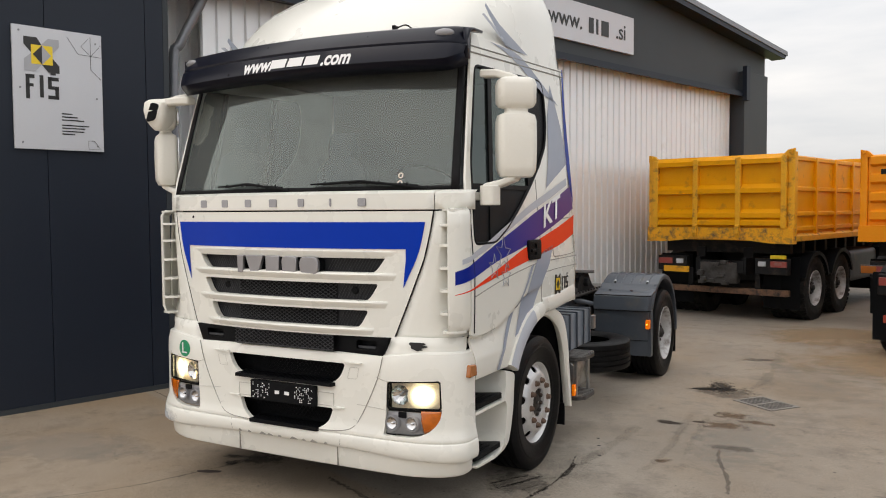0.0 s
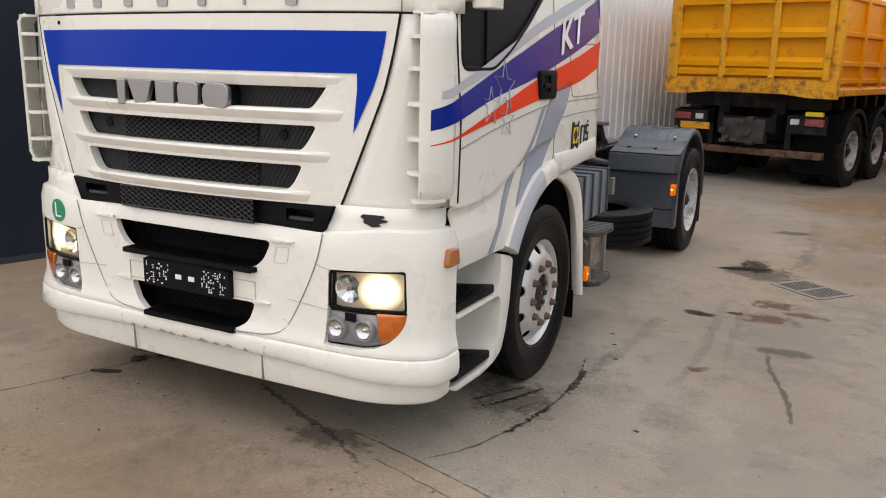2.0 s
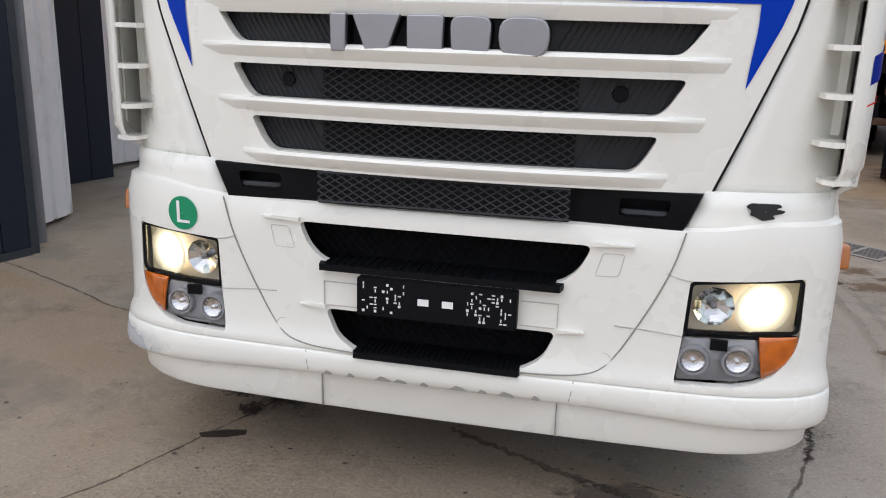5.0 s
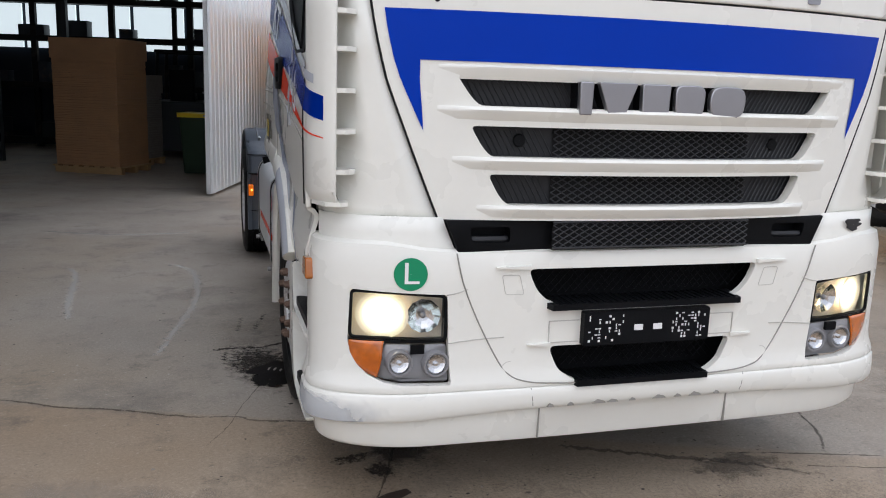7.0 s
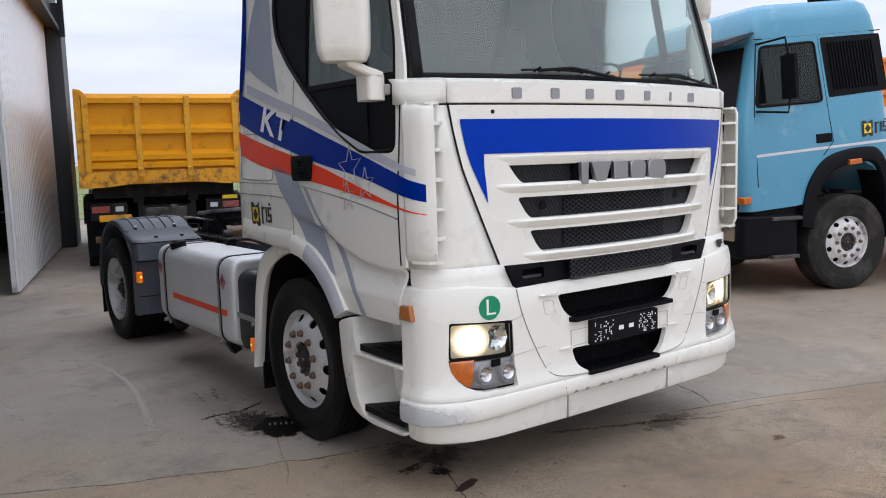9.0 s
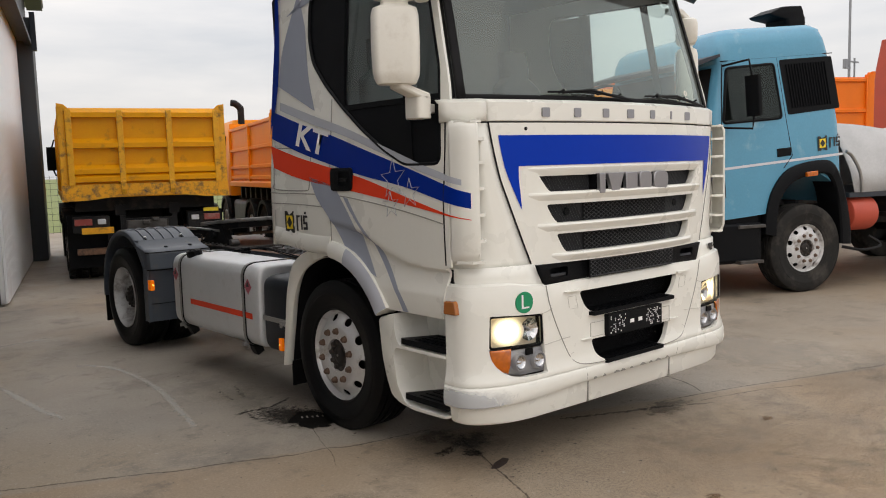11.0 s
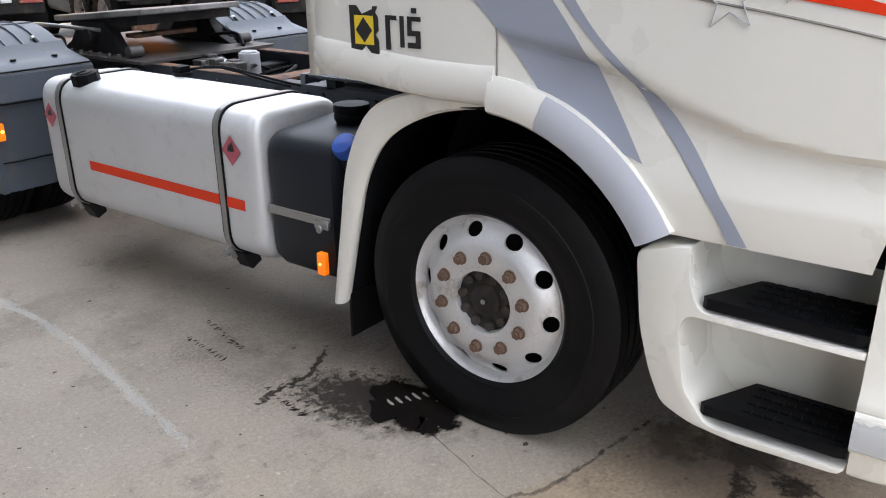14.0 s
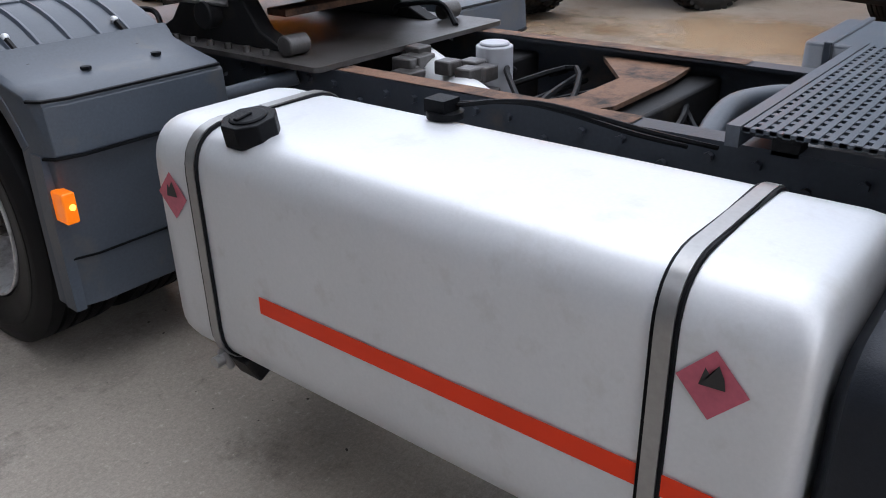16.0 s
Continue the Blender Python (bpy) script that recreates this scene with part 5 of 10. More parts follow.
def build_headlamp(sg):
    """Two-tier headlamp let into the bumper: main lamps above, fog lamps and amber blinker below."""
    yl = lambda x: bumper_y(x)
    X = lambda x: sg * x
    lamp_bm = bmesh.new()
    xs = [0.755 + k * 0.03 for k in range(13)]
    grid(lamp_bm, [[(X(min(x, 1.118)), yl(min(x, 1.118)) + 0.11, z) for x in xs] for z in (0.53, 0.70, 0.89)])
    lamp = part("headlamp", lamp_bm, LAMPGREY, truck, "twin-level headlamp, main beam lit")
    # bezel frame
    bm = bmesh.new()
    ring = rounded([(0.776, 0.860), (1.100, 0.880), (1.104, 0.712), (0.772, 0.700)], 0.02)
    tube(bm, [(X(x), yl(x) + 0.008, z) for x, z in ring + ring[:1]], 0.0062, 8)
    part("bezel", bm, BLACKP, lamp)
    bm = bmesh.new()
    grid(bm, [[(X(x), yl(x) + 0.008, z0 + (z1 - z0) * f) for x, z0, z1 in [(0.776 + k * 0.0324, 0.702 + k * 0.001, 0.860 + k * 0.002) for k in range(11)]] for f in (0, 0.5, 1)])
    part("lens", bm, LENS, lamp, "clear lens").visible_shadow = False
    bm = bmesh.new()
    grid(bm, [[(X(x), yl(x) + 0.052, z) for x in [0.776 + k * 0.0324 for k in range(11)]] for z in (0.70, 0.79, 0.885)])
    part("lamp_backing", bm, LAMPBACK, lamp)

    def bowl(x, z, r, depth, m, name, label="", n=28):
        b = bmesh.new()
        lay = b.verts.layers.float.new("glow")
        lathe(b, [(r * f, depth * (1 - f * f)) for f in (1, 0.94, 0.88, 0.82, 0.76, 0.7, 0.62, 0.55, 0.4, 0.25, 0.02)], n, 'y')
        for v in b.verts:
            v[lay] = max(0.0, 1 - (math.hypot(v.co.x, v.co.z) / r) ** 2) ** 2.6
        if m is LAMP_HALO:
            b.transform(Matrix.Diagonal((1.0, 1, 0.88, 1)))
        b.transform(Matrix.Translation((X(x), yl(x) + 0.026, z)) @ Matrix.Rotation(radians(sg * (24 if x > 0.9 else 6)), 4, 'Z'))
        return part(name, b, m, lamp, label, smooth=m is LAMP_HALO)
    bowl(0.850, 0.786, 0.062, 0.022, REFLECT, "reflector", n=11)
    b = bmesh.new()
    bmesh.ops.create_uvsphere(b, u_segments=14, v_segments=8, radius=0.011, matrix=Matrix.Translation((X(0.85), yl(0.85) + 0.035, 0.786)))
    part("bulb_cap", b, CHROME, lamp)
    bowl(0.995, 0.790, 0.096, 0.012, LAMP_HALO, "lit_reflector", "reflector with the bulb's glow painted on")
    b = bmesh.new()
    bmesh.ops.create_uvsphere(b, u_segments=20, v_segments=10, radius=0.026, matrix=Matrix.Translation((X(0.995), yl(0.995) + 0.036, 0.790)) @ Matrix.Rotation(radians(sg * 24), 4, 'Z') @ Matrix.Diagonal((1.1, 0.3, 1, 1)))
    part("lit_bulb", b, LAMP_ON, lamp, "bright warm bulb")
    # lower plate
    b = bmesh.new()
    poly = rounded([(0.758, 0.546), (0.93, 0.549), (0.985, 0.560), (1.020, 0.574), (1.004, 0.62), (0.985, 0.688), (0.768, 0.684)], 0.012)
    vs = [b.verts.new((X(x), yl(x) + 0.018, z)) for x, z in poly]
    b.faces.new(vs)
    bmesh.ops.triangulate(b, faces=b.faces)
    lower = part("fog_lamp_panel", b, LAMPGREY, lamp)
    thicken(lower, 0.012, 0)
    for x, z in ((0.805, 0.614), (0.935, 0.620)):
        b = bmesh.new()
        lathe(b, [(0.052, 0.036), (0.049, -0.004), (0.045, -0.012), (0.040, -0.012), (0.036, -0.005), (0.035, 0.010)], 26, 'y')
        b.transform(Matrix.Translation((X(x), yl(x) + 0.006, z)))
        part("fog_lamp_ring", b, LAMPGREY, lamp, "grey fog lamp surround")
        b = bmesh.new()
        lathe(b, [(0.0355, -0.006), (0.033, -0.003), (0.027, 0.001), (0.018, 0.004), (0.009, 0.005), (0.008, -0.003), (0.001, -0.004)], 14, 'y')
        b.transform(Matrix.Translation((X(x), yl(x) + 0.006, z)) @ Matrix.Rotation(radians(-8), 4, 'X'))
        part("fog_lamp", b, FOGM, lamp, "round chrome fog lamp bowl", smooth=False)
    b = bmesh.new()
    box(b, X(0.85), X(0.90), yl(0.87) - 0.002, yl(0.87) + 0.01, 0.655, 0.688)
    part("washer_cover", b, BLACKP, lamp, smooth=False)
    b = bmesh.new()
    xs = [0.990 + 0.116 * k / 12 for k in range(13)]
    lo = [0.700 - 0.130 * math.sqrt(max(0.0, 1 - ((x - 0.990) / 0.118) ** 2)) for x in xs]
    grid(b, [[(X(max(x, 0.990 + 0.026 * (1 - f))), yl(x) + 0.008 - 0.010 * math.sin(math.pi * f) * (1 - k / 14), l + (0.700 - l) * f) for k, (x, l) in enumerate(zip(xs, lo))] for f in (0, 0.15, 0.35, 0.55, 0.75, 0.9, 1)])
    ind = part("amber_indicator", b, AMBER, lamp, "amber indicator lens")
    thicken(ind, 0.01, 0)
    b = bmesh.new()
    grid(b, [[(X(0.775 + k * 0.033), yl(0.775 + k * 0.033) + 0.014, z) for k in range(11)] for z in (0.690, 0.702)])
    part("divider", b, BLACKP, lamp)


for sg in (1, -1):
    build_headlamp(sg)


def build_front():
    """Bonnet flap with its slots, dark band, top strip and corner panels."""
    rows = [1.128, 1.14, 1.2, 1.28, 1.36, 1.44, 1.52, 1.60, 1.68, 1.76, 1.83, 1.893]
    slots = [(1.620, 1.520, 0.759, 0.679), (1.452, 1.348, 0.707, 0.632), (1.288, 1.182, 0.641, 0.569)]
    ob = part("bonnet_flap", front_sheet(rows, bonnet_half, lambda x, z: (x, y_upper(x), z), 40), WHITE, truck, "white front flap with three grille slots")
    thicken(ob, 0.045, 1.0)
    cuts = []
    for top, bot, wt, wb in slots:
        b = bmesh.new()
        prism(b, rounded([(-wt, top), (wt, top), (wb + 0.03, bot + 0.03), (wb, bot), (-wb, bot), (-wb - 0.03, bot + 0.03)], 0.022, 3), 'y', -0.3, 0.3)
        cuts.append(b)
    carve(ob, cuts)
    # louvre blades under each slot
    for z, w in ((1.495, 0.82), (1.325, 0.765), (1.159, 0.675), (1.637, 0.82)):
        bm = bmesh.new()
        rings = []
        for k in range(25):
            x = w * (2 * k / 24 - 1)
            e = min(1.0, (w - abs(x)) / 0.12)
            d = 0.026 * math.sqrt(max(0.0, e)) * (0.55 if z > 1.6 else 1.0)
            y = y_upper(x)
            h = 0.006 if z > 1.6 else 0.0
            rings.append([(x, y + 0.006, z + 0.022), (x, y - d * 0.6, z + 0.022 - h), (x, y - d, z + 0.012), (x, y - d * 0.9, z + 0.004), (x, y + 0.006, z - 0.030)])
        loft(bm, rings)
        part("louvre_blade", bm, WHITE, truck)
    # dark grille behind
    bm = bmesh.new()
    grid(bm, [[(x, y_upper(x) + 0.055, z) for x in np.linspace(-0.79, 0.79, 21)] for z in (1.155, 1.645)])
    back = part("grille_backing", bm, GRILLEB, truck, "black ribbed grille plate")
    for top, bot, wt, wb in slots[1:] + [(1.122, 1.03, 0.39, 0.39)]:
        h = top - bot
        low = bot < 1.1
        # black sheet paints the dark depth behind the mesh
        bm = bmesh.new()
        grid(bm, [[(x, y_upper(x) + (0.024 if low else 0.050) - (0.13 * x * x if low else 0.0), z) for x in np.linspace(-0.40, 0.40, 15)] for z in (bot - 0.008, top + 0.008)])
        part("grille_void", bm, SEAM, back, smooth=False)
        bm = bmesh.new()
        for i in range(30):
            x = -0.58 + i * 0.040
            for s in (1, -1):
                a, b2 = x - s * h * 0.85, x + s * h * 0.85
                ends = []
                for f in (max(0.0, min(1.0, (-0.40 - a) / (b2 - a))), max(0.0, min(1.0, (0.40 - a) / (b2 - a)))):
                    q = a + (b2 - a) * f
                    ends.append((q, y_upper(q) + (0.016 - 0.13 * q * q if low else 0.040), bot + h * f))
                if abs(ends[0][0] - ends[1][0]) > 0.004 and abs(ends[0][2] - ends[1][2]) > 0.002:
                    tube(bm, ends, 0.0026, 4)
        for z in (bot, top):
            tube(bm, [(x, y_upper(x) + (0.016 - 0.13 * x * x if low else 0.040), z) for x in np.linspace(-0.40, 0.40, 9)], 0.004, 4)
        stuff(part("grille_mesh", bm, MESHM, truck, "diamond wire mesh", smooth=False))
    bm = bmesh.new()
    for top, bot, wt, wb in slots:
        for s in (1, -1):
            lo, hi = (0.40, wb + 0.02) if top < 1.6 else (0.33, wb + 0.02)
            k = 0
            x = lo
            while x < hi:
                tube(bm, [(s * x, y_upper(x) + 0.051, bot + 0.005), (s * (x + 0.05), y_upper(x + 0.05) + 0.051, top - 0.01)], 0.0022, 4)
                x += 0.021
    stuff(part("grille_ribs", bm, MESHM, back, smooth=False))
    bm = bmesh.new()
    for z in (1.404,):
        for s in (1, -1):
            lathe_bm = bmesh.new()
            lathe(lathe_bm, [(0.002, 0), (0.020, 0), (0.024, 0.006)], 18, 'y')
            lathe_bm.transform(Matrix.Translation((s * 0.52, y_upper(0.52) + 0.044, z)))
            part("grille_boss", lathe_bm, BLACKP, back)
    bm.free()
    # silver raised blocks in the top slot
    x0 = -0.345
    for w, foot, r in ((0.052, 0.046, 0.006), (0.150, 0.062, 0.008), (0.112, 0.106, 0.010), (0.124, 0.112, 0.034), (0.150, 0.142, 0.050)):
        xc = x0 + w / 2
        shape = lambda e: rounded([(xc - foot / 2 - e, 1.500 - e), (xc + foot / 2 + e, 1.500 - e), (xc + w / 2 + e, 1.612 + e), (xc - w / 2 - e, 1.612 + e)], r, 4)
        bm = bmesh.new()
        prism(bm, shape(0.0), 'y', -0.046, -0.020)
        block = part("badge_block", bm, CHROME, truck, "raised silver badge block", bevel=0.004)
        bm = bmesh.new()
        prism(bm, shape(-0.002), 'y', -0.0205, 0.06)
        part("badge_base", bm, BLACKP, block)
        x0 += w + 0.018
    # dark band with two grips
    bm = bmesh.new()
    prism(bm, [(-0.735, 1.012), (0.735, 1.012), (0.782, 1.128), (-0.782, 1.128)], 'y', 0.028, 0.10)
    band = part("dark_band", bm, BLACKP, truck, "black plastic band with grip recesses", bevel=0.004)
    cuts = []
    for s in (1, -1):
        b = bmesh.new()
        prism(b, rounded([(s * 0.545, 1.046), (s * 0.685, 1.046), (s * 0.695, 1.102), (s * 0.545, 1.102)], 0.014), 'y', 0.0, 0.085)
        cuts.append(b)
    carve(band, cuts)
    for s in (1, -1):
        bm = bmesh.new()
        loft(bm, [[(s * x, 0.034 + d, 1.046), (s * x, 0.026 + d, 1.056), (s * x, 0.032 + d, 1.068), (s * x, 0.06, 1.066), (s * x, 0.06, 1.046)] for x, d in ((0.548, 0.012), (0.565, 0.0), (0.672, 0.0), (0.690, 0.012))])
        part("grip_bar", bm, GRILLEB, band)
    # strip that carries the small badge
    bm = front_sheet([1.902, 1.91, 1.96, 2.0, 2.018, 2.022], lambda z: 1.05, lambda x, z: (x, y_upper(x) + (0.0 if z < 2.005 else 0.03 if z < 2.02 else 0.10), z), 40)
    strip = part("top_strip", bm, WHITE, truck, "white strip under the windscreen")
    thicken(strip, 0.03, 1.0)
    for k, xc in enumerate((-0.70, -0.48, -0.26, -0.045, 0.175, 0.39, 0.605)):
        w = (0.056, 0.052, 0.05, 0.06, 0.044, 0.012, 0.056)[k]
        bm = bmesh.new()
        prism(bm, rounded([(xc - w / 2, 1.924), (xc + w / 2, 1.924), (xc + w / 2, 1.974), (xc - w / 2, 1.974)], 0.008, 2), 'y', y_upper(xc) - 0.007, y_upper(xc) + 0.005)
        part("small_badge_bar", bm, CHROME, truck, "small silver badge bar", smooth=False)
    # blue band
    bm = bmesh.new()
    rows = []
    for z in (1.828, 1.78, 1.72, 1.665):
        e = bonnet_half(z) - 0.035
        rows.append([(x, y_upper(x) - 0.004, z) for x in np.linspace(-e, e, 41)])
    grid(bm, rows)
    for s in (1, -1):
        rows = []
        for k in range(9):
            f = k / 8
            z = 1.665 - 0.235 * f
            outer = bonnet_half(z) - 0.035 - 0.022 * f
            inner = outer - 0.085 * (1 - f) ** 0.95
            rows.append([(s * q, y_upper(q) - 0.004, z) for q in (inner, (inner + outer) / 2, outer)])
        grid(bm, rows)
    part("blue_band", bm, BLUE_D, truck, "blue vinyl band")
    bm = bmesh.new()
    lathe(bm, [(0.001, -0.006), (0.009, -0.004), (0.010, 0.004)], 14, 'y')
    bm.transform(Matrix.Translation((-0.83, y_upper(0.83), 1.862)))
    part("lock", bm, SEAM, truck, "dark round lock")
    # corner bodies between flap and doors, with the dark flap gap
    for s in (1, -1):
        bm = bmesh.new()
        rows = []
        for z in (1.128, 1.16, 1.3, 1.5, 1.7, 1.893):
            h = bonnet_half(z) + 0.007
            row = [(s * (h + (1.14 - h) * f), y_upper(h + (1.14 - h) * f) + 0.006 + (0.055 * max(0.0, f - 0.6) / 0.4 if 1.18 < z < 1.88 else 0.0), z) for f in (0, 0.25, 0.5, 0.6, 0.72, 0.85, 1)]
            row += [(s * 1.165, 0.22, z), (s * 1.188, 0.27, z), (s * 1.19, 0.34, z)]
            rows.append(row)
        grid(bm, rows)
        thicken(part("corner_body", bm, WHITE, truck), 0.03, 1.0)
        bm = bmesh.new()
        grid(bm, [[(s * x, y_upper(x) + (0.0 if z < 2.005 else 0.03), z) for x in (1.056, 1.1, 1.15, 1.19, 1.22, 1.24)] for z in (1.902, 1.95, 2.0, 2.02)])
        thicken(part("corner_cap", bm, WHITE, truck), 0.03, 1.0)
        path = [(bonnet_half(z) + 0.003, z) for z in (1.128, 1.2, 1.3, 1.4, 1.5, 1.6, 1.7, 1.8, 1.9)]
        part("flap_gap", line_on_front([(s * x, z) for x, z in path], lambda x, z: (x, y_upper(x) + 0.002, z), 0.0045, 4), SEAM, truck)
        # lower corner panel above the bumper
        bm = bmesh.new()
        plan = [p for p in bumper_plan(0.035, 0.26) if s * p[0] > 0.74]
        if s < 0:
            plan = plan[::-1]
        rows = []
        for z in (1.018, 1.03, 1.045, 1.08, 1.135):
            e = 0.741 + 0.405 * (z - 1.012)  # slanted edge along the dark band
            rows.append([(x, y + (0.0 if z > 1.06 else -0.008), z) for x, y in [(s * e, bumper_y(e) + 0.035)] + plan])
        grid(bm, rows)
        thicken(part("corner_panel", bm, WHITE, truck), 0.03, 1.0)
        # wind deflector
        bm = bmesh.new()
        plan = smooth_path([(1.160, 0.076, 0), (1.178, 0.085, 0), (1.205, 0.110, 0), (1.230, 0.155, 0), (1.243, 0.215, 0)], 4)
        zs = [1.165, 1.18, 1.22, 1.4, 1.6, 1.8, 1.87, 1.895, 1.908]
        ins = [0.035, 0.015, 0.0, 0.0, 0.0, 0.0, 0.0, 0.012, 0.03]
        grid(bm, [[(s * (p.x - i * (0.3 if p.x < 1.17 else 1.0)), p.y + i, z) for p in plan] for z, i in zip(zs, ins)])
        de = part("wind_deflector", bm, WHITE, truck, "white corner wind deflector with ribs")
        thicken(de, 0.014, 1.0)
        for z in (1.285, 1.42, 1.555, 1.69, 1.81):
            bm = bmesh.new()
            prism(bm, [(s * 1.07, 0.19), (s * 1.09, 0.108), (s * 1.125, 0.084), (s * 1.168, 0.086), (s * 1.20, 0.17)], 'z', z - 0.008, z + 0.008)
            part("deflector_rib", bm, WHITE, de, smooth=False)
        for z, zz in ((1.168, 1.182), (1.893, 1.905)):
            bm = bmesh.new()
            prism(bm, [(s * 1.10, 0.19), (s * 1.112, 0.102), (s * 1.14, 0.082), (s * 1.19, 0.105), (s * 1.225, 0.19)], 'z', z, zz)
            part("deflector_end", bm, WHITE, de, smooth=False)


build_front()


def ws(x, f):
    """A place on the windscreen: across, and 0 at its foot to 1 at its head."""
    return Vector((x, 0.045 + 0.13 * x * x + 0.20 * f + 0.02 * f * f, 2.022 + 0.77 * f))


def build_screen():
    half = lambda f: 1.165 - 0.06 * f
    bm = bmesh.new()
    grid(bm, [[ws(half(f) * (2 * k / 24 - 1), f) + Vector((0, 0.012, 0)) for k in range(25)] for f in np.linspace(0, 1, 9)])
    pane = part("windscreen", bm, GLASS, truck, "greenish windscreen glass")
    pane.visible_shadow = False
    for s in (1, -1):
        bm = bmesh.new()
        grid(bm, [[ws(s * (half(f) - w * (0.050 - 0.010 * f)), f) + Vector((0, 0.004, 0)) for w in (0, 0.35, 0.7, 1.0)] for f in np.linspace(0, 1, 9)])
        thicken(part("screen_border", bm, SEAM, truck, "black windscreen border"), 0.01, 0)
    bm = bmesh.new()
    grid(bm, [[ws(half(f) * (2 * k / 24 - 1), f) + Vector((0, 0.004, 0)) for k in range(25)] for f in (0.0, 0.02, 0.03 + 0.0)])
    thicken(part("screen_border", bm, SEAM, truck), 0.01, 0)
    # wipers
    for xa, xb in ((-0.62, -0.02), (0.20, 0.93)):
        bm = bmesh.new()
        a, b = ws(xa, 0.055), ws(xb, 0.035)
        pts = [a.lerp(b, k / 8) + Vector((0, -0.02, 0.012 * math.sin(math.pi * k / 8))) for k in range(9)]
        tube(bm, pts, 0.006, 6)
        tube(bm, [pts[0] + Vector((0.10, -0.015, 0.0)), pts[4] + Vector((0, -0.025, 0.01)), ws(xb + 0.06, 0.012) + Vector((0, -0.03, 0))], 0.009, 6)
        for k in range(1, 8, 2):
            tube(bm, [pts[k] + Vector((0, 0, -0.008)), pts[k] + Vector((0.03, -0.02, 0.012))], 0.006, 5)
        part("wiper", bm, BLACKP, truck, "black windscreen wiper")
    # stickers
    for x, z in ((0.80, 0.115), (0.80, 0.055)):
        bm = bmesh.new()
        lathe(bm, [(0.011, 0), (0.011, -0.002), (0.018, -0.002), (0.018, 0)], 22, 'y')
        q = ws(x, z)
        bm.transform(Matrix.Translation(q + Vector((0, 0.003, 0))) @ Matrix.Rotation(radians(-15), 4, 'X'))
        part("screen_sticker", bm, LAMPBACK, truck, "round pale sticker")
    # sun visor
    bm = bmesh.new()
    half_v = 1.165
    prof = [(2.735, 0.16, 0.0), (2.775, 0.115, 0.0), (2.80, 0.10, 0.0), (2.895, 0.128, 0.0), (2.905, 0.142, 0.0), (2.918, 0.140, 0.0), (3.005, 0.205, 0.0), (3.02, 0.24, 0.0), (3.022, 0.36, 0.0)]
    rows = []
    for z, y, _ in prof:
        row = []
        for k in range(29):
            x = half_v * (2 * k / 28 - 1)
            e = max(0.0, (abs(x) - 1.03) / 0.135)
            row.append((x, y + 0.085 * x * x + 0.08 * e * e, z + 0.012 * (1 - x * x) - (0.0 if z > 2.8 else -0.05 * e * e)))
        rows.append(row)
    grid(bm, rows)
    vis = part("sun_visor", bm, VISOR, truck, "black roof sun visor with white lettering and side lamps")
    thicken(vis, 0.016, 1.0)
    for s in (1, -1):
        bm = bmesh.new()
        grid(bm, [[(s * 1.150, y0, z) for y0 in (0.33, 0.40)] for z in (2.82, 3.0)])
        thicken(part("visor_end", bm, VISOR, vis), 0.012, 0)
        bm = bmesh.new()
        bmesh.ops.create_uvsphere(bm, u_segments=18, v_segments=10, radius=1.0,
                                  matrix=Matrix.Translation((s * 1.04, 0.283, 2.968)) @ Matrix.Rotation(radians(s * 14), 4, 'Z') @ Matrix.Diagonal((0.062, 0.028, 0.028, 1)))
        part("marker_lamp", bm, LAMPGREY, vis, "clear oval position lamp")
        for x, z in ((1.0, 2.985), (0.60, 2.985), (-0.25, 2.985), (-0.98, 2.985), (0.92, 2.84), (-0.55, 2.825)):
            if (x > 0) == (s > 0):
                b = bmesh.new()
                bmesh.ops.create_uvsphere(b, u_segments=8, v_segments=6, radius=0.011,
                                          matrix=Matrix.Translation((x, (0.190 if z > 2.9 else 0.105) + 0.105 * x * x, z)))
                part("visor_screw", b, BLACKP, vis)
    # writing on the visor; the name itself is a plain bar
    face = lambda x, z: Vector((x, 0.10 + (z - 2.80) * 0.29 + 0.105 * x * x - 0.004, z + 0.012 * (1 - x * x)))
    for body, xc, size in (("www.", -0.285, 0.125), (".com", 0.345, 0.125)):
        me = words(body, size, 0.0, 0.25, 0.86, 0.004)
        for v in me.vertices:
            v.co = face(xc + v.co.x, 2.845 + v.co.y)
        link("visor_lettering", me, WHITE_D, vis, "white lettering", smooth=False)
    for xa, xb in ((-0.165, -0.035), (-0.02, 0.10), (0.115, 0.225)):
        bm = bmesh.new()
        grid(bm, [[face(xa + (xb - xa) * k / 4 + 0.25 * (z - 2.85), z) for k in range(5)] for z in (2.817, 2.875)])
        part("visor_bar", bm, WHITE_D, vis, "white bar in place of a name", smooth=False)


build_screen()


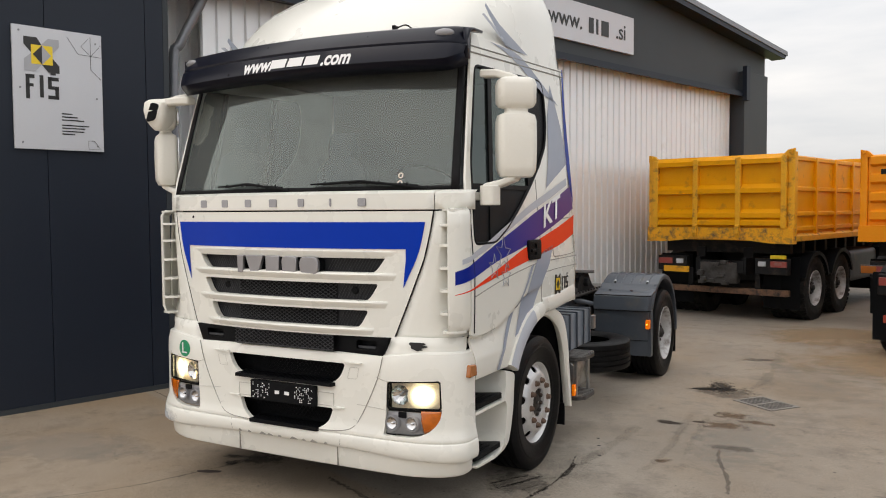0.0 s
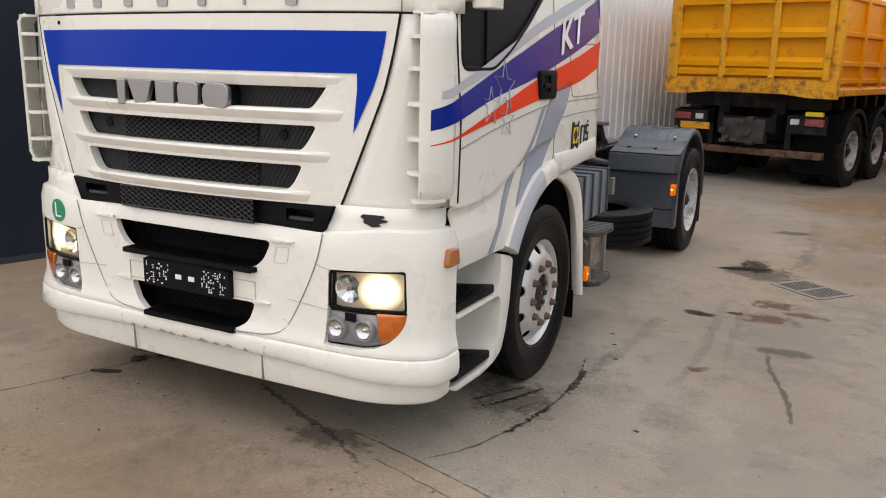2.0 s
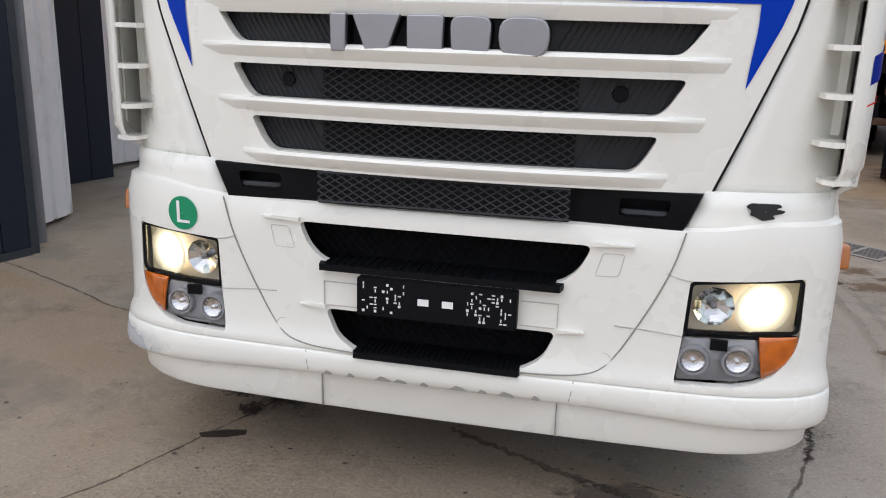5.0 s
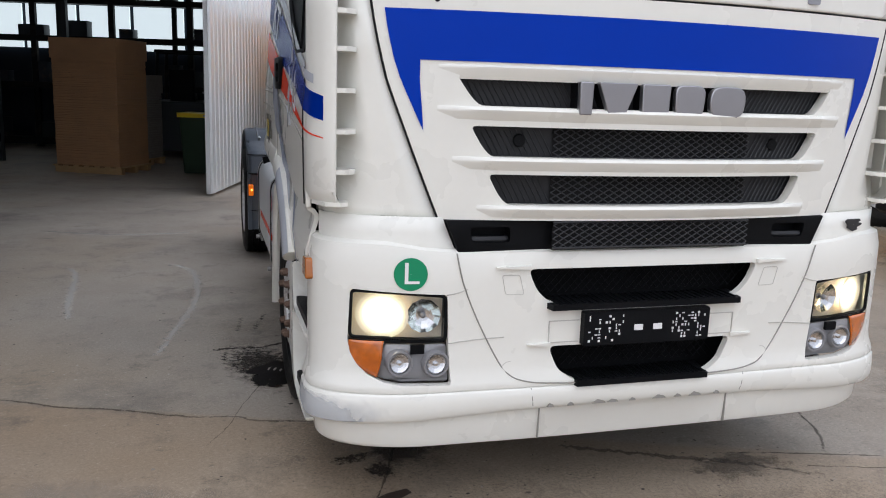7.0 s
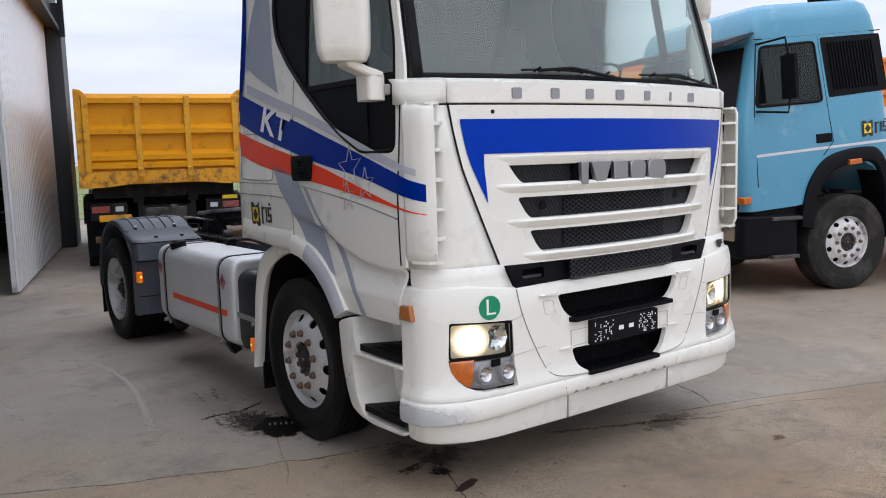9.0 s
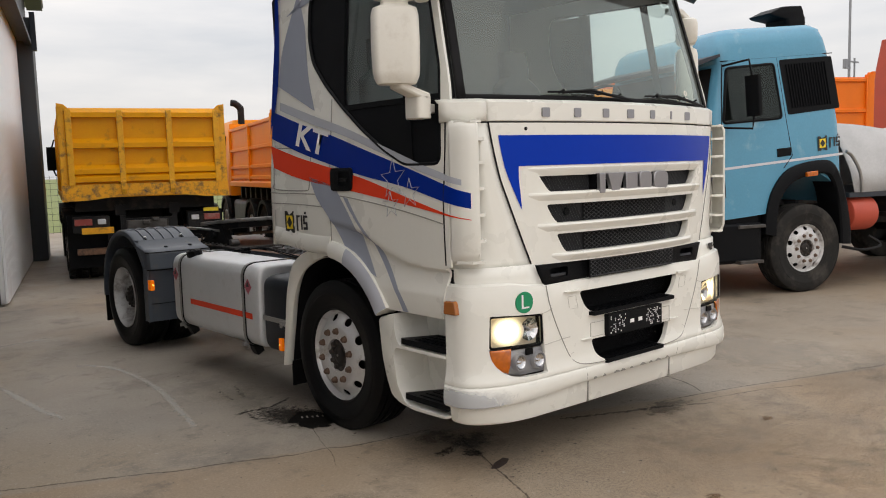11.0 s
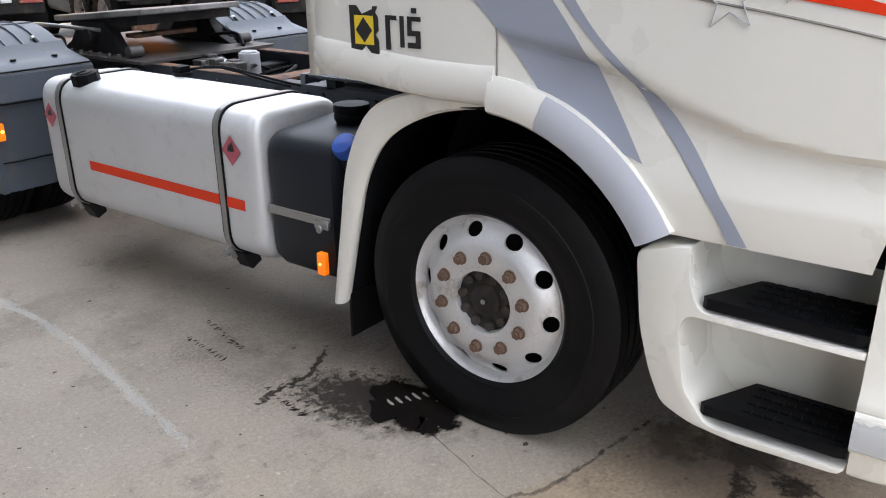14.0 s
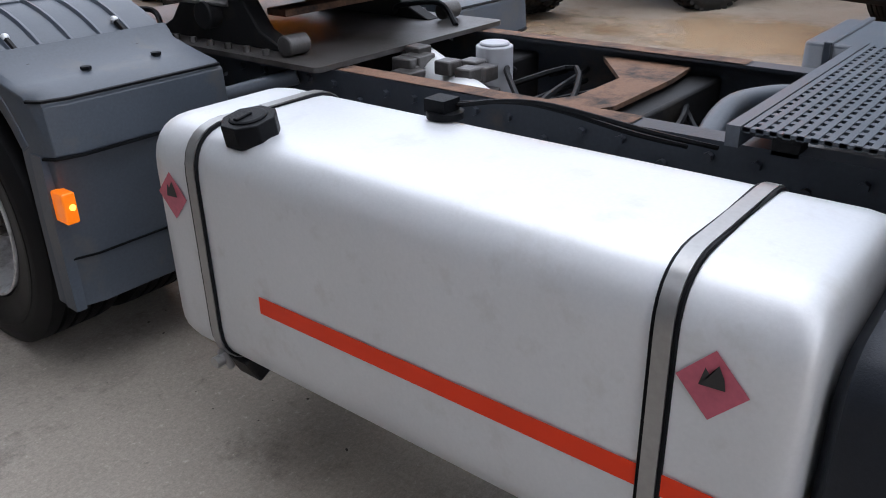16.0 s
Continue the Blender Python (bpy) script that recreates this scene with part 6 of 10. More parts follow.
def build_cab():
    """Sides, rear wall, roof, glass and inside of the cab."""
    win = [(0.30, 1.69), (0.60, 1.69), (0.80, 1.775), (1.02, 1.90), (1.25, 2.055), (1.45, 2.21), (1.60, 2.36), (1.655, 2.52), (1.66, 2.72), (1.62, 2.83), (1.55, 2.845), (0.50, 2.80), (0.335, 2.20)]
    win = rounded(win, 0.05, 3)
    front = lambda z: 0.268 + 0.20 * (1.14 - z) if z < 1.14 else 0.225 if z < 2.0 else 0.225 + 0.27 * (z - 2.0)
    for sg in (1, -1):
        bm = bmesh.new()
        zs = [0.858, 0.90, 0.95, 0.975] + [0.985 + 0.0125 * k for k in range(36)] + [1.45, 1.5, 1.6, 1.75, 1.9, 2.1, 2.3, 2.5, 2.7, 2.85, 2.95, 3.0]
        rows = []
        for z in zs:
            ys = [front(z) + (2.13 - front(z)) * k / 40 for k in range(41)]
            rows.append([(sg * (skin_x(y, z) - (0.008 if z < 0.86 else 0.0) - max(0, (y - 2.03) / 0.1) ** 2 * 0.045), y, z) for y in ys])
        grid(bm, rows)
        ob = part("cab_side", bm, WHITE, truck, "white cab side with stripes")
        thicken(ob, 0.016, 1.0 if sg < 0 else 1.0)
        cuts = []
        b = bmesh.new()
        prism(b, win, 'x', sg * 1.0, sg * 1.4)
        cuts.append(b)
        b = bmesh.new()
        prism(b, [(1.445 + 0.665 * math.cos(radians(a)), 0.50 + 0.665 * math.sin(radians(a))) for a in range(0, 360, 8)], 'x', sg * 0.9, sg * 1.5)
        cuts.append(b)
        b = bmesh.new()
        prism(b, [(1.40, 0.5), (2.4, 0.5), (2.4, 1.195), (1.40, 1.15)], 'x', sg * 0.9, sg * 1.5)
        cuts.append(b)
        carve(ob, cuts)
        # glass with its frame and bars
        bm = bmesh.new()
        vs = [bm.verts.new((sg * (skin_x(y, z) - 0.014), y, z)) for y, z in win]
        bm.faces.new(vs)
        bmesh.ops.triangulate(bm, faces=bm.faces)
        pane = part("side_window", bm, GLASS_D, truck, "dark tinted side window")
        bm = bmesh.new()
        tube(bm, [(sg * (skin_x(y, z) - 0.004), y, z) for y, z in win + win[:1]], 0.011, 6)
        part("window_rubber", bm, BLACKP, pane)
        bm = bmesh.new()
        P = lambda y, z: (sg * (skin_x(y, z) - 0.008), y, z)
        for a, c, w in (((0.56, 1.70), (0.72, 2.80), 0.028), ((1.26, 2.06), (1.29, 2.83), 0.034)):
            grid(bm, [[P(a[0] + (c[0] - a[0]) * k / 6 + d, a[1] + (c[1] - a[1]) * k / 6) for k in range(7)] for d in (-w, w)])
        thicken(part("window_bar", bm, BLACKP, pane, "black window divider", smooth=False), 0.012, 0)
        bm = bmesh.new()
        grid(bm, [[P(0.31 + 0.95 * k / 8, 2.06 - 0.0 * k) for k in range(9)], [P(0.31 + 0.95 * k / 8, 2.03 - 0.0 * k) for k in range(9)]])
        thicken(part("window_bar", bm, BLACKP, pane, smooth=False), 0.012, 0)
        poly = [(0.31, 1.70), (0.60, 1.70), (0.80, 1.785), (1.02, 1.91), (1.21, 2.035), (0.32, 2.035)]
        part("lower_black_panel", flat_poly(poly, lambda p: (sg * (skin_x(*p) - 0.010), p[0], p[1])), BLACKP, pane, "black infill below the glass", smooth=False)
        poly = [(1.22, 2.035), (1.45, 2.215), (1.595, 2.36), (1.648, 2.52), (1.65, 2.72), (1.61, 2.82), (1.22, 2.815)]
        part("rear_black_panel", flat_poly(poly, lambda p: (sg * (skin_x(*p) - 0.010), p[0], p[1])), BLACKP, pane, "black infill behind the glass", smooth=False)
        side = lambda pts, r=0.004, m=SEAM_L, name="door_joint", n=8: part(
            name, (lambda b_: (tube(b_, [(sg * (skin_x(q.x, q.y) + 0.0005), q.x, q.y) for q in smooth_path([(y, z, 0) for y, z in pts], n)], r, 6), b_)[1])(bmesh.new()), m, truck)
        side([(0.262, 1.155), (0.262, 1.38), (0.262, 1.7), (0.275, 2.02)], 0.0045, SEAM)
        side([(0.27, 1.375), (0.6, 1.435), (1.0, 1.49), (1.36, 1.52), (2.1, 1.53)], 0.0035)
        side([(1.357, 2.11), (1.36, 1.55), (1.36, 1.18)], 0.0035)
        side([(1.36, 1.44), (1.7, 1.455), (2.1, 1.46)], 0.003)
        side([(1.60, 1.56), (1.59, 1.74), (1.63, 1.80), (2.0, 1.83), (2.06, 1.79), (2.06, 1.60), (2.03, 1.555), (1.66, 1.545), (1.60, 1.56)], 0.0034)
        side([(0.30, 2.87), (0.9, 2.895), (1.5, 2.92), (2.12, 2.945)], 0.006)
        side([(0.30, 2.91), (0.9, 2.935), (1.5, 2.96), (2.12, 2.985)], 0.005, SEAM_L)
        # black wedge between door and bumper panel
        bm = bmesh.new()
        prism(bm, [(0.232, 1.135), (0.272, 1.135), (0.330, 0.865), (0.288, 0.865)], 'x', sg * 1.12, sg * 1.185)
        part("hinge_gap", bm, SEAM, truck, smooth=False)
        # handle
        bm = bmesh.new()
        prism(bm, rounded([(1.10, 1.545), (1.325, 1.545), (1.325, 1.685), (1.10, 1.685)], 0.03), 'x', sg * 1.232, sg * 1.256)
        hd = part("door_handle", bm, BLACKP, truck, "black door handle", bevel=0.004)
        cb = bmesh.new()
        prism(cb, rounded([(1.125, 1.575), (1.235, 1.575), (1.235, 1.66), (1.125, 1.66)], 0.02), 'x', sg * 1.246, sg * 1.30)
        carve(hd, [cb])
        bm = bmesh.new()
        box(bm, sg * 1.250, sg * 1.262, 1.14, 1.22, 1.60, 1.622)
        part("grip", bm, BLACKP, hd, bevel=0.004)
        # stripes
        part("navy_stripe", strip_on_side(sg, [(2.10, 2.085), (1.75, 1.985), (1.36, 1.89), (1.0, 1.79), (0.6, 1.68), (0.27, 1.585), (0.10, 1.535)],
                                          [(2.10, 1.90), (1.75, 1.80), (1.36, 1.71), (1.0, 1.635), (0.6, 1.57), (0.27, 1.495), (0.10, 1.455)], 6), NAVY_D if sg < 0 else NAVY_P, truck, "navy vinyl stripe" if sg < 0 else "navy vinyl stripe turning purple")
        part("navy_edge", strip_on_side(sg, [(2.09, 3.0), (2.04, 2.6), (2.03, 2.3), (2.07, 2.06), (2.1, 2.0)], [(2.12, 3.0), (2.10, 2.6), (2.11, 2.3), (2.12, 2.02), (2.12, 1.92)], 6), NAVY_D, truck)
        part("red_stripe", strip_on_side(sg, [(2.11, 1.85), (1.75, 1.765), (1.36, 1.69), (1.0, 1.62), (0.6, 1.52), (0.27, 1.437), (0.10, 1.40)],
                                         [(2.06, 1.70), (1.75, 1.63), (1.36, 1.575), (1.0, 1.53), (0.6, 1.475), (0.27, 1.424), (0.10, 1.396)], 6), RED_D, truck, "red vinyl stripe")
        part("grey_stripe", strip_on_side(sg, [(2.0, 2.14), (1.6, 2.03), (1.2, 1.925), (0.8, 1.80), (0.45, 1.69), (0.14, 1.605)],
                                          [(2.0, 2.085), (1.6, 1.975), (1.2, 1.875), (0.8, 1.755), (0.45, 1.648), (0.14, 1.575)], 6), GREY_L, truck, "pale grey vinyl stripe")
        part("grey_field", strip_on_side(sg, [(1.80, 2.84), (1.98, 2.5), (2.03, 2.25)], [(1.70, 2.60), (1.64, 2.28), (1.55, 2.05)], 8), GREY_D, truck)
        part("grey_sweep", strip_on_side(sg, [(1.60, 1.635), (1.50, 1.50), (1.37, 1.38), (1.26, 1.25), (1.19, 1.14)], [(1.31, 1.575), (1.235, 1.51), (1.10, 1.345), (0.99, 1.18), (0.905, 1.04)], 8), GREY_D, truck, "blue-grey vinyl sweep")
        part("grey_sweep", strip_on_side(sg, [(1.20, 1.51), (1.10, 1.39), (0.90, 1.19), (0.73, 0.98), (0.66, 0.865)], [(1.15, 1.50), (1.04, 1.36), (0.83, 1.17), (0.69, 0.985), (0.61, 0.865)], 8), GREY_D, truck)
        part("roof_sweep", strip_on_side(sg, [(0.75, 2.99), (1.1, 2.94), (1.66, 2.75)], [(0.95, 2.99), (1.3, 2.96), (1.95, 2.70)], 8), GREY_D, truck)
        roof_x = lambda z: float(np.interp(z, [2.985, 3.06, 3.18, 3.30, 3.42], [1.118, 1.112, 1.10, 1.085, 1.06])) + 0.007
        for up, lo, m in (([(0.736, 3.240), (0.82, 3.19), (0.93, 3.135), (1.19, 3.058), (1.39, 3.0)], [(0.722, 3.215), (0.77, 3.167), (0.86, 3.10), (0.962, 3.03), (1.01, 3.0)], GREY_D),
                          ([(0.695, 3.163), (0.82, 3.115), (0.945, 3.063), (1.09, 3.0)], [(0.66, 3.15), (0.78, 3.105), (0.90, 3.053), (1.02, 3.0)], GREY_L)):
            bm = bmesh.new()
            edges = []
            for line in (up, lo):
                us = [(k / (len(line) - 1)) for k in range(len(line))]
                edges.append([(float(np.interp(f, us, [q[0] for q in line])), float(np.interp(f, us, [q[1] for q in line]))) for f in np.linspace(0, 1, 15)])
            grid(bm, [[(sg * (roof_x(a[1] + (b[1] - a[1]) * f) + 0.001), a[0] + (b[0] - a[0]) * f, a[1] + (b[1] - a[1]) * f) for a, b in zip(*edges)] for f in (0, 0.5, 1)])
            part("roof_stripe", bm, m, truck, "grey vinyl stripe on the roof")
        # outlined stars
        for yc, zc, r in ((0.70, 1.615, 0.115), (0.545, 1.535, 0.085), (0.715, 1.468, 0.078)):
            bm = bmesh.new()
            pts = []
            for k in range(11):
                rr = r if k % 2 == 0 else r * 0.40
                a = math.pi / 2 + k * math.pi / 5 + 0.1
                y, z = yc - rr * math.cos(a), zc + rr * math.sin(a)
                pts.append((sg * (skin_x(y, z) + 0.006), y, z))
            tube(bm, pts, 0.0024, 4)
            part("star_outline", bm, LINE_D, truck, "thin silver star outline", smooth=False)
        # two letters
        me = words("KT", 0.25, 0.0, 0.20, 1.18, 0.006)
        for v in me.vertices:
            u, w = v.co.x, v.co.y
            y = 1.60 + (-u if sg < 0 else u)
            z = 1.872 + w * 0.88 + (y - 1.60) * 0.24
            v.co = (sg * (skin_x(y, z) + 0.009), y, z)
        link("side_letters", me, WHITE_D, truck, "white letters on the stripe", smooth=False)
        dealer_mark(truck, lambda u, w: (sg * (side_x(1.33 + w) + 0.004), 1.765 + (-u if sg < 0 else u), 1.335 + w), 0.295)
        # wheel arch flare
        flare = ((0.622, 1.12), (0.622, 1.235), (0.634, 1.254), (0.668, 1.262), (0.715, 1.256), (0.738, 1.243), (0.742, 1.21), (0.69, 1.12))
        bm = bmesh.new()
        loft(bm, [[(sg * x, 1.445 + r * math.cos(radians(a)), 0.50 + r * math.sin(radians(a))) for r, x in flare] for a in range(150, 94, -5)])
        part("wheel_arch", bm, WHITE, truck, "white wheel arch flare")
        bm = bmesh.new()
        grid(bm, [[(sg * (x + 0.003), 1.445 + r * math.cos(radians(a)), 0.50 + r * math.sin(radians(a))) for a in range(110, 151, 4)] for r, x in flare[2:6]])
        part("arch_vinyl", bm, GREY_L, truck, "pale blue-grey vinyl on the arch")
        # liner
        bm = bmesh.new()
        grid(bm, [[(sg * x, 1.445 + 0.63 * math.cos(radians(a)), 0.50 + 0.63 * math.sin(radians(a))) for a in range(84, 190, 6)] for x in (0.62, 1.21)])
        thicken(part("arch_liner", bm, BLACKP, truck), 0.015, 0)
        bm = bmesh.new()
        prism(bm, [(0.84, 0.34), (2.12, 0.34), (2.12, 1.0), (1.95, 1.16), (1.62, 1.17), (1.2, 1.12), (0.92, 0.86)], 'x', sg * 0.575, sg * 0.60)
        part("wheel_house_wall", bm, BLACKP, truck, smooth=False)
        # rear mudguard half: white rim, dark inside
        inner = smooth_path([(1.42, 1.125, 0), (1.62, 1.085, 0), (1.81, 0.985, 0), (1.915, 0.83, 0), (1.985, 0.60, 0), (2.06, 0.315, 0)], 5)
        outer = smooth_path([(1.40, 1.175, 0), (1.70, 1.15, 0), (1.90, 1.065, 0), (2.005, 0.88, 0), (2.055, 0.62, 0), (2.105, 0.31, 0)], 5)
        bm = bmesh.new()
        rings = []
        for p, q in zip(inner, outer):
            mixed_at = lambda f: (p.x + (q.x - p.x) * f, p.y + (q.y - p.y) * f)
            rings.append([(sg * x, *mixed_at(f)) for x, f in ((1.150, 0.25), (1.180, 0.02), (1.196, 0.0), (1.209, 0.12), (1.216, 0.5), (1.209, 0.9), (1.190, 1.0), (1.150, 0.8))])
        loft(bm, rings)
        part("rear_mudguard", bm, WHITE_OLD, truck, "white mudguard behind the front wheel")
        bm = bmesh.new()
        grid(bm, [[(sg * x, (p.x + q.x) / 2, (p.y + q.y) / 2) for p, q in zip(inner, outer)] for x in (0.66, 1.155)])
        thicken(part("mudguard_liner", bm, BLACKP, truck), 0.01, 0)
        bm = bmesh.new()
        box(bm, sg * 0.92, sg * 1.16, 2.06, 2.072, 0.16, 0.34)
        part("mud_flap", bm, RUBBER, truck, smooth=False)
        # side skirt behind the door, bottom lip
        bm = bmesh.new()
        prof = ((1.15, 1.135), (1.225, 1.137), (1.243, 1.146), (1.252, 1.164), (1.2545, 1.185), (1.2545, 1.205), (1.2520, 1.225), (1.2475, 1.243), (1.2430, 1.257), (1.234, 1.266), (1.18, 1.266))
        loft(bm, [[(sg * (x - (d if x > 1.19 else 0.0)), y, z + k) for x, z in prof]
                  for y, k, d in ((1.368, 0.0, 0.0), (1.6, 0.004, 0.0), (1.72, 0.012, 0.0), (1.85, 0.025, 0.0), (1.95, 0.036, 0.0), (2.03, 0.043, 0.0), (2.06, 0.046, 0.005), (2.09, 0.050, 0.017), (2.11, 0.052, 0.030), (2.13, 0.054, 0.047))])
        part("skirt_lip", bm, WHITE, truck)
        build_steps(sg)
        build_mirror(sg)
        # rubber air seal at the cab's rear corner
        bm = bmesh.new()
        prism(bm, [(2.13, 1.60), (2.22, 1.66), (2.24, 2.86), (2.13, 2.90)], 'x', sg * 1.05, sg * 1.09)
        part("side_air_seal", bm, BLACKP, truck, "black rear side flap", bevel=0.008)
        # marker at the arch foot
        bm = bmesh.new()
        prism(bm, rounded([(0.19, 0.895), (0.295, 0.895), (0.285, 0.965), (0.205, 0.97)], 0.014), 'x', sg * 1.19, sg * 1.245)
        part("side_repeater", bm, AMBER_DIM, truck, "amber side repeater", bevel=0.006)
    # rear wall and floor
    bm = bmesh.new()
    rows = [[(x * side_x(z) / 1.0, 2.13 + 0.0 * z, z) for x in (-0.99, -0.5, 0, 0.5, 0.99)] for z in (1.17, 1.6, 2.2, 2.8, 3.0)]
    grid(bm, rows)
    thicken(part("cab_rear_wall", bm, WHITE, truck), 0.04, -1)
    bm = bmesh.new()
    box(bm, -1.16, 1.16, 0.28, 2.1, 1.18, 1.22)
    part("cab_floor", bm, BLACKP, truck, smooth=False)
    bm = bmesh.new()
    box(bm, -0.72, 0.72, 0.16, 0.20, 0.45, 1.9)
    part("front_bulkhead", bm, BLACKP, truck, smooth=False)
    # roof fairing
    bm = bmesh.new()
    rings = []
    for z, hx, yf, yr in ((2.985, 1.118, 0.395, 2.13), (3.06, 1.112, 0.44, 2.13), (3.18, 1.10, 0.53, 2.13), (3.30, 1.085, 0.65, 2.13), (3.42, 1.06, 0.80, 2.13), (3.54, 1.01, 1.0, 2.12),
                          (3.64, 0.94, 1.22, 2.10), (3.72, 0.82, 1.45, 2.06), (3.765, 0.62, 1.65, 2.0)):
        poly = [(-hx, yr), (-hx, yf + 0.55), (-hx * 0.86, yf + 0.17), (-hx * 0.5, yf + 0.02), (0, yf - 0.03), (hx * 0.5, yf + 0.02), (hx * 0.86, yf + 0.17), (hx, yf + 0.55), (hx, yr)]
        rings.append([(p[0], p[1], z) for p in rounded(poly, 0.16, 4)])
    loft(bm, rings)
    part("roof_fairing", bm, WHITE, truck, "white high roof")
    bm = bmesh.new()
    box(bm, 0.62, 0.64, 0.36, 0.40, 3.02, 3.075)
    box(bm, 0.60, 0.66, 0.35, 0.41, 3.015, 3.035)
    tube(bm, smooth_path([(0.65, 0.38, 3.06), (0.70, 0.40, 3.075), (0.75, 0.42, 3.04)], 4), 0.005, 5)
    part("roof_nozzle", bm, BLACKP, truck, "small black nozzle with a cable")
    # inside
    bm = bmesh.new()
    loft(bm, [[(x, 0.16 + 0.13 * x * x, 2.02), (x, 0.55, 2.06), (x, 0.80, 1.98), (x, 0.82, 1.5), (x, 0.3, 1.5)] for x in np.linspace(-1.12, 1.12, 15)])
    part("dashboard", bm, DASH, truck, "dark grey dashboard")
    for s in (1, -1):
        bm = bmesh.new()
        loft(bm, [rbox_ring(s * 0.62 - 0.25, s * 0.62 + 0.25, 0.95, 1.45, z, 0.08) for z in (1.55, 1.68, 1.72)])
        loft(bm, [rbox_ring(s * 0.62 - h, s * 0.62 + h, 1.38 + d, 1.50 + d, z, 0.05) for z, h, d in ((1.66, 0.24, 0.0), (2.0, 0.25, 0.06), (2.26, 0.22, 0.10), (2.34, 0.12, 0.12), (2.40, 0.13, 0.12), (2.54, 0.12, 0.14))])
        part("cab_seat", bm, SEATM, truck, "grey cloth seat")
    bm = bmesh.new()
    lathe(bm, [(0.225, 0.0), (0.235, 0.012), (0.225, 0.024), (0.213, 0.012), (0.225, 0.0)], 28, 'z')
    box(bm, -0.22, 0.22, -0.02, 0.02, 0.0, 0.02)
    bm.transform(Matrix.Translation((0.62, 0.80, 2.06)) @ Matrix.Rotation(radians(-35), 4, 'X'))
    part("steering_wheel", bm, BLACKP, truck)
    bm = bmesh.new()
    box(bm, -1.05, 1.05, 2.02, 2.06, 1.5, 2.95)
    box(bm, -1.06, 1.06, 0.5, 2.06, 2.93, 2.96)
    part("cab_lining", bm, LINING, truck, "pale grey cab lining", smooth=False)

def dealer_mark(parent, place, width):
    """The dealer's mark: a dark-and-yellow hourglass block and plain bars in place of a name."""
    k = width / 0.30
    def poly(pts, m, name, lab="", off=0.0):
        bm = bmesh.new()
        bm.faces.new([bm.verts.new(Vector(place(u * k, w * k))) for u, w in pts])
        bmesh.ops.triangulate(bm, faces=bm.faces)
        ob = part(name, bm, m, parent, lab, smooth=False)
        thicken(ob, 0.002 + off, 0)
    poly([(-0.15, -0.075), (-0.115, -0.075), (-0.03, 0.0), (-0.03, 0.04), (-0.05, 0.075), (-0.03, 0.075), (-0.15, 0.03)], DARK_D, "mark_shape")
    poly([(-0.15, 0.075), (-0.12, 0.075), (-0.03, -0.03), (-0.03, -0.075), (-0.06, -0.075), (-0.15, 0.02)], DARK_D, "mark_shape", off=0.0006)
    poly([(-0.130, -0.045), (-0.05, -0.045), (-0.05, 0.045), (-0.130, 0.045)], YELL_D, "mark_square", "yellow square", off=0.0015)
    poly([(-0.125, 0.0), (-0.09, -0.04), (-0.055, 0.0), (-0.09, 0.04)], DARK_D, "mark_diamond", off=0.0026)
    for a, b, c, d in ((0.0, 0.018, -0.055, 0.05), (0.0, 0.045, 0.036, 0.05), (0.058, 0.074, -0.045, 0.05), (0.088, 0.138, -0.045, -0.028), (0.12, 0.138, -0.045, 0.0),
                       (0.088, 0.138, -0.008, 0.008), (0.088, 0.105, 0.0, 0.05), (0.088, 0.14, 0.036, 0.05), (0.105, 0.125, 0.06, 0.075)):
        poly([(a, c), (b, c), (b, d), (a, d)], DARK_D, "mark_bar")


def build_steps(sg):
    """White step box below the door with two black treads."""
    bm = bmesh.new()
    poly = [(0.302, 0.840), (0.775, 0.838), (0.905, 0.80), (0.895, 0.70), (0.880, 0.575), (0.845, 0.45), (0.80, 0.352), (0.71, 0.315), (0.58, 0.30), (0.302, 0.308)]
    prism(bm, rounded(poly, 0.03, 3), 'x', sg * 0.95, sg * 1.232)
    ob = part("step_box", bm, WHITE, truck, "white step box with two treads", bevel=0.012)
    cuts = []
    for a in ([(0.20, 0.33), (0.66, 0.325), (0.735, 0.42), (0.765, 0.60), (0.745, 0.645), (0.20, 0.645)], [(0.20, 0.662), (0.715, 0.66), (0.748, 0.74), (0.752, 0.90), (0.20, 0.90)]):
        b = bmesh.new()
        prism(b, rounded(a, 0.03, 3), 'x', sg * 0.985, sg * 1.4)
        cuts.append(b)
    bake(ob)
    carve(ob, cuts)
    for z, y1 in ((0.703, 0.71), (0.386, 0.685)):
        bm = bmesh.new()
        loft(bm, [[(sg * 1.02, 0.305, zz), (sg * 1.215, 0.305, zz), (sg * 1.222, 0.33, zz), (sg * 1.222, y1 - 0.012, zz), (sg * 1.210, y1, zz), (sg * 1.02, y1 - 0.095, zz)] for zz in (z - 0.032, z)])
        tread = part("tread", bm, BLACKP, truck, "black studded step tread", smooth=False)
        bm = bmesh.new()
        for i in range(9):
            for j in range(4):
                y, x = 0.33 + i * (y1 - 0.45) / 8, 1.04 + j * 0.048
                box(bm, sg * (x - 0.012), sg * (x + 0.012), y - 0.012, y + 0.012, z, z + 0.005)
        stuff(part("tread_studs", bm, BLACKP, tread, smooth=False))


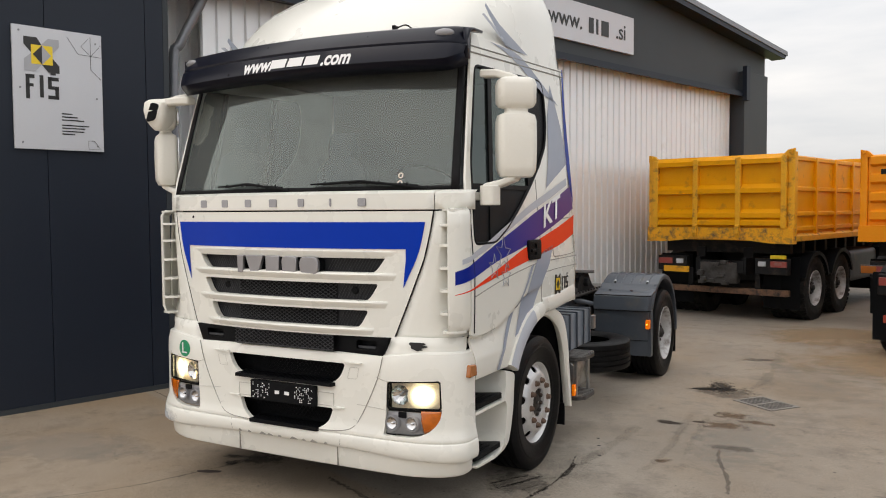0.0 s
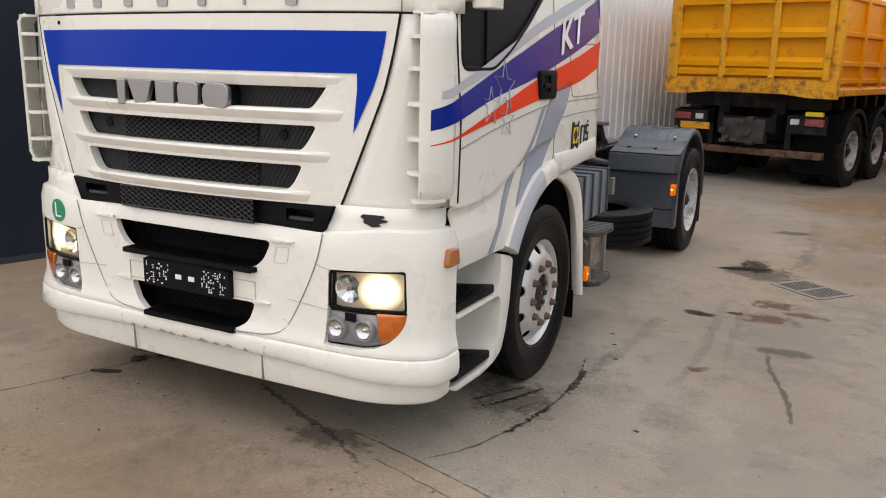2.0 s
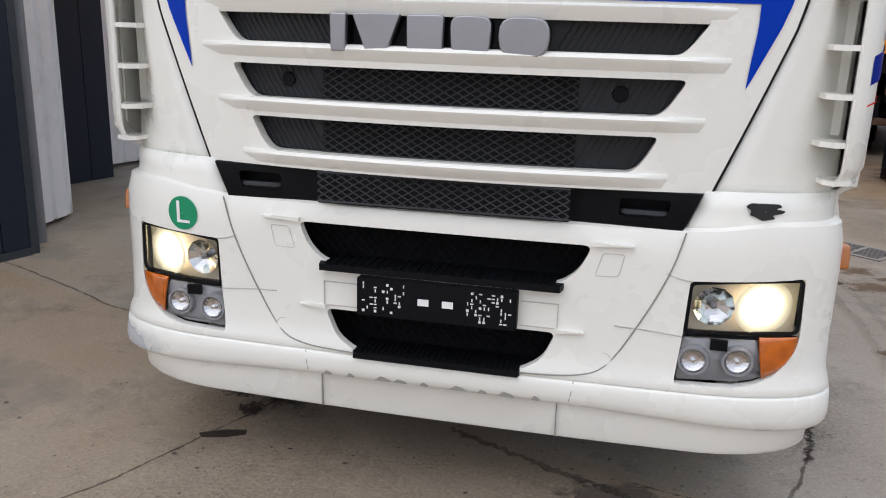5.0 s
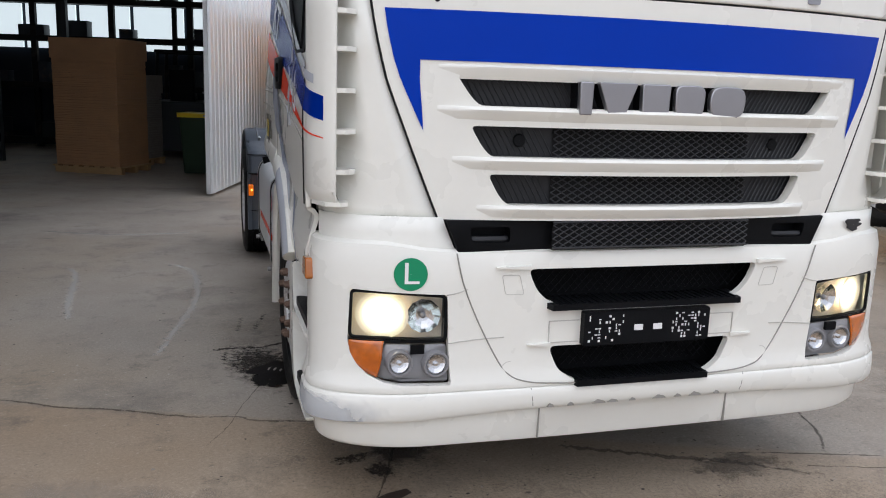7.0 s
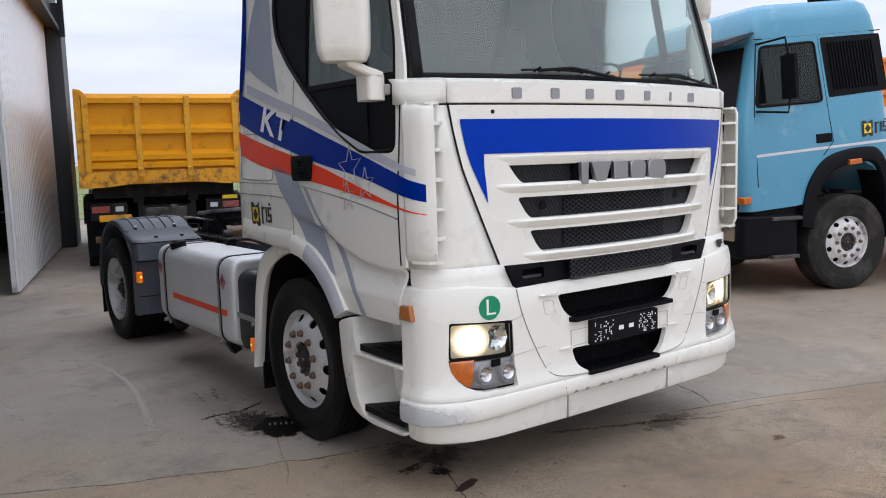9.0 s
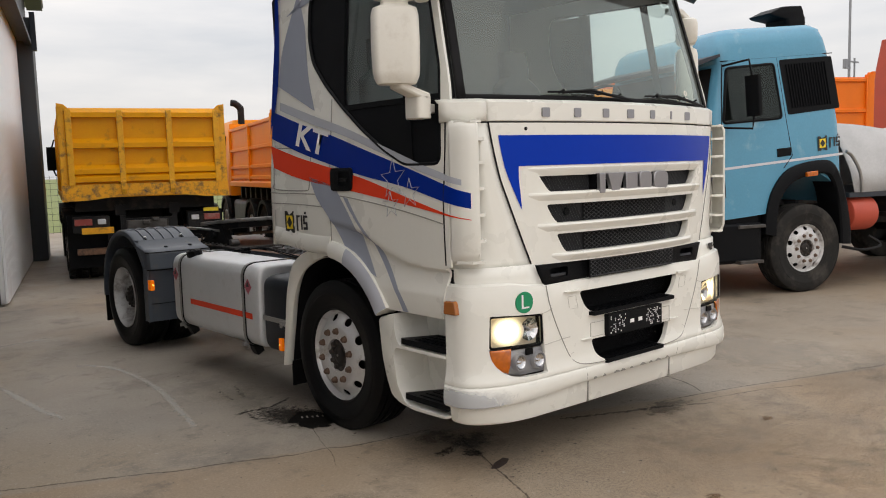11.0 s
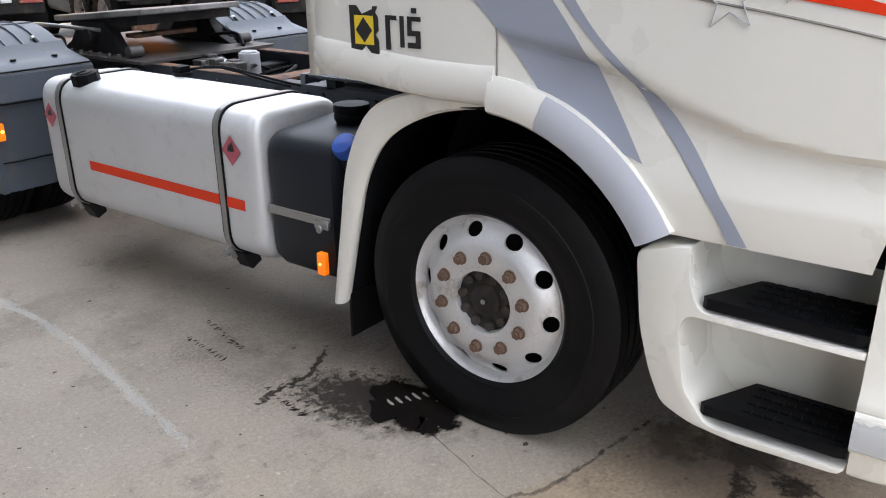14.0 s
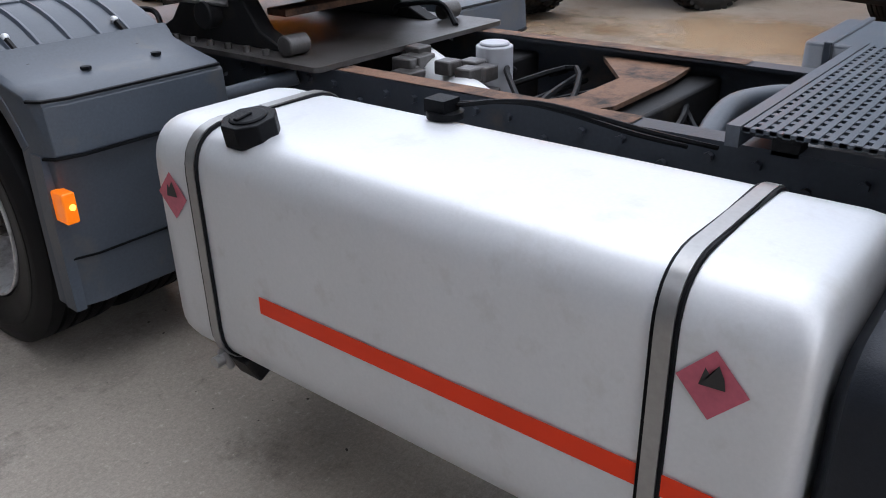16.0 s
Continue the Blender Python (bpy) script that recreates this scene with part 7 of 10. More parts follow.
def build_mirror(sg):
    X = lambda x: sg * x
    dx, dy = (-0.03, 0.15) if sg > 0 else (0.0, 0.0)  # the driver's mirror is folded further back
    cx, cy, lx, ly = 1.43 + dx, 0.385 + dy, 0.80, 0.60  # the housings are swept back at their outer edge
    swept = lambda u, v: (X(cx + lx * u - ly * v), cy + ly * u + lx * v)

    def shell(sections, name, label=""):
        bm = bmesh.new()
        loft(bm, [[(*swept(*p), z) for p in rounded([(-a, -b * 0.55), (-a * 0.8, -b), (a * 0.8, -b), (a, -b * 0.55), (a, b), (-a, b)], 0.035, 4)] for z, a, b in sections])
        return part(name, bm, WHITE_OLD, truck, label)
    m = shell([(2.095, 0.085, 0.035), (2.10, 0.100, 0.055), (2.135, 0.116, 0.072), (2.16, 0.120, 0.075), (2.30, 0.124, 0.078), (2.44, 0.121, 0.075), (2.475, 0.112, 0.066), (2.49, 0.075, 0.045), (2.50, 0.068, 0.040)],
              "mirror_housing", "tall cream mirror housing")
    shell([(2.485, 0.070, 0.040), (2.515, 0.070, 0.040), (2.525, 0.105, 0.060), (2.55, 0.120, 0.072), (2.66, 0.122, 0.075), (2.69, 0.112, 0.066), (2.705, 0.085, 0.045)], "wide_angle_housing", "cream wide-angle mirror housing")
    for z0, z1 in ((2.14, 2.46), (2.55, 2.68)):
        bm = bmesh.new()
        prism(bm, rounded([(-0.105, z0), (0.105, z0), (0.105, z1), (-0.105, z1)], 0.03), 'y', 0.076, 0.084)
        for v in bm.verts:
            v.co.x, v.co.y = swept(v.co.x, v.co.y)
        part("mirror_glass", bm, REFLECT, m)
    bm = bmesh.new()
    loft(bm, [[(X(x), y + a, z + b) for a, b in ((-0.04, -0.025), (0.04, -0.025), (0.04, 0.025), (-0.04, 0.025))] for x, y, z in ((1.17, 0.38 + dy, 2.745), (1.28, 0.38 + dy, 2.74), (1.43 + dx, 0.39 + dy, 2.70))])
    part("upper_mirror_arm", bm, WHITE_OLD, truck, bevel=0.012)
    bm = bmesh.new()
    loft(bm, [[(X(x), y + a, z + b) for a, b in ((-0.05, -0.022), (0.05, -0.022), (0.05, 0.022), (-0.05, 0.022))] for x, y, z in ((1.25, 0.38 + 0.2 * dy, 2.035), (1.34, 0.38 + 0.6 * dy, 2.06), (1.44 + dx, 0.39 + dy, 2.10))])
    part("mirror_arm", bm, WHITE_OLD, truck, "cream mirror arm", bevel=0.012)
    bm = bmesh.new()
    loft(bm, [[(X(p[0]), p[1], z) for p in rounded([(1.24, 0.33), (1.335, 0.33), (1.335, 0.46), (1.24, 0.46)], 0.03, 3)] for z in (1.925, 1.935, 2.02, 2.045)])
    box(bm, X(1.19), X(1.25), 0.37, 0.42, 1.955, 2.005)
    part("mirror_foot", bm, WHITE_OLD, truck, bevel=0.006)
    if sg < 0:
        bm = bmesh.new()
        loft(bm, [[(-1.35 + 0.9 * u - 0.15 * v, 0.26 + 0.35 * u + v, z) for u, v in rounded([(-a, -b), (a, -b), (a, b), (-a, b)], 0.03, 4)] for z, a, b in ((2.50, 0.030, 0.035), (2.525, 0.050, 0.050), (2.57, 0.075, 0.070), (2.64, 0.088, 0.078), (2.70, 0.086, 0.070), (2.725, 0.070, 0.045), (2.732, 0.04, 0.02))])
        fm = part("front_mirror", bm, WHITE_OLD, truck, "cream front view mirror housing")
        bm = bmesh.new()
        prism(bm, rounded([(-0.055, -0.075), (0.02, -0.06), (0.055, 0.055), (-0.01, 0.07)], 0.025, 4), 'y', -0.006, 0.006)
        bm.transform(Matrix.Translation((-1.345, 0.186, 2.632)) @ Matrix.Rotation(radians(20), 4, 'Z'))
        part("mirror_face", bm, BLACKP, fm, "black mirror face")
        bm = bmesh.new()
        loft(bm, [[(x, y + a, z + b) for a, b in ((-0.04, -0.03), (0.04, -0.03), (0.04, 0.03), (-0.04, 0.03))] for x, y, z in ((-1.36, 0.28, 2.70), (-1.20, 0.29, 2.71), (-1.08, 0.32, 2.71))])
        part("front_mirror_arm", bm, WHITE_OLD, truck, bevel=0.015)


build_cab()
# scraped lower corner of the bumper
bm = bmesh.new()
lay = bm.verts.layers.float.new("soak")
rows_v = []
for z, i, f in ((0.433, -0.0125, 0.7), (0.445, -0.0255, 1.0), (0.47, -0.0283, 0.95), (0.50, -0.0243, 0.35)):
    row = []
    plan = bumper_plan(i, 0.30)[:10]
    for k, (x, y) in enumerate(plan):
        v = bm.verts.new((x, y, lip_z(x, z)))
        v[lay] = f * min(1.0, 1.25 * (1 - k / (len(plan) - 1)))
        row.append(v)
    rows_v.append(row)
for ra, rb in zip(rows_v, rows_v[1:]):
    for k in range(len(ra) - 1):
        bm.faces.new((ra[k], ra[k + 1], rb[k + 1], rb[k]))
part("scraped_corner", bm, SCRAPE_S, truck, "bluish grey scrape on the lip", weld=False)
# sticker and scuff on the front corners
bm = bmesh.new()
lathe(bm, [(0.001, -0.0035), (0.058, -0.0035), (0.058, 0.0)], 32, 'y')
for v in bm.verts:
    v.co.y += bumper_y(-0.905 + v.co.x) 
bm.transform(Matrix.Translation((-0.905, 0, 0.942)))
badge = part("round_sticker", bm, GREEN_D, truck, "green round sticker with a white letter")
me = words("L", 0.11, 0.0, 0.0, 1.15)
for v in me.vertices:
    v.co = (-0.905 + v.co.x, bumper_y(-0.905 + v.co.x) - 0.0055, 0.942 + v.co.y)
link("sticker_letter", me, WHITE_D, badge, "white letter", smooth=False)
rng = random.Random(9)
pts = rounded([(-0.058, 0.015), (-0.045, 0.026), (0.038, 0.024), (0.049, 0.015), (0.028, 0.010), (0.060, 0.003), (0.052, -0.004), (0.020, -0.010), (0.032, -0.020), (-0.006, -0.027), (-0.026, -0.016), (-0.045, -0.010), (-0.040, 0.003)], 0.005, 2)
bm = bmesh.new()
grid(bm, [[(0.963 + u * f, bumper_y(0.963 + u * f, 0.035) - 0.0105, 1.083 + w * f) for u, w in pts] for f in (0.02, 0.3, 0.55, 0.8, 1.0)], close_u=True)
part("scuffed_patch", bm, SCUFF, truck, "black scuff where paint came off", smooth=False)

# ---- wheels and chassis of the tractor ----


def tyre_mesh(R, w, r_in, ribs=4, lug=0, n=56):
    bm = bmesh.new()
    h = w / 2
    prof = [(r_in, -h * 0.78), (r_in + 0.02, -h * 0.92), (r_in + (R - r_in) * 0.5, -h), (R - 0.05, -h * 0.98), (R - 0.018, -h * 0.92), (R - 0.003, -h * 0.84)]
    for k in range(ribs):
        c = h * 0.84 * (2 * (k + 0.5) / ribs - 1) if ribs > 1 else 0
        c2 = h * 0.84 * (2 * (k + 1) / ribs - 1)
        prof += [(R, c)]
        if k < ribs - 1:
            prof += [(R, c2 - 0.008), (R - 0.014, c2 - 0.005), (R - 0.014, c2 + 0.005), (R, c2 + 0.008)]
    prof += [(R - 0.003, h * 0.84), (R - 0.018, h * 0.92), (R - 0.05, h * 0.98), (R - 0.055, h * 0.995), (R - 0.075, h * 0.995), (R - 0.08, h), (r_in + (R - r_in) * 0.5 + 0.022, h), (r_in + (R - r_in) * 0.5 + 0.020, h * 1.014), (r_in + (R - r_in) * 0.5 + 0.004, h * 1.014), (r_in + (R - r_in) * 0.5, h * 1.0),
             (r_in + 0.05, h * 0.97), (r_in + 0.045, h * 0.94), (r_in + 0.02, h * 0.92), (r_in, h * 0.78)]
    lathe(bm, prof, n, 'x')
    if lug:
        for k in range(lug):
            a = 2 * math.pi * k / lug
            m = Matrix.Rotation(a, 4, 'X')
            for s in (1, -1):
                b = Matrix.Translation((s * h * 0.62, 0, R + 0.006)) @ Matrix.Rotation(s * 0.35, 4, 'Z')
                bmesh.ops.create_cube(bm, size=1, matrix=m @ b @ Matrix.Diagonal((h * 0.72, R * 2 * math.pi / lug * 0.58, 0.035, 1)))
    return bm


def build_wheel(name, parent, m, R=0.49, w=0.30, dished=False, rim_mat=None, rubber=None, lug=0, hub_mat=None, nut_mat=None, label="", flat=0.0):
    """A wheel whose outer face looks along +x: tyre, rim with holes, hub and ten nuts."""
    rim_mat, rubber, hub_mat, nut_mat = rim_mat or ALLOY, rubber or RUBBER, hub_mat or HUBM, nut_mat or NUTM
    tyre_bm = tyre_mesh(R, w, 0.288, 5 if not lug else 1, lug)
    ob = part(name, tyre_bm, rubber, parent, label or "black tyre on a ten-nut rim")
    ob.matrix_basis = m
    h = w / 2
    bm = bmesh.new()
    if dished:
        prof = [(0.288, h * 0.78), (0.298, h * 0.90), (0.300, h * 0.96), (0.292, h * 0.97), (0.284, h * 0.88), (0.270, h * 0.5), (0.262, -0.02), (0.25, -0.05), (0.225, -0.075), (0.12, -0.082), (0.10, -0.08)]
    else:
        prof = [(0.288, h * 0.66), (0.297, h * 0.74), (0.300, h * 0.79), (0.295, h * 0.81), (0.288, h * 0.76), (0.281, h * 0.66), (0.274, h * 0.60), (0.265, h * 0.62), (0.248, h * 0.72), (0.226, h * 0.85), (0.206, h * 0.935), (0.192, h * 0.96),
                (0.135, h * 0.97), (0.112, h * 0.95), (0.106, h * 0.60)]
    lathe(bm, prof, 60, 'x')
    rim = part("rim", bm, rim_mat, ob, "round-holed rim" if not dished else "deep-dished rim")
    if not dished:
        thicken(rim, 0.008, 0)
        b = bmesh.new()
        for k in range(10):
            a = 2 * math.pi * (k + 0.5) / 10
            c, s = math.cos(a), math.sin(a)
            ring = []
            for q in range(14):
                e = 2 * math.pi * q / 14
                u, v = 0.023 * math.cos(e), 0.031 * math.sin(e)
                ring.append(((0.244 + u) * c - v * s, (0.244 + u) * s + v * c))
            prism(b, ring, 'x', h * 0.2, h * 1.2)
        bake(rim)
        carve(rim, [b])
        bm = bmesh.new()
        lathe(bm, [(0.28, h * 0.05), (0.002, h * 0.02)], 24, 'x')
        part("brake_drum", bm, FRAMEM, ob)
    bm = bmesh.new()
    k = (lambda a, b: b if dished else h * (a + 0.15))
    lathe(bm, [(0.128, k(0.40, -0.10)), (0.126, k(0.845, -0.06)), (0.112, k(0.835, -0.05)), (0.110, k(0.62, 0.02)), (0.100, k(0.655, 0.06)), (0.070, k(0.66, 0.07)), (0.001, k(0.66, 0.07))], 32, 'x')
    bm.transform(Matrix.Diagonal((1, 1.11, 1.11, 1)))
    hub = part("hub", bm, HUBDARK if hub_mat is HUBM else hub_mat, ob, "greasy rusty hub")
    bm = bmesh.new()
    lathe(bm, [(0.060, k(0.62, 0.065)), (0.057, k(0.69, 0.095)), (0.046, k(0.73, 0.115)), (0.030, k(0.74, 0.12)), (0.014, k(0.74, 0.12)), (0.012, k(0.78, 0.13)), (0.001, k(0.78, 0.13))], 32, 'x')
    part("hub_cap", bm, HUBDARK, hub, "dark greasy hub cap")
    bm = bmesh.new()
    cyl(bm, (k(0.77, 0.128), 0, 0), (k(0.80, 0.136), 0, 0), 0.009, n=6)
    part("cap_bolt", bm, STRAPM, hub, smooth=False)
    bm = bmesh.new()
    for q in range(10):
        a = 2 * math.pi * (q + 0.5) / 10
        cyl(bm, (k(0.5, 0.0), 0.090 * math.cos(a), 0.090 * math.sin(a)), (k(0.765, 0.085), 0.090 * math.cos(a), 0.090 * math.sin(a)), 0.0185, 0.0145, n=10)
    stuff(part("hub_studs", bm, hub_mat, ob, smooth=False))
    nut = None
    for k in range(10):
        a = 2 * math.pi * k / 10
        xn = h * 0.945 if not dished else -0.08
        if nut is None:
            b = bmesh.new()
            cyl(b, (0, 0, 0), (0.012, 0, 0), 0.024, 0.022, 16)
            cyl(b, (0.010, 0, 0), (0.030, 0, 0), 0.0185, 0.0175, 6)
            cyl(b, (0.030, 0, 0), (0.036, 0, 0), 0.011, 0.010, 10)
            nut = part("wheel_nut", b, nut_mat, ob, smooth=False)
            nut.location = (xn, 0.1625 * math.cos(a), 0.1625 * math.sin(a))
        else:
            c = new("wheel_nut", nut.data)
            c.parent, c.location = ob, (xn, 0.1625 * math.cos(a), 0.1625 * math.sin(a))
    return ob


def wheel_copy(src, m):
    """A wheel like another one, on the same meshes."""
    return copy_thing(src, m)


fr = build_wheel("front_wheel", truck, pose(-1.04, 1.443, 0.478, 12, 0, 180), label="front wheel with silver rim and rusted nuts")
wheel_copy(fr, pose(1.04, 1.443, 0.478, 40, 0, 0))
rr = build_wheel("rear_wheel", truck, pose(-1.085, 5.22, 0.478, 5, 0, 180), dished=True, rim_mat=RIM_GREY, label="twin rear wheel with a deep grey rim")
wheel_copy(rr, pose(1.085, 5.22, 0.478, 20, 0, 0))
for sg in (1, -1):
    bm = tyre_mesh(0.49, 0.29, 0.288, 5)
    inner = part("inner_rear_tyre", bm, RUBBER, truck)
    inner.location = (sg * 0.76, 5.22, 0.478)


def build_chassis():
    for sg in (1, -1):
        bm = bmesh.new()
        prism(bm, [(sg * 0.42, 0.66), (sg * 0.42, 0.94), (sg * 0.345, 0.94), (sg * 0.345, 0.93), (sg * 0.411, 0.93), (sg * 0.411, 0.67), (sg * 0.345, 0.67), (sg * 0.345, 0.66)], 'y', 0.5, 6.05)
        rail = part("frame_rail", bm, FRAMEG, truck, "dark steel frame rail with bolt heads", smooth=False)
        bm = bmesh.new()
        for k in range(34):
            y = 2.1 + k * 0.112
            for z in ((0.90, 0.78) if k % 3 else (0.86,)):
                cyl(bm, (sg * 0.42, y, z), (sg * 0.436, y, z), 0.012, n=6)
        stuff(part("rail_bolts", bm, FRAMEG, rail, smooth=False))
        bm = bmesh.new()
        rows = [[(sg * x, y, 0.9435) for x in (0.345, 0.418)] for y in (3.2, 3.5, 3.8, 4.1, 4.215)]
        grid(bm, rows)
        part("rust_patch", bm, RUSTM, rail, "rust on the rail's top", smooth=False)
    for y, r in ((2.6, 0.05), (3.35, 0.06), (4.05, 0.06), (4.7, 0.05), (5.9, 0.06)):
        bm = bmesh.new()
        box(bm, -0.41, 0.41, y - r, y + r, 0.70, 0.88)
        part("cross_member", bm, FRAMEM, truck, bevel=0.01)
    # rusty gusset plate between the rails
    bm = bmesh.new()
    prism(bm, [(-0.34, 3.62), (-0.16, 3.50), (0.10, 3.50), (0.36, 3.70), (0.36, 3.38), (0.18, 3.36), (-0.2, 3.36), (-0.34, 3.44)], 'z', 0.895, 0.91)
    part("gusset_plate", bm, RUSTM, truck, "rusty gusset plate", smooth=False)
    # gearbox and propeller shaft
    bm = bmesh.new()
    loft(bm, [[(0.22 * math.cos(a) * s, y, 0.70 + 0.20 * math.sin(a) * s) for a in np.linspace(0, 2 * math.pi, 13)[:-1]] for y, s in ((1.9, 1.0), (2.5, 1.0), (2.9, 0.7), (3.1, 0.55))])
    part("gearbox", bm, GREASE, truck, "greasy gearbox")
    bm = bmesh.new()
    cyl(bm, (0, 3.0, 0.66), (0, 5.0, 0.52), 0.055)
    part("propeller_shaft", bm, FRAMEM, truck)
    # air pipe across the frame behind the catwalk
    bm = bmesh.new()
    tube(bm, smooth_path([(-0.35, 3.05, 0.86), (-0.1, 3.08, 0.92), (0.05, 3.02, 0.93), (0.09, 2.95, 0.93)], 5), 0.035, 12)
    part("air_pipe", bm, GREYP, truck, "dark flexible air pipe")
    # small air drier and valves between the rails
    bm = bmesh.new()
    cyl(bm, (0.02, 3.92, 0.80), (0.02, 3.92, 0.98), 0.062, n=24)
    cyl(bm, (0.02, 3.92, 0.98), (0.02, 3.92, 0.99), 0.05, n=24)
    part("air_drier", bm, SIGNL, truck, "pale cylindrical air drier", bevel=0.008)
    bm = bmesh.new()
    rng = random.Random(3)
    for k in range(16):
        x, y, z = rng.uniform(-0.28, -0.02), rng.uniform(3.85, 4.2), rng.uniform(0.82, 0.95)
        a = rng.uniform(0.02, 0.045)
        box(bm, x - a, x + a, y - a, y + a, z - a * 0.7, z + a * 0.7)
    stuff(part("valve_block", bm, GREASE, truck, "cluster of pneumatic valves", bevel=0.006))
    bm = bmesh.new()
    cyl(bm, (-0.30, 3.75, 0.86), (0.12, 4.35, 0.86), 0.07, n=20)
    part("air_reservoir", bm, TANKM, truck, "silver air reservoir", bevel=0.01)
    for k in range(7):
        bm = bmesh.new()
        a = rng.uniform(-0.3, 0.3)
        tube(bm, smooth_path([(-0.33, 2.95 + 0.1 * k, 0.86), (a, 3.1 + 0.12 * k, 0.80 + 0.02 * k), (0.2 - a, 3.4 + 0.1 * k, 0.84), (0.34, 3.3 + 0.15 * k, 0.82)], 5), 0.010, 6)
        part("air_hose", bm, BLACKP, truck)
    # catwalk of chequered mesh behind the cab
    bm = bmesh.new()
    grid_n = 24
    for i in range(grid_n + 1):
        x = -0.50 + 1.0 * i / grid_n
        box(bm, x - 0.010, x + 0.010, 2.28, 2.92, 1.000, 1.008)
    for j in range(24):
        y = 2.285 + 0.0275 * j
        box(bm, -0.51, 0.51, y - 0.0075, y + 0.0075, 0.997, 1.010)
    box(bm, -0.52, 0.52, 2.90, 2.93, 0.965, 1.012)
    box(bm, -0.52, 0.52, 2.27, 2.29, 0.965, 1.012)
    stuff(part("catwalk", bm, GREYP, truck, "dark perforated catwalk plate", smooth=False))
    for sg in (1, -1):
        for y in (2.35, 2.80):
            bm = bmesh.new()
            box(bm, sg * 0.36, sg * 0.42, y, y + 0.06, 0.93, 0.998)
            part("catwalk_leg", bm, FRAMEM, truck, smooth=False)
    # fifth wheel on its mounting plate
    bm = bmesh.new()
    prism(bm, rounded([(-0.50, 4.22), (0.50, 4.22), (0.50, 5.75), (-0.50, 5.75)], 0.03), 'z', 0.945, 0.962)
    part("mounting_plate", bm, GREASE, truck, "greasy mounting plate")
    bm = bmesh.new()
    plate = [(-0.45, 4.78), (-0.44, 4.55), (-0.36, 4.37), (-0.15, 4.33), (0.15, 4.33), (0.36, 4.37), (0.44, 4.55), (0.45, 4.78), (0.45, 5.0), (0.38, 5.25), (0.26, 5.52), (0.13, 5.50), (0.06, 5.02), (-0.06, 5.02), (-0.13, 5.50), (-0.26, 5.52), (-0.38, 5.25), (-0.45, 5.0)]
    prism(bm, plate, 'z', 1.165, 1.20)
    fw = part("fifth_wheel_plate", bm, mat("worn_bright_plate", (0.20, 0.195, 0.19), 0.38, 0.5, scale=5, vary=0.4, dirt=(0.04, 0.035, 0.03), dirt_amount=0.35, dirt_scale=4), truck, "worn greasy coupling plate", bevel=0.006)
    fw.matrix_basis = Matrix.Translation((0, 4.80, 1.17)) @ Matrix.Rotation(radians(-4.5), 4, 'X') @ Matrix.Translation((0, -4.80, -1.17))
    bm = bmesh.new()
    loft(bm, [[(x, y, z) for x, y in ((-0.34, 4.45), (0.34, 4.45), (0.40, 4.8), (0.30, 5.25), (-0.30, 5.25), (-0.40, 4.8))] for z in (1.11, 1.165)])
    part("plate_web", bm, FRAMEM, fw)
    for sg in (1, -1):
        bm = bmesh.new()
        prism(bm, [(4.46, 0.962), (5.22, 0.962), (5.10, 1.02), (4.98, 1.15), (4.70, 1.15), (4.60, 1.02)], 'x', sg * 0.33, sg * 0.40)
        cyl(bm, (sg * 0.31, 4.84, 1.06), (sg * 0.45, 4.84, 1.06), 0.05, n=18)
        part("coupling_bracket", bm, FRAMEM, truck, bevel=0.006)
        bm = bmesh.new()
        cyl(bm, (sg * 0.36, 4.42, 0.998), (sg * 0.45, 4.42, 0.998), 0.034, n=20)
        part("plate_roller", bm, GREASE, truck, "dull steel roller", bevel=0.005)
    bm = bmesh.new()
    box(bm, -0.26, 0.20, 4.62, 4.72, 1.045, 1.07)
    part("locking_bar", bm, RUSTM, truck, "rusty locking bar", bevel=0.004)
    bm = bmesh.new()
    tube(bm, smooth_path([(-0.40, 4.75, 1.10), (-0.50, 5.05, 1.12), (-0.46, 5.4, 1.11), (-0.30, 5.55, 1.08)], 6), 0.012, 8)
    part("release_rod", bm, STRAPM, truck, "bare steel release rod")
    for k, (xa, ya) in enumerate(((-0.42, 5.15), (0.30, 4.30))):
        bm = bmesh.new()
        tube(bm, smooth_path([(xa, ya, 0.965), (xa + 0.05, ya + 0.12, 1.03), (xa - 0.03, ya + 0.26, 1.02), (xa + 0.06, ya + 0.36, 0.97)], 6), 0.011, 8)
        part("coiled_hose", bm, BLACKP, truck)
    bm = bmesh.new()
    for k in range(12):
        cyl(bm, (-0.46, 4.50 + 0.1 * k, 0.962), (-0.46, 4.50 + 0.1 * k, 0.982), 0.013, n=6)
        cyl(bm, (0.46, 4.50 + 0.1 * k, 0.962), (0.46, 4.50 + 0.1 * k, 0.982), 0.013, n=6)
    stuff(part("plate_bolts", bm, GREASE, truck, smooth=False))
    # axles
    for y, r in ((1.443, 0.06), (5.22, 0.10)):
        bm = bmesh.new()
        cyl(bm, (-0.95, y, 0.478), (0.95, y, 0.478), r)
        part("axle", bm, FRAMEM, truck)
    bm = bmesh.new()
    bmesh.ops.create_uvsphere(bm, u_segments=20, v_segments=12, radius=0.24, matrix=Matrix.Translation((0, 5.2, 0.49)) @ Matrix.Diagonal((0.8, 1, 1, 1)))
    part("differential", bm, FRAMEM, truck)
    # dark mass of the engine under the cab
    bm = bmesh.new()
    loft(bm, [rbox_ring(-0.42, 0.42, 0.35, 1.75, z, 0.1) for z in (0.42, 0.6, 1.12)])
    part("engine", bm, FRAMEM, truck)


build_chassis()


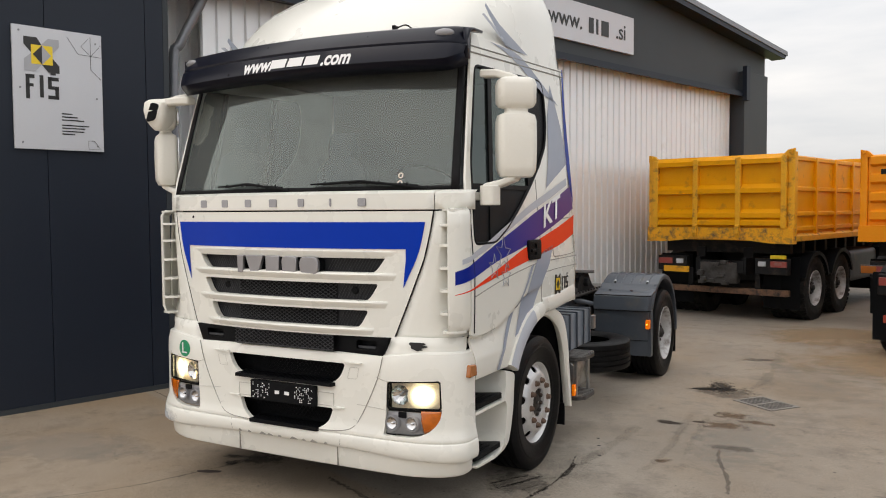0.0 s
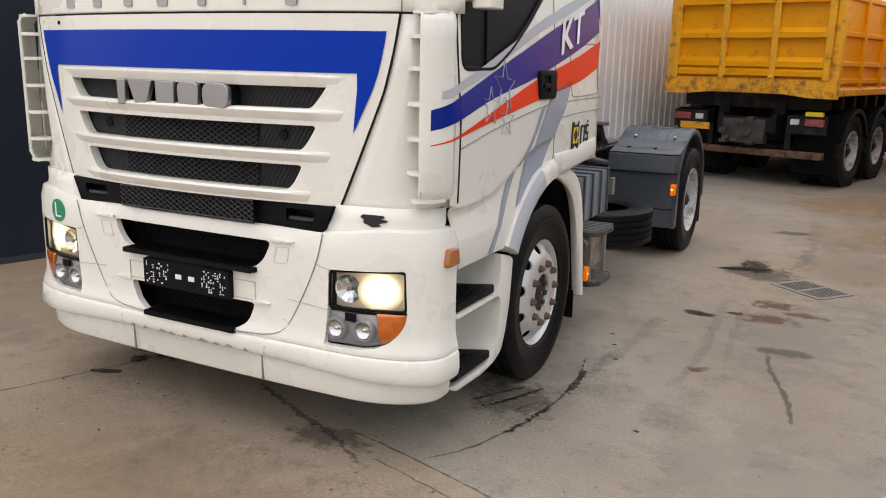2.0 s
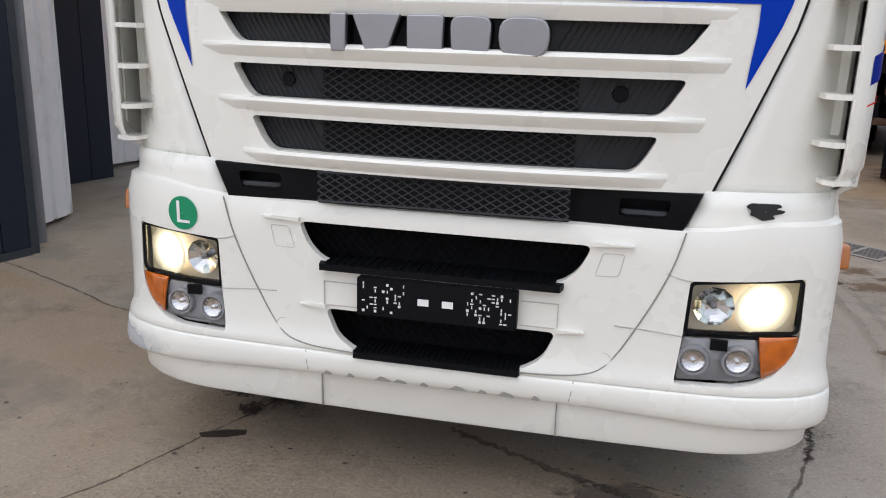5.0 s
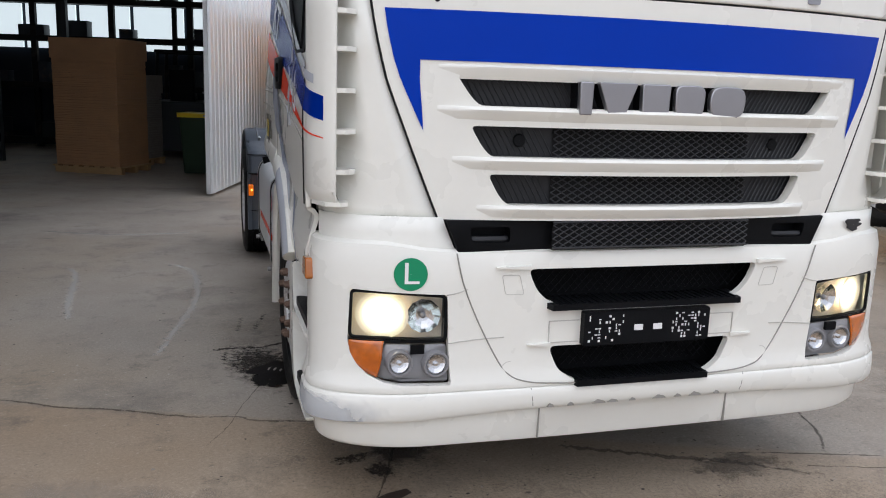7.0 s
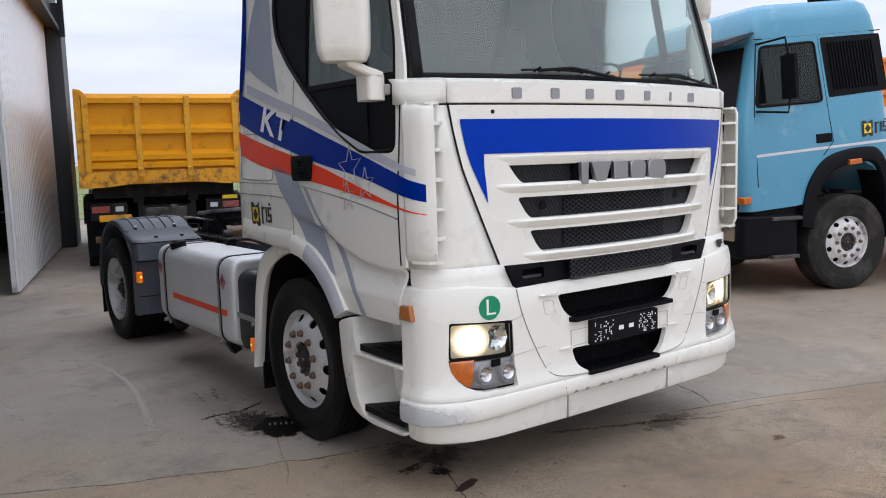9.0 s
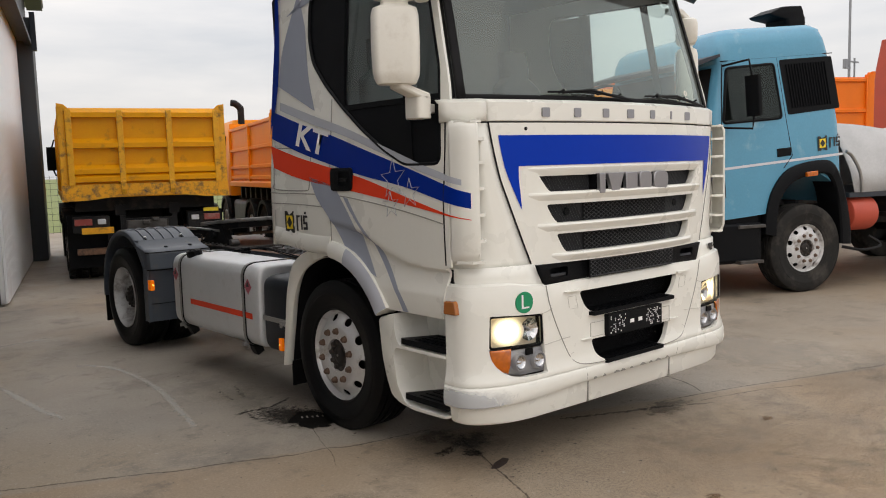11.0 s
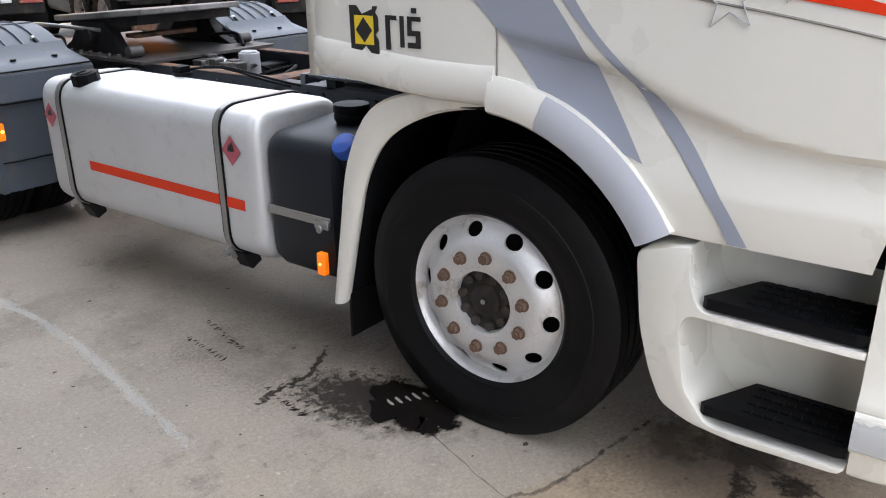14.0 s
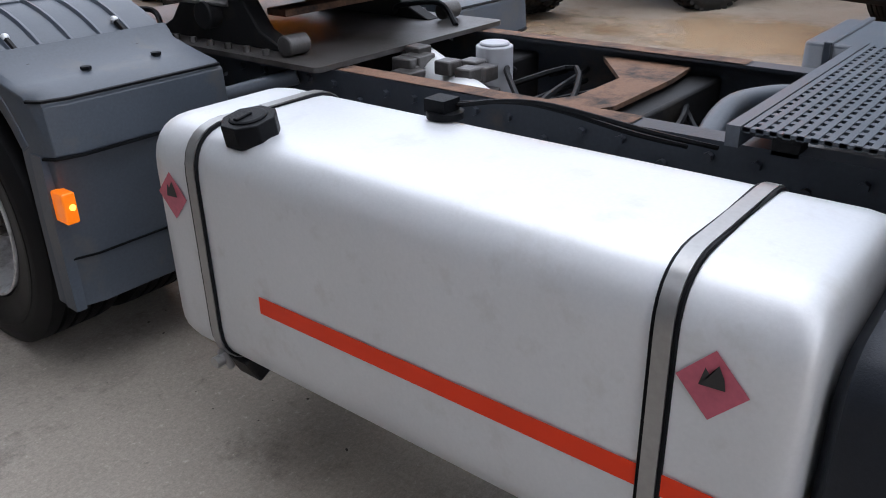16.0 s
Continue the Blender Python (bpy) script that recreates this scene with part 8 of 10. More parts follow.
def build_tank():
    tank_ring = lambda y, g: [(p[0], y, p[1]) for p in rounded([(-1.165 + g, 0.345 + g), (-0.67 - g, 0.345 + g), (-0.67 - g, 0.980 - g), (-1.165 + g, 0.980 - g)], 0.115, 7)]
    bm = bmesh.new()
    loft(bm, [tank_ring(y, g) for y, g in ((2.53, 0.035), (2.537, 0.015), (2.552, 0.004), (2.59, 0.0), (3.2, 0.0), (4.06, 0.0), (4.10, 0.004), (4.118, 0.015), (4.125, 0.035))])
    tank = part("fuel_tank", bm, TANKM, truck, "brushed aluminium fuel tank with a red stripe")
    for y in (2.755, 3.945):
        bm = bmesh.new()
        loft(bm, [[(x, yy, z) for x, _, z in tank_ring(y, k)] for yy, k in ((y - 0.015, -0.001), (y - 0.015, -0.008), (y + 0.015, -0.008), (y + 0.015, -0.001))], cap=False)
        part("tank_strap", bm, STRAPM, tank, "steel strap with rubber edges")
        for s in (-1, 1):
            bm = bmesh.new()
            tube(bm, tank_ring(y + s * 0.0185, -0.002) + tank_ring(y + s * 0.0185, -0.002)[:1], 0.0052, 6)
            part("strap_rubber", bm, BLACKP, tank)
        bm = bmesh.new()
        prism(bm, [(-1.10, 0.335), (-0.45, 0.30), (-0.45, 0.60), (-0.58, 0.335)], 'y', y - 0.05, y + 0.05)
        prism(bm, [(-1.13, 0.345), (-1.085, 0.262), (-1.03, 0.29), (-1.05, 0.345)], 'y', y - 0.045, y + 0.045)
        part("tank_bracket", bm, FRAMEM, tank, bevel=0.006)
        bm = bmesh.new()
        cyl(bm, (-1.165, y, 0.385), (-1.14, y, 0.325), 0.011, n=10)
        cyl(bm, (-1.165, y, 0.36), (-1.19, y, 0.36), 0.016, n=10)
        part("strap_bolt", bm, STRAPM, tank)
    bm = bmesh.new()
    grid(bm, [[(-1.1685, y, z) for y in (2.62, 3.2, 3.75)] for z in (0.566, 0.612)])
    part("red_tape", bm, RED_D, tank, "red adhesive stripe", smooth=False)
    for yc, zc in ((2.672, 0.812), (4.04, 0.80)):
        r = 0.062
        pts = [(yc, zc + r), (yc - r * 0.93, zc), (yc, zc - r), (yc + r * 0.93, zc)]
        part("hazard_label", flat_poly(pts, lambda p: (-1.1685, p[0], p[1])), HAZARD_D, tank, "faded red diamond label", smooth=False)
        pts = [(yc - 0.022, zc - 0.0), (yc + 0.020, zc - 0.003), (yc + 0.012, zc + 0.03), (yc + 0.003, zc + 0.018), (yc - 0.008, zc + 0.04), (yc - 0.018, zc + 0.02)]
        part("label_flame", flat_poly(pts, lambda p: (-1.1715, p[0], p[1])), DARK_D, tank, smooth=False)
    bm = bmesh.new()
    cyl(bm, (0, 0, 0), (0, 0, 0.03), 0.062, 0.058, 24)
    prof = []
    for k in range(8):
        a = 2 * math.pi * (k + 0.5) / 8
        prof.append((0.072 * math.cos(a), 0.072 * math.sin(a)))
    prism(bm, prof, 'z', 0.022, 0.080)
    cyl(bm, (0, 0, 0.080), (0, 0, 0.086), 0.05, 0.045, 20)
    box(bm, -0.04, 0.01, -0.008, 0.008, 0.083, 0.092)
    bm.transform(Matrix.Translation((-1.075, 3.81, 0.945)) @ Matrix.Rotation(radians(-10), 4, 'Y') @ Matrix.Scale(0.92, 4))
    part("filler_cap", bm, BLACKP, tank, "black eight-sided filler cap", bevel=0.003)
    bm = bmesh.new()
    cyl(bm, (-0.74, 3.52, 0.982), (-0.74, 3.52, 0.998), 0.045, n=24)
    box(bm, -0.77, -0.71, 3.50, 3.56, 0.996, 1.028)
    tube(bm, smooth_path([(-0.72, 3.50, 1.01), (-0.66, 3.32, 1.03), (-0.60, 3.05, 0.99), (-0.50, 2.95, 0.95)], 6), 0.006, 6)
    tube(bm, smooth_path([(-0.72, 3.52, 1.01), (-0.65, 3.34, 1.022), (-0.60, 3.10, 0.98), (-0.50, 3.02, 0.94)], 6), 0.006, 6)
    part("level_sender", bm, BLACKP, tank, "black level sender with cables")
    # dark additive tank between fuel tank and wheel
    ring = lambda y, g: [(p[0], y, p[1]) for p in rounded([(-1.135 + g, 0.345 + g), (-0.62 - g, 0.345 + g), (-0.62 - g, 0.935 - g), (-1.135 + g, 0.905 - g)], 0.085, 6)]
    bm = bmesh.new()
    loft(bm, [ring(y, g) for y, g in ((2.15, 0.035), (2.165, 0.01), (2.195, 0.0), (2.46, 0.0), (2.50, 0.01), (2.522, 0.04))])
    ad = part("additive_tank", bm, ADTANK, truck, "blue-black plastic additive tank")
    bm = bmesh.new()
    box(bm, -1.1385, -1.13, 2.175, 2.515, 0.575, 0.612)
    part("clamp_band", bm, STRAPM, ad, "steel clamp band", bevel=0.003)
    bm = bmesh.new()
    box(bm, -1.147, -1.135, 2.175, 2.25, 0.565, 0.60)
    cyl(bm, (-1.147, 2.215, 0.567), (-1.16, 2.215, 0.567), 0.016, n=12)
    part("clamp_buckle", bm, STRAPM, ad, bevel=0.004)
    bm = bmesh.new()
    lathe(bm, [(0.001, 0.062), (0.07, 0.06), (0.074, 0.05), (0.074, 0.03), (0.068, 0.026), (0.072, 0.02), (0.072, 0.0), (0.06, -0.02)], 32, 'z')
    bm.transform(Matrix.Translation((-0.86, 2.29, 0.935)))
    part("large_cap", bm, BLACKP, ad, "black screw cap")
    bm = bmesh.new()
    lathe(bm, [(0.001, 0.04), (0.045, 0.036), (0.052, 0.02), (0.052, 0.0), (0.046, -0.02)], 28, 'z')
    bm.transform(Matrix.Translation((-1.06, 2.135, 0.875)) @ Matrix.Rotation(radians(-42), 4, 'Y'))
    part("blue_cap", bm, mat("blue_cap_plastic", (0.02, 0.09, 0.45), 0.4), ad, "blue filler cap")
    bm = bmesh.new()
    lathe(bm, [(0.052, 0.0), (0.062, -0.03), (0.062, -0.06)], 24, 'z')
    bm.transform(Matrix.Translation((-1.055, 2.135, 0.87)) @ Matrix.Rotation(radians(-42), 4, 'Y'))
    part("cap_collar", bm, ADTANK, ad)
    for sg, y, z, xo in ((-1, 2.172, 0.436, 0.025), (1, 2.205, 0.412, 0.04)):
        bm = bmesh.new()
        prism(bm, rounded([(y, z - 0.046), (y + 0.042, z - 0.046), (y + 0.042, z + 0.046), (y, z + 0.046)], 0.008), 'x', sg * (1.13 + xo), sg * (1.155 + xo))
        mk = part("side_marker", bm, AMBER_ON, truck, "lit amber side marker", bevel=0.004)
        bm = bmesh.new()
        bmesh.ops.create_uvsphere(bm, u_segments=10, v_segments=8, radius=0.006, matrix=Matrix.Translation((sg * (1.155 + xo), y + 0.025, z)))
        part("filament", bm, LED_ON, mk)


build_tank()


def build_rear_guard(sg):
    """Three-piece grey mudguard over the rear wheels, with a stepped front face and a lit marker."""
    X = lambda x: sg * x
    yc, zc, R = 5.22, 0.50, 0.645
    bm = bmesh.new()
    rings = []
    for a in range(-6, 151, 6):
        c, s = math.cos(radians(a)), math.sin(radians(a))
        k = 1.0 + (0.012 if 18 < a < 24 or 124 < a < 130 else 0)
        rings.append([(X(x), yc + r * k * c, zc + r * k * s) for x, r in ((0.60, R - 0.012), (1.16, R - 0.012), (1.16, R - 0.05), (1.215, R - 0.05), (1.222, R - 0.03), (1.215, R - 0.008), (1.19, R + 0.004), (0.62, R + 0.004), (0.60, R))])
    loft(bm, rings)
    g = part("rear_mudguard_arch", bm, GREYP, truck, "grey plastic rear mudguard")
    bm = bmesh.new()
    for x in (0.72, 0.82, 0.92, 1.02, 1.11):
        pts = [(X(x), yc + (R + 0.005) * math.cos(radians(a)), zc + (R + 0.005) * math.sin(radians(a))) for a in range(70, 126, 6)]
        tube(bm, pts, 0.010, 5)
    for a in (66, 97, 127):
        tube(bm, [(X(x), yc + (R + 0.004) * math.cos(radians(a)), zc + (R + 0.004) * math.sin(radians(a))) for x in (0.62, 0.9, 1.185)], 0.007, 5)
    stuff(part("moulded_ribs", bm, GREYP, g))
    for a, x in ((128, 1.10), (128, 0.74)):
        bm = bmesh.new()
        pts = [(X(x - 0.0), yc + (R + 0.012) * math.cos(radians(b)), zc + (R + 0.012) * math.sin(radians(b))) for b in (118, 124, 131)]
        tube(bm, pts, 0.010, 6)
        tube(bm, [pts[-1], (X(x - 0.05), pts[-1][1] - 0.03, pts[-1][2] - 0.01)], 0.008, 6)
        part("hold_down_strap", bm, RUBBER, g, "black rubber strap")
        bm = bmesh.new()
        bmesh.ops.create_uvsphere(bm, u_segments=10, v_segments=6, radius=0.014, matrix=Matrix.Translation(pts[0]))
        part("strap_stud", bm, TANKM, g)
    # stepped front part
    bm = bmesh.new()
    prof = [(4.84, 1.06), (4.80, 1.015), (4.68, 0.985), (4.585, 0.965), (4.555, 0.94), (4.545, 0.80), (4.56, 0.785), (4.575, 0.66), (4.60, 0.30), (4.66, 0.30), (4.66, 0.80), (4.76, 0.95)]
    loft(bm, [[(X(x), y + d, z) for y, z in prof] for x, d in ((0.60, 0.0), (0.62, 0.0), (1.12, 0.0), (1.19, 0.02), (1.212, 0.06))])
    fpart = part("mudguard_front", bm, GREYP, truck, "stepped grey mudguard front", bevel=0.01)
    bm = bmesh.new()
    loft(bm, [[(X(x), y, z) for x, z in ((1.185, 0.30), (1.218, 0.30), (1.222, 0.62), (1.218, 0.80), (1.185, 0.80))] for y in (4.60, 4.66)])
    part("front_edge", bm, GREYP, fpart)
    for z, y in ((0.792, 4.548), (0.955, 4.560), (0.47, 4.584)):
        b = bmesh.new()
        tube(b, [(X(0.61), y - 0.002, z), (X(1.12), y - 0.002, z), (X(1.19), y + 0.018, z), (X(1.214), y + 0.06, z)], 0.006 if z > 0.5 else 0.004, 5)
        part("moulded_groove", b, BLACKP, fpart)
    for x, y in ((0.74, 4.70), (0.98, 4.70)):
        b = bmesh.new()
        cyl(b, (X(x), y, 0.99), (X(x), y, 1.0), 0.016, n=6)
        part("mudguard_bolt", b, BLACKP, fpart, smooth=False)
    bm = bmesh.new()
    prism(bm, rounded([(X(1.175), 0.605), (X(1.215), 0.605), (X(1.215), 0.70), (X(1.175), 0.70)], 0.008), 'y', 4.535, 4.60)
    mk = part("rear_side_marker", bm, AMBER_ON, truck, "lit amber side marker", bevel=0.004)
    bm = bmesh.new()
    bmesh.ops.create_uvsphere(bm, u_segments=10, v_segments=8, radius=0.010, matrix=Matrix.Translation((X(1.19), 4.535, 0.655)))
    part("filament", bm, LED_ON, mk)
    bm = bmesh.new()
    box(bm, X(0.62), X(1.20), 5.86, 5.874, 0.16, 0.62)
    part("rear_mud_flap", bm, RUBBER, truck, smooth=False)
    # stay
    bm = bmesh.new()
    tube(bm, [(X(0.42), 4.40, 0.90), (X(0.62), 4.62, 0.83)], 0.028, 10)
    part("guard_stay", bm, GREYP, truck)


for sg in (1, -1):
    build_rear_guard(sg)


def build_left_gear():
    """Battery box, spare wheel, silencer and its step on the driver's side."""
    bm = bmesh.new()
    loft(bm, [rbox_ring(0.55, 1.05, 2.40, 3.10, z, 0.04) for z in (0.68, 0.69, 0.98, 0.99)])
    bat = part("battery_box", bm, GREYP, truck, "dark grey battery box", bevel=0.01)
    for y in (2.5, 2.68, 2.86, 3.02):
        b = bmesh.new()
        box(b, 0.53, 1.062, y - 0.012, y + 0.012, 0.69, 1.0)
        part("box_rib", b, GREYP, bat, bevel=0.004)
    b = bmesh.new()
    box(b, 1.05, 1.08, 3.06, 3.12, 0.80, 0.92)
    part("box_latch", b, STRAPM, bat, smooth=False)
    sp = part("spare_tyre", tyre_mesh(0.49, 0.29, 0.288, 5), RUBBER, truck, "spare tyre slung under the frame")
    sp.matrix_basis = pose(0.73, 3.72, 0.47, 0, 90, 0)
    bm = bmesh.new()
    loft(bm, [[(p[0], y, p[1]) for p in rounded([(0.62, 0.385), (1.13, 0.385), (1.17, 0.42), (1.17, 0.60), (1.13, 0.64), (0.62, 0.64)], 0.03, 4)] for y in (2.27, 2.28, 2.585, 2.595)])
    part("silencer", bm, CANM, truck, "stained bright steel silencer box", bevel=0.006)
    for z in (0.335, 0.662):
        bm = bmesh.new()
        prism(bm, rounded([(0.95, 2.24), (1.20, 2.24), (1.255, 2.31), (1.255, 2.55), (1.20, 2.62), (0.95, 2.62)], 0.02), 'z', z - 0.014, z + 0.014)
        st = part("side_step", bm, GREASE, truck, "worn steel side step", smooth=False)
        for k in range(7):
            bm = bmesh.new()
            box(bm, 0.98, 1.235, 2.268 + 0.05 * k, 2.288 + 0.05 * k, z + 0.014, z + 0.024)
            part("step_rib", bm, STRAPM, st, smooth=False)
    for y in (2.26, 2.565):
        bm = bmesh.new()
        box(bm, 1.175, 1.195, y, y + 0.03, 0.335, 0.662)
        part("step_hanger", bm, STRAPM, truck, smooth=False)
    bm = bmesh.new()
    tube(bm, smooth_path([(1.02, 2.2, 1.05), (1.0, 2.35, 1.18), (0.95, 2.3, 1.28), (0.9, 2.18, 1.25)], 5), 0.012, 6)
    tube(bm, smooth_path([(0.7, 2.25, 1.0), (0.75, 2.4, 1.2), (0.6, 2.35, 1.3), (0.5, 2.18, 1.3)], 5), 0.014, 6)
    part("cab_hose", bm, BLACKP, truck)
    bm = bmesh.new()
    loft(bm, [rbox_ring(0.50, 0.95, 2.16, 2.30, z, 0.05) for z in (1.0, 1.4, 2.6, 2.66)])
    part("intake_stack", bm, BLACKP, truck, "black air intake stack behind the cab")


build_left_gear()

# ---- other vehicles ----


def tipper_box(parent, w, L, z0, z1, m, mw, posts=2, side_posts=5, rails=(0.33, 0.62), flat_face=False, hooks=True):
    """An open steel tipper body: floor, walls with ribs and posts, tailgate."""
    h = w / 2
    bm = bmesh.new()
    box(bm, -h + 0.04, h - 0.04, 0.06, L, z0 + 0.02, z0 + 0.14)
    part("floor", bm, m, parent, smooth=False)
    H = z1 - z0
    for s in (1, -1):
        bm = bmesh.new()
        box(bm, s * (h - 0.05), s * (h - 0.01), 0.08, L, z0 + 0.10, z1)
        wall = part("side_wall", bm, m, parent, smooth=False)
        for k in range(side_posts + 1):
            y = 0.12 + (L - 0.2) * k / side_posts
            bm = bmesh.new()
            box(bm, s * (h - 0.015), s * (h + 0.045), y - 0.045, y + 0.045, z0 + 0.12, z1 - 0.01)
            part("side_post", bm, m, wall, bevel=0.008)
        for f in (0.16,) + rails + (0.97,):
            bm = bmesh.new()
            z = z0 + H * f
            prism(bm, [(s * (h - 0.012), z - 0.05), (s * (h + 0.03), z - 0.03), (s * (h + 0.03), z + 0.02), (s * (h - 0.012), z + 0.035)], 'y', 0.1, L)
            part("side_rail", bm, m, wall, smooth=False)
        bm = bmesh.new()
        prism(bm, [(s * (h - 0.04), z0 + 0.16), (s * (h + 0.05), z0 + 0.10), (s * (h + 0.05), z0 + 0.02), (s * (h - 0.06), z0)], 'y', 0.1, L)
        part("sill_rail", bm, mw, wall, smooth=False)
        # corner post
        bm = bmesh.new()
        loft(bm, [rbox_ring(s * h - 0.055, s * h + 0.055, 0.0, 0.14, z, 0.02, 3) for z in (z0 + 0.06, z1 + 0.02, z1 + 0.05)])
        cp = part("corner_post", bm, mw, parent, bevel=0.006)
        if hooks:
            bm = bmesh.new()
            prism(bm, [(s * h - 0.16, z1 - 0.02), (s * h - 0.05, z1 + 0.08), (s * h + 0.05, z1 + 0.10), (s * h + 0.05, z1 - 0.02)] if s > 0 else
                  [(s * h + 0.16, z1 - 0.02), (s * h + 0.05, z1 + 0.08), (s * h - 0.05, z1 + 0.10), (s * h - 0.05, z1 - 0.02)], 'y', -0.01, 0.05)
            cyl(bm, (s * h, -0.04, z1 + 0.06), (s * h, 0.10, z1 + 0.06), 0.028, n=12)
            part("hinge", bm, mw, cp, smooth=False)
    bm = bmesh.new()
    box(bm, -h, h, L, L + 0.06, z0 + 0.1, z1 + 0.12)
    part("head_board", bm, m, parent, smooth=False)
    # tailgate
    bm = bmesh.new()
    box(bm, -h + 0.06, h - 0.06, 0.03, 0.07, z0 + 0.2, z1)
    tg = part("tailgate", bm, m, parent, "ribbed steel tailgate", smooth=False)
    if not flat_face:
        for k in range(posts + 2):
            x = (-h + 0.10) + (w - 0.20) * k / (posts + 1)
            bm = bmesh.new()
            box(bm, x - 0.045, x + 0.045, -0.058, 0.032, z0 + 0.22, z1 - 0.005)
            part("gate_post", bm, mw, tg, bevel=0.008)
        for f in (0.24,) + rails + (0.96,):
            z = z0 + H * f
            bm = bmesh.new()
            prism(bm, [(0.032, z - 0.07), (-0.052, z - 0.062), (-0.052, z + 0.012), (0.032, z + 0.085)], 'x', -h + 0.08, h - 0.08)
            part("gate_rail", bm, m, tg, smooth=False)
        for k in range(1, posts + 1):
            x = (-h + 0.10) + (w - 0.20) * k / (posts + 1)
            bm = bmesh.new()
            prism(bm, [(-0.04, z0 + 0.30), (-0.085, z0 + 0.26), (-0.085, z0 + 0.14), (-0.05, z0 + 0.06), (-0.03, z0 + 0.06), (-0.03, z0 + 0.30)], 'x', x - 0.035, x + 0.035)
            part("gate_latch", bm, mw, tg, smooth=False)
    else:
        for f in (0.30, 0.52, 0.74, 0.95):
            z = z0 + H * f
            bm = bmesh.new()
            prism(bm, [(0.032, z - 0.10), (-0.03, z - 0.06), (-0.03, z + 0.05), (0.032, z + 0.08)], 'x', -h + 0.10, h - 0.10)
            part("gate_rib", bm, m, tg)
        bm = bmesh.new()
        box(bm, -h + 0.25, -h + 0.75, -0.035, -0.03, z0 + H * 0.78, z0 + H * 0.84)
        part("maker_plate", bm, FRAMEM, tg, "dull plate strip", smooth=False)
    bm = bmesh.new()
    prism(bm, [(-h - 0.05, z0 + 0.23), (h + 0.05, z0 + 0.23), (h + 0.06, z0 - 0.02), (h - 0.30, z0 - 0.015), (h - 0.75, z0 + 0.035), (-h + 0.75, z0 + 0.035), (-h + 0.30, z0 - 0.015), (-h - 0.06, z0 - 0.02)], 'y', -0.045, 0.10)
    part("tail_beam", bm, BEAM_W if mw is YELLOW_W else mw, parent, "scratched rear cross beam", smooth=False)


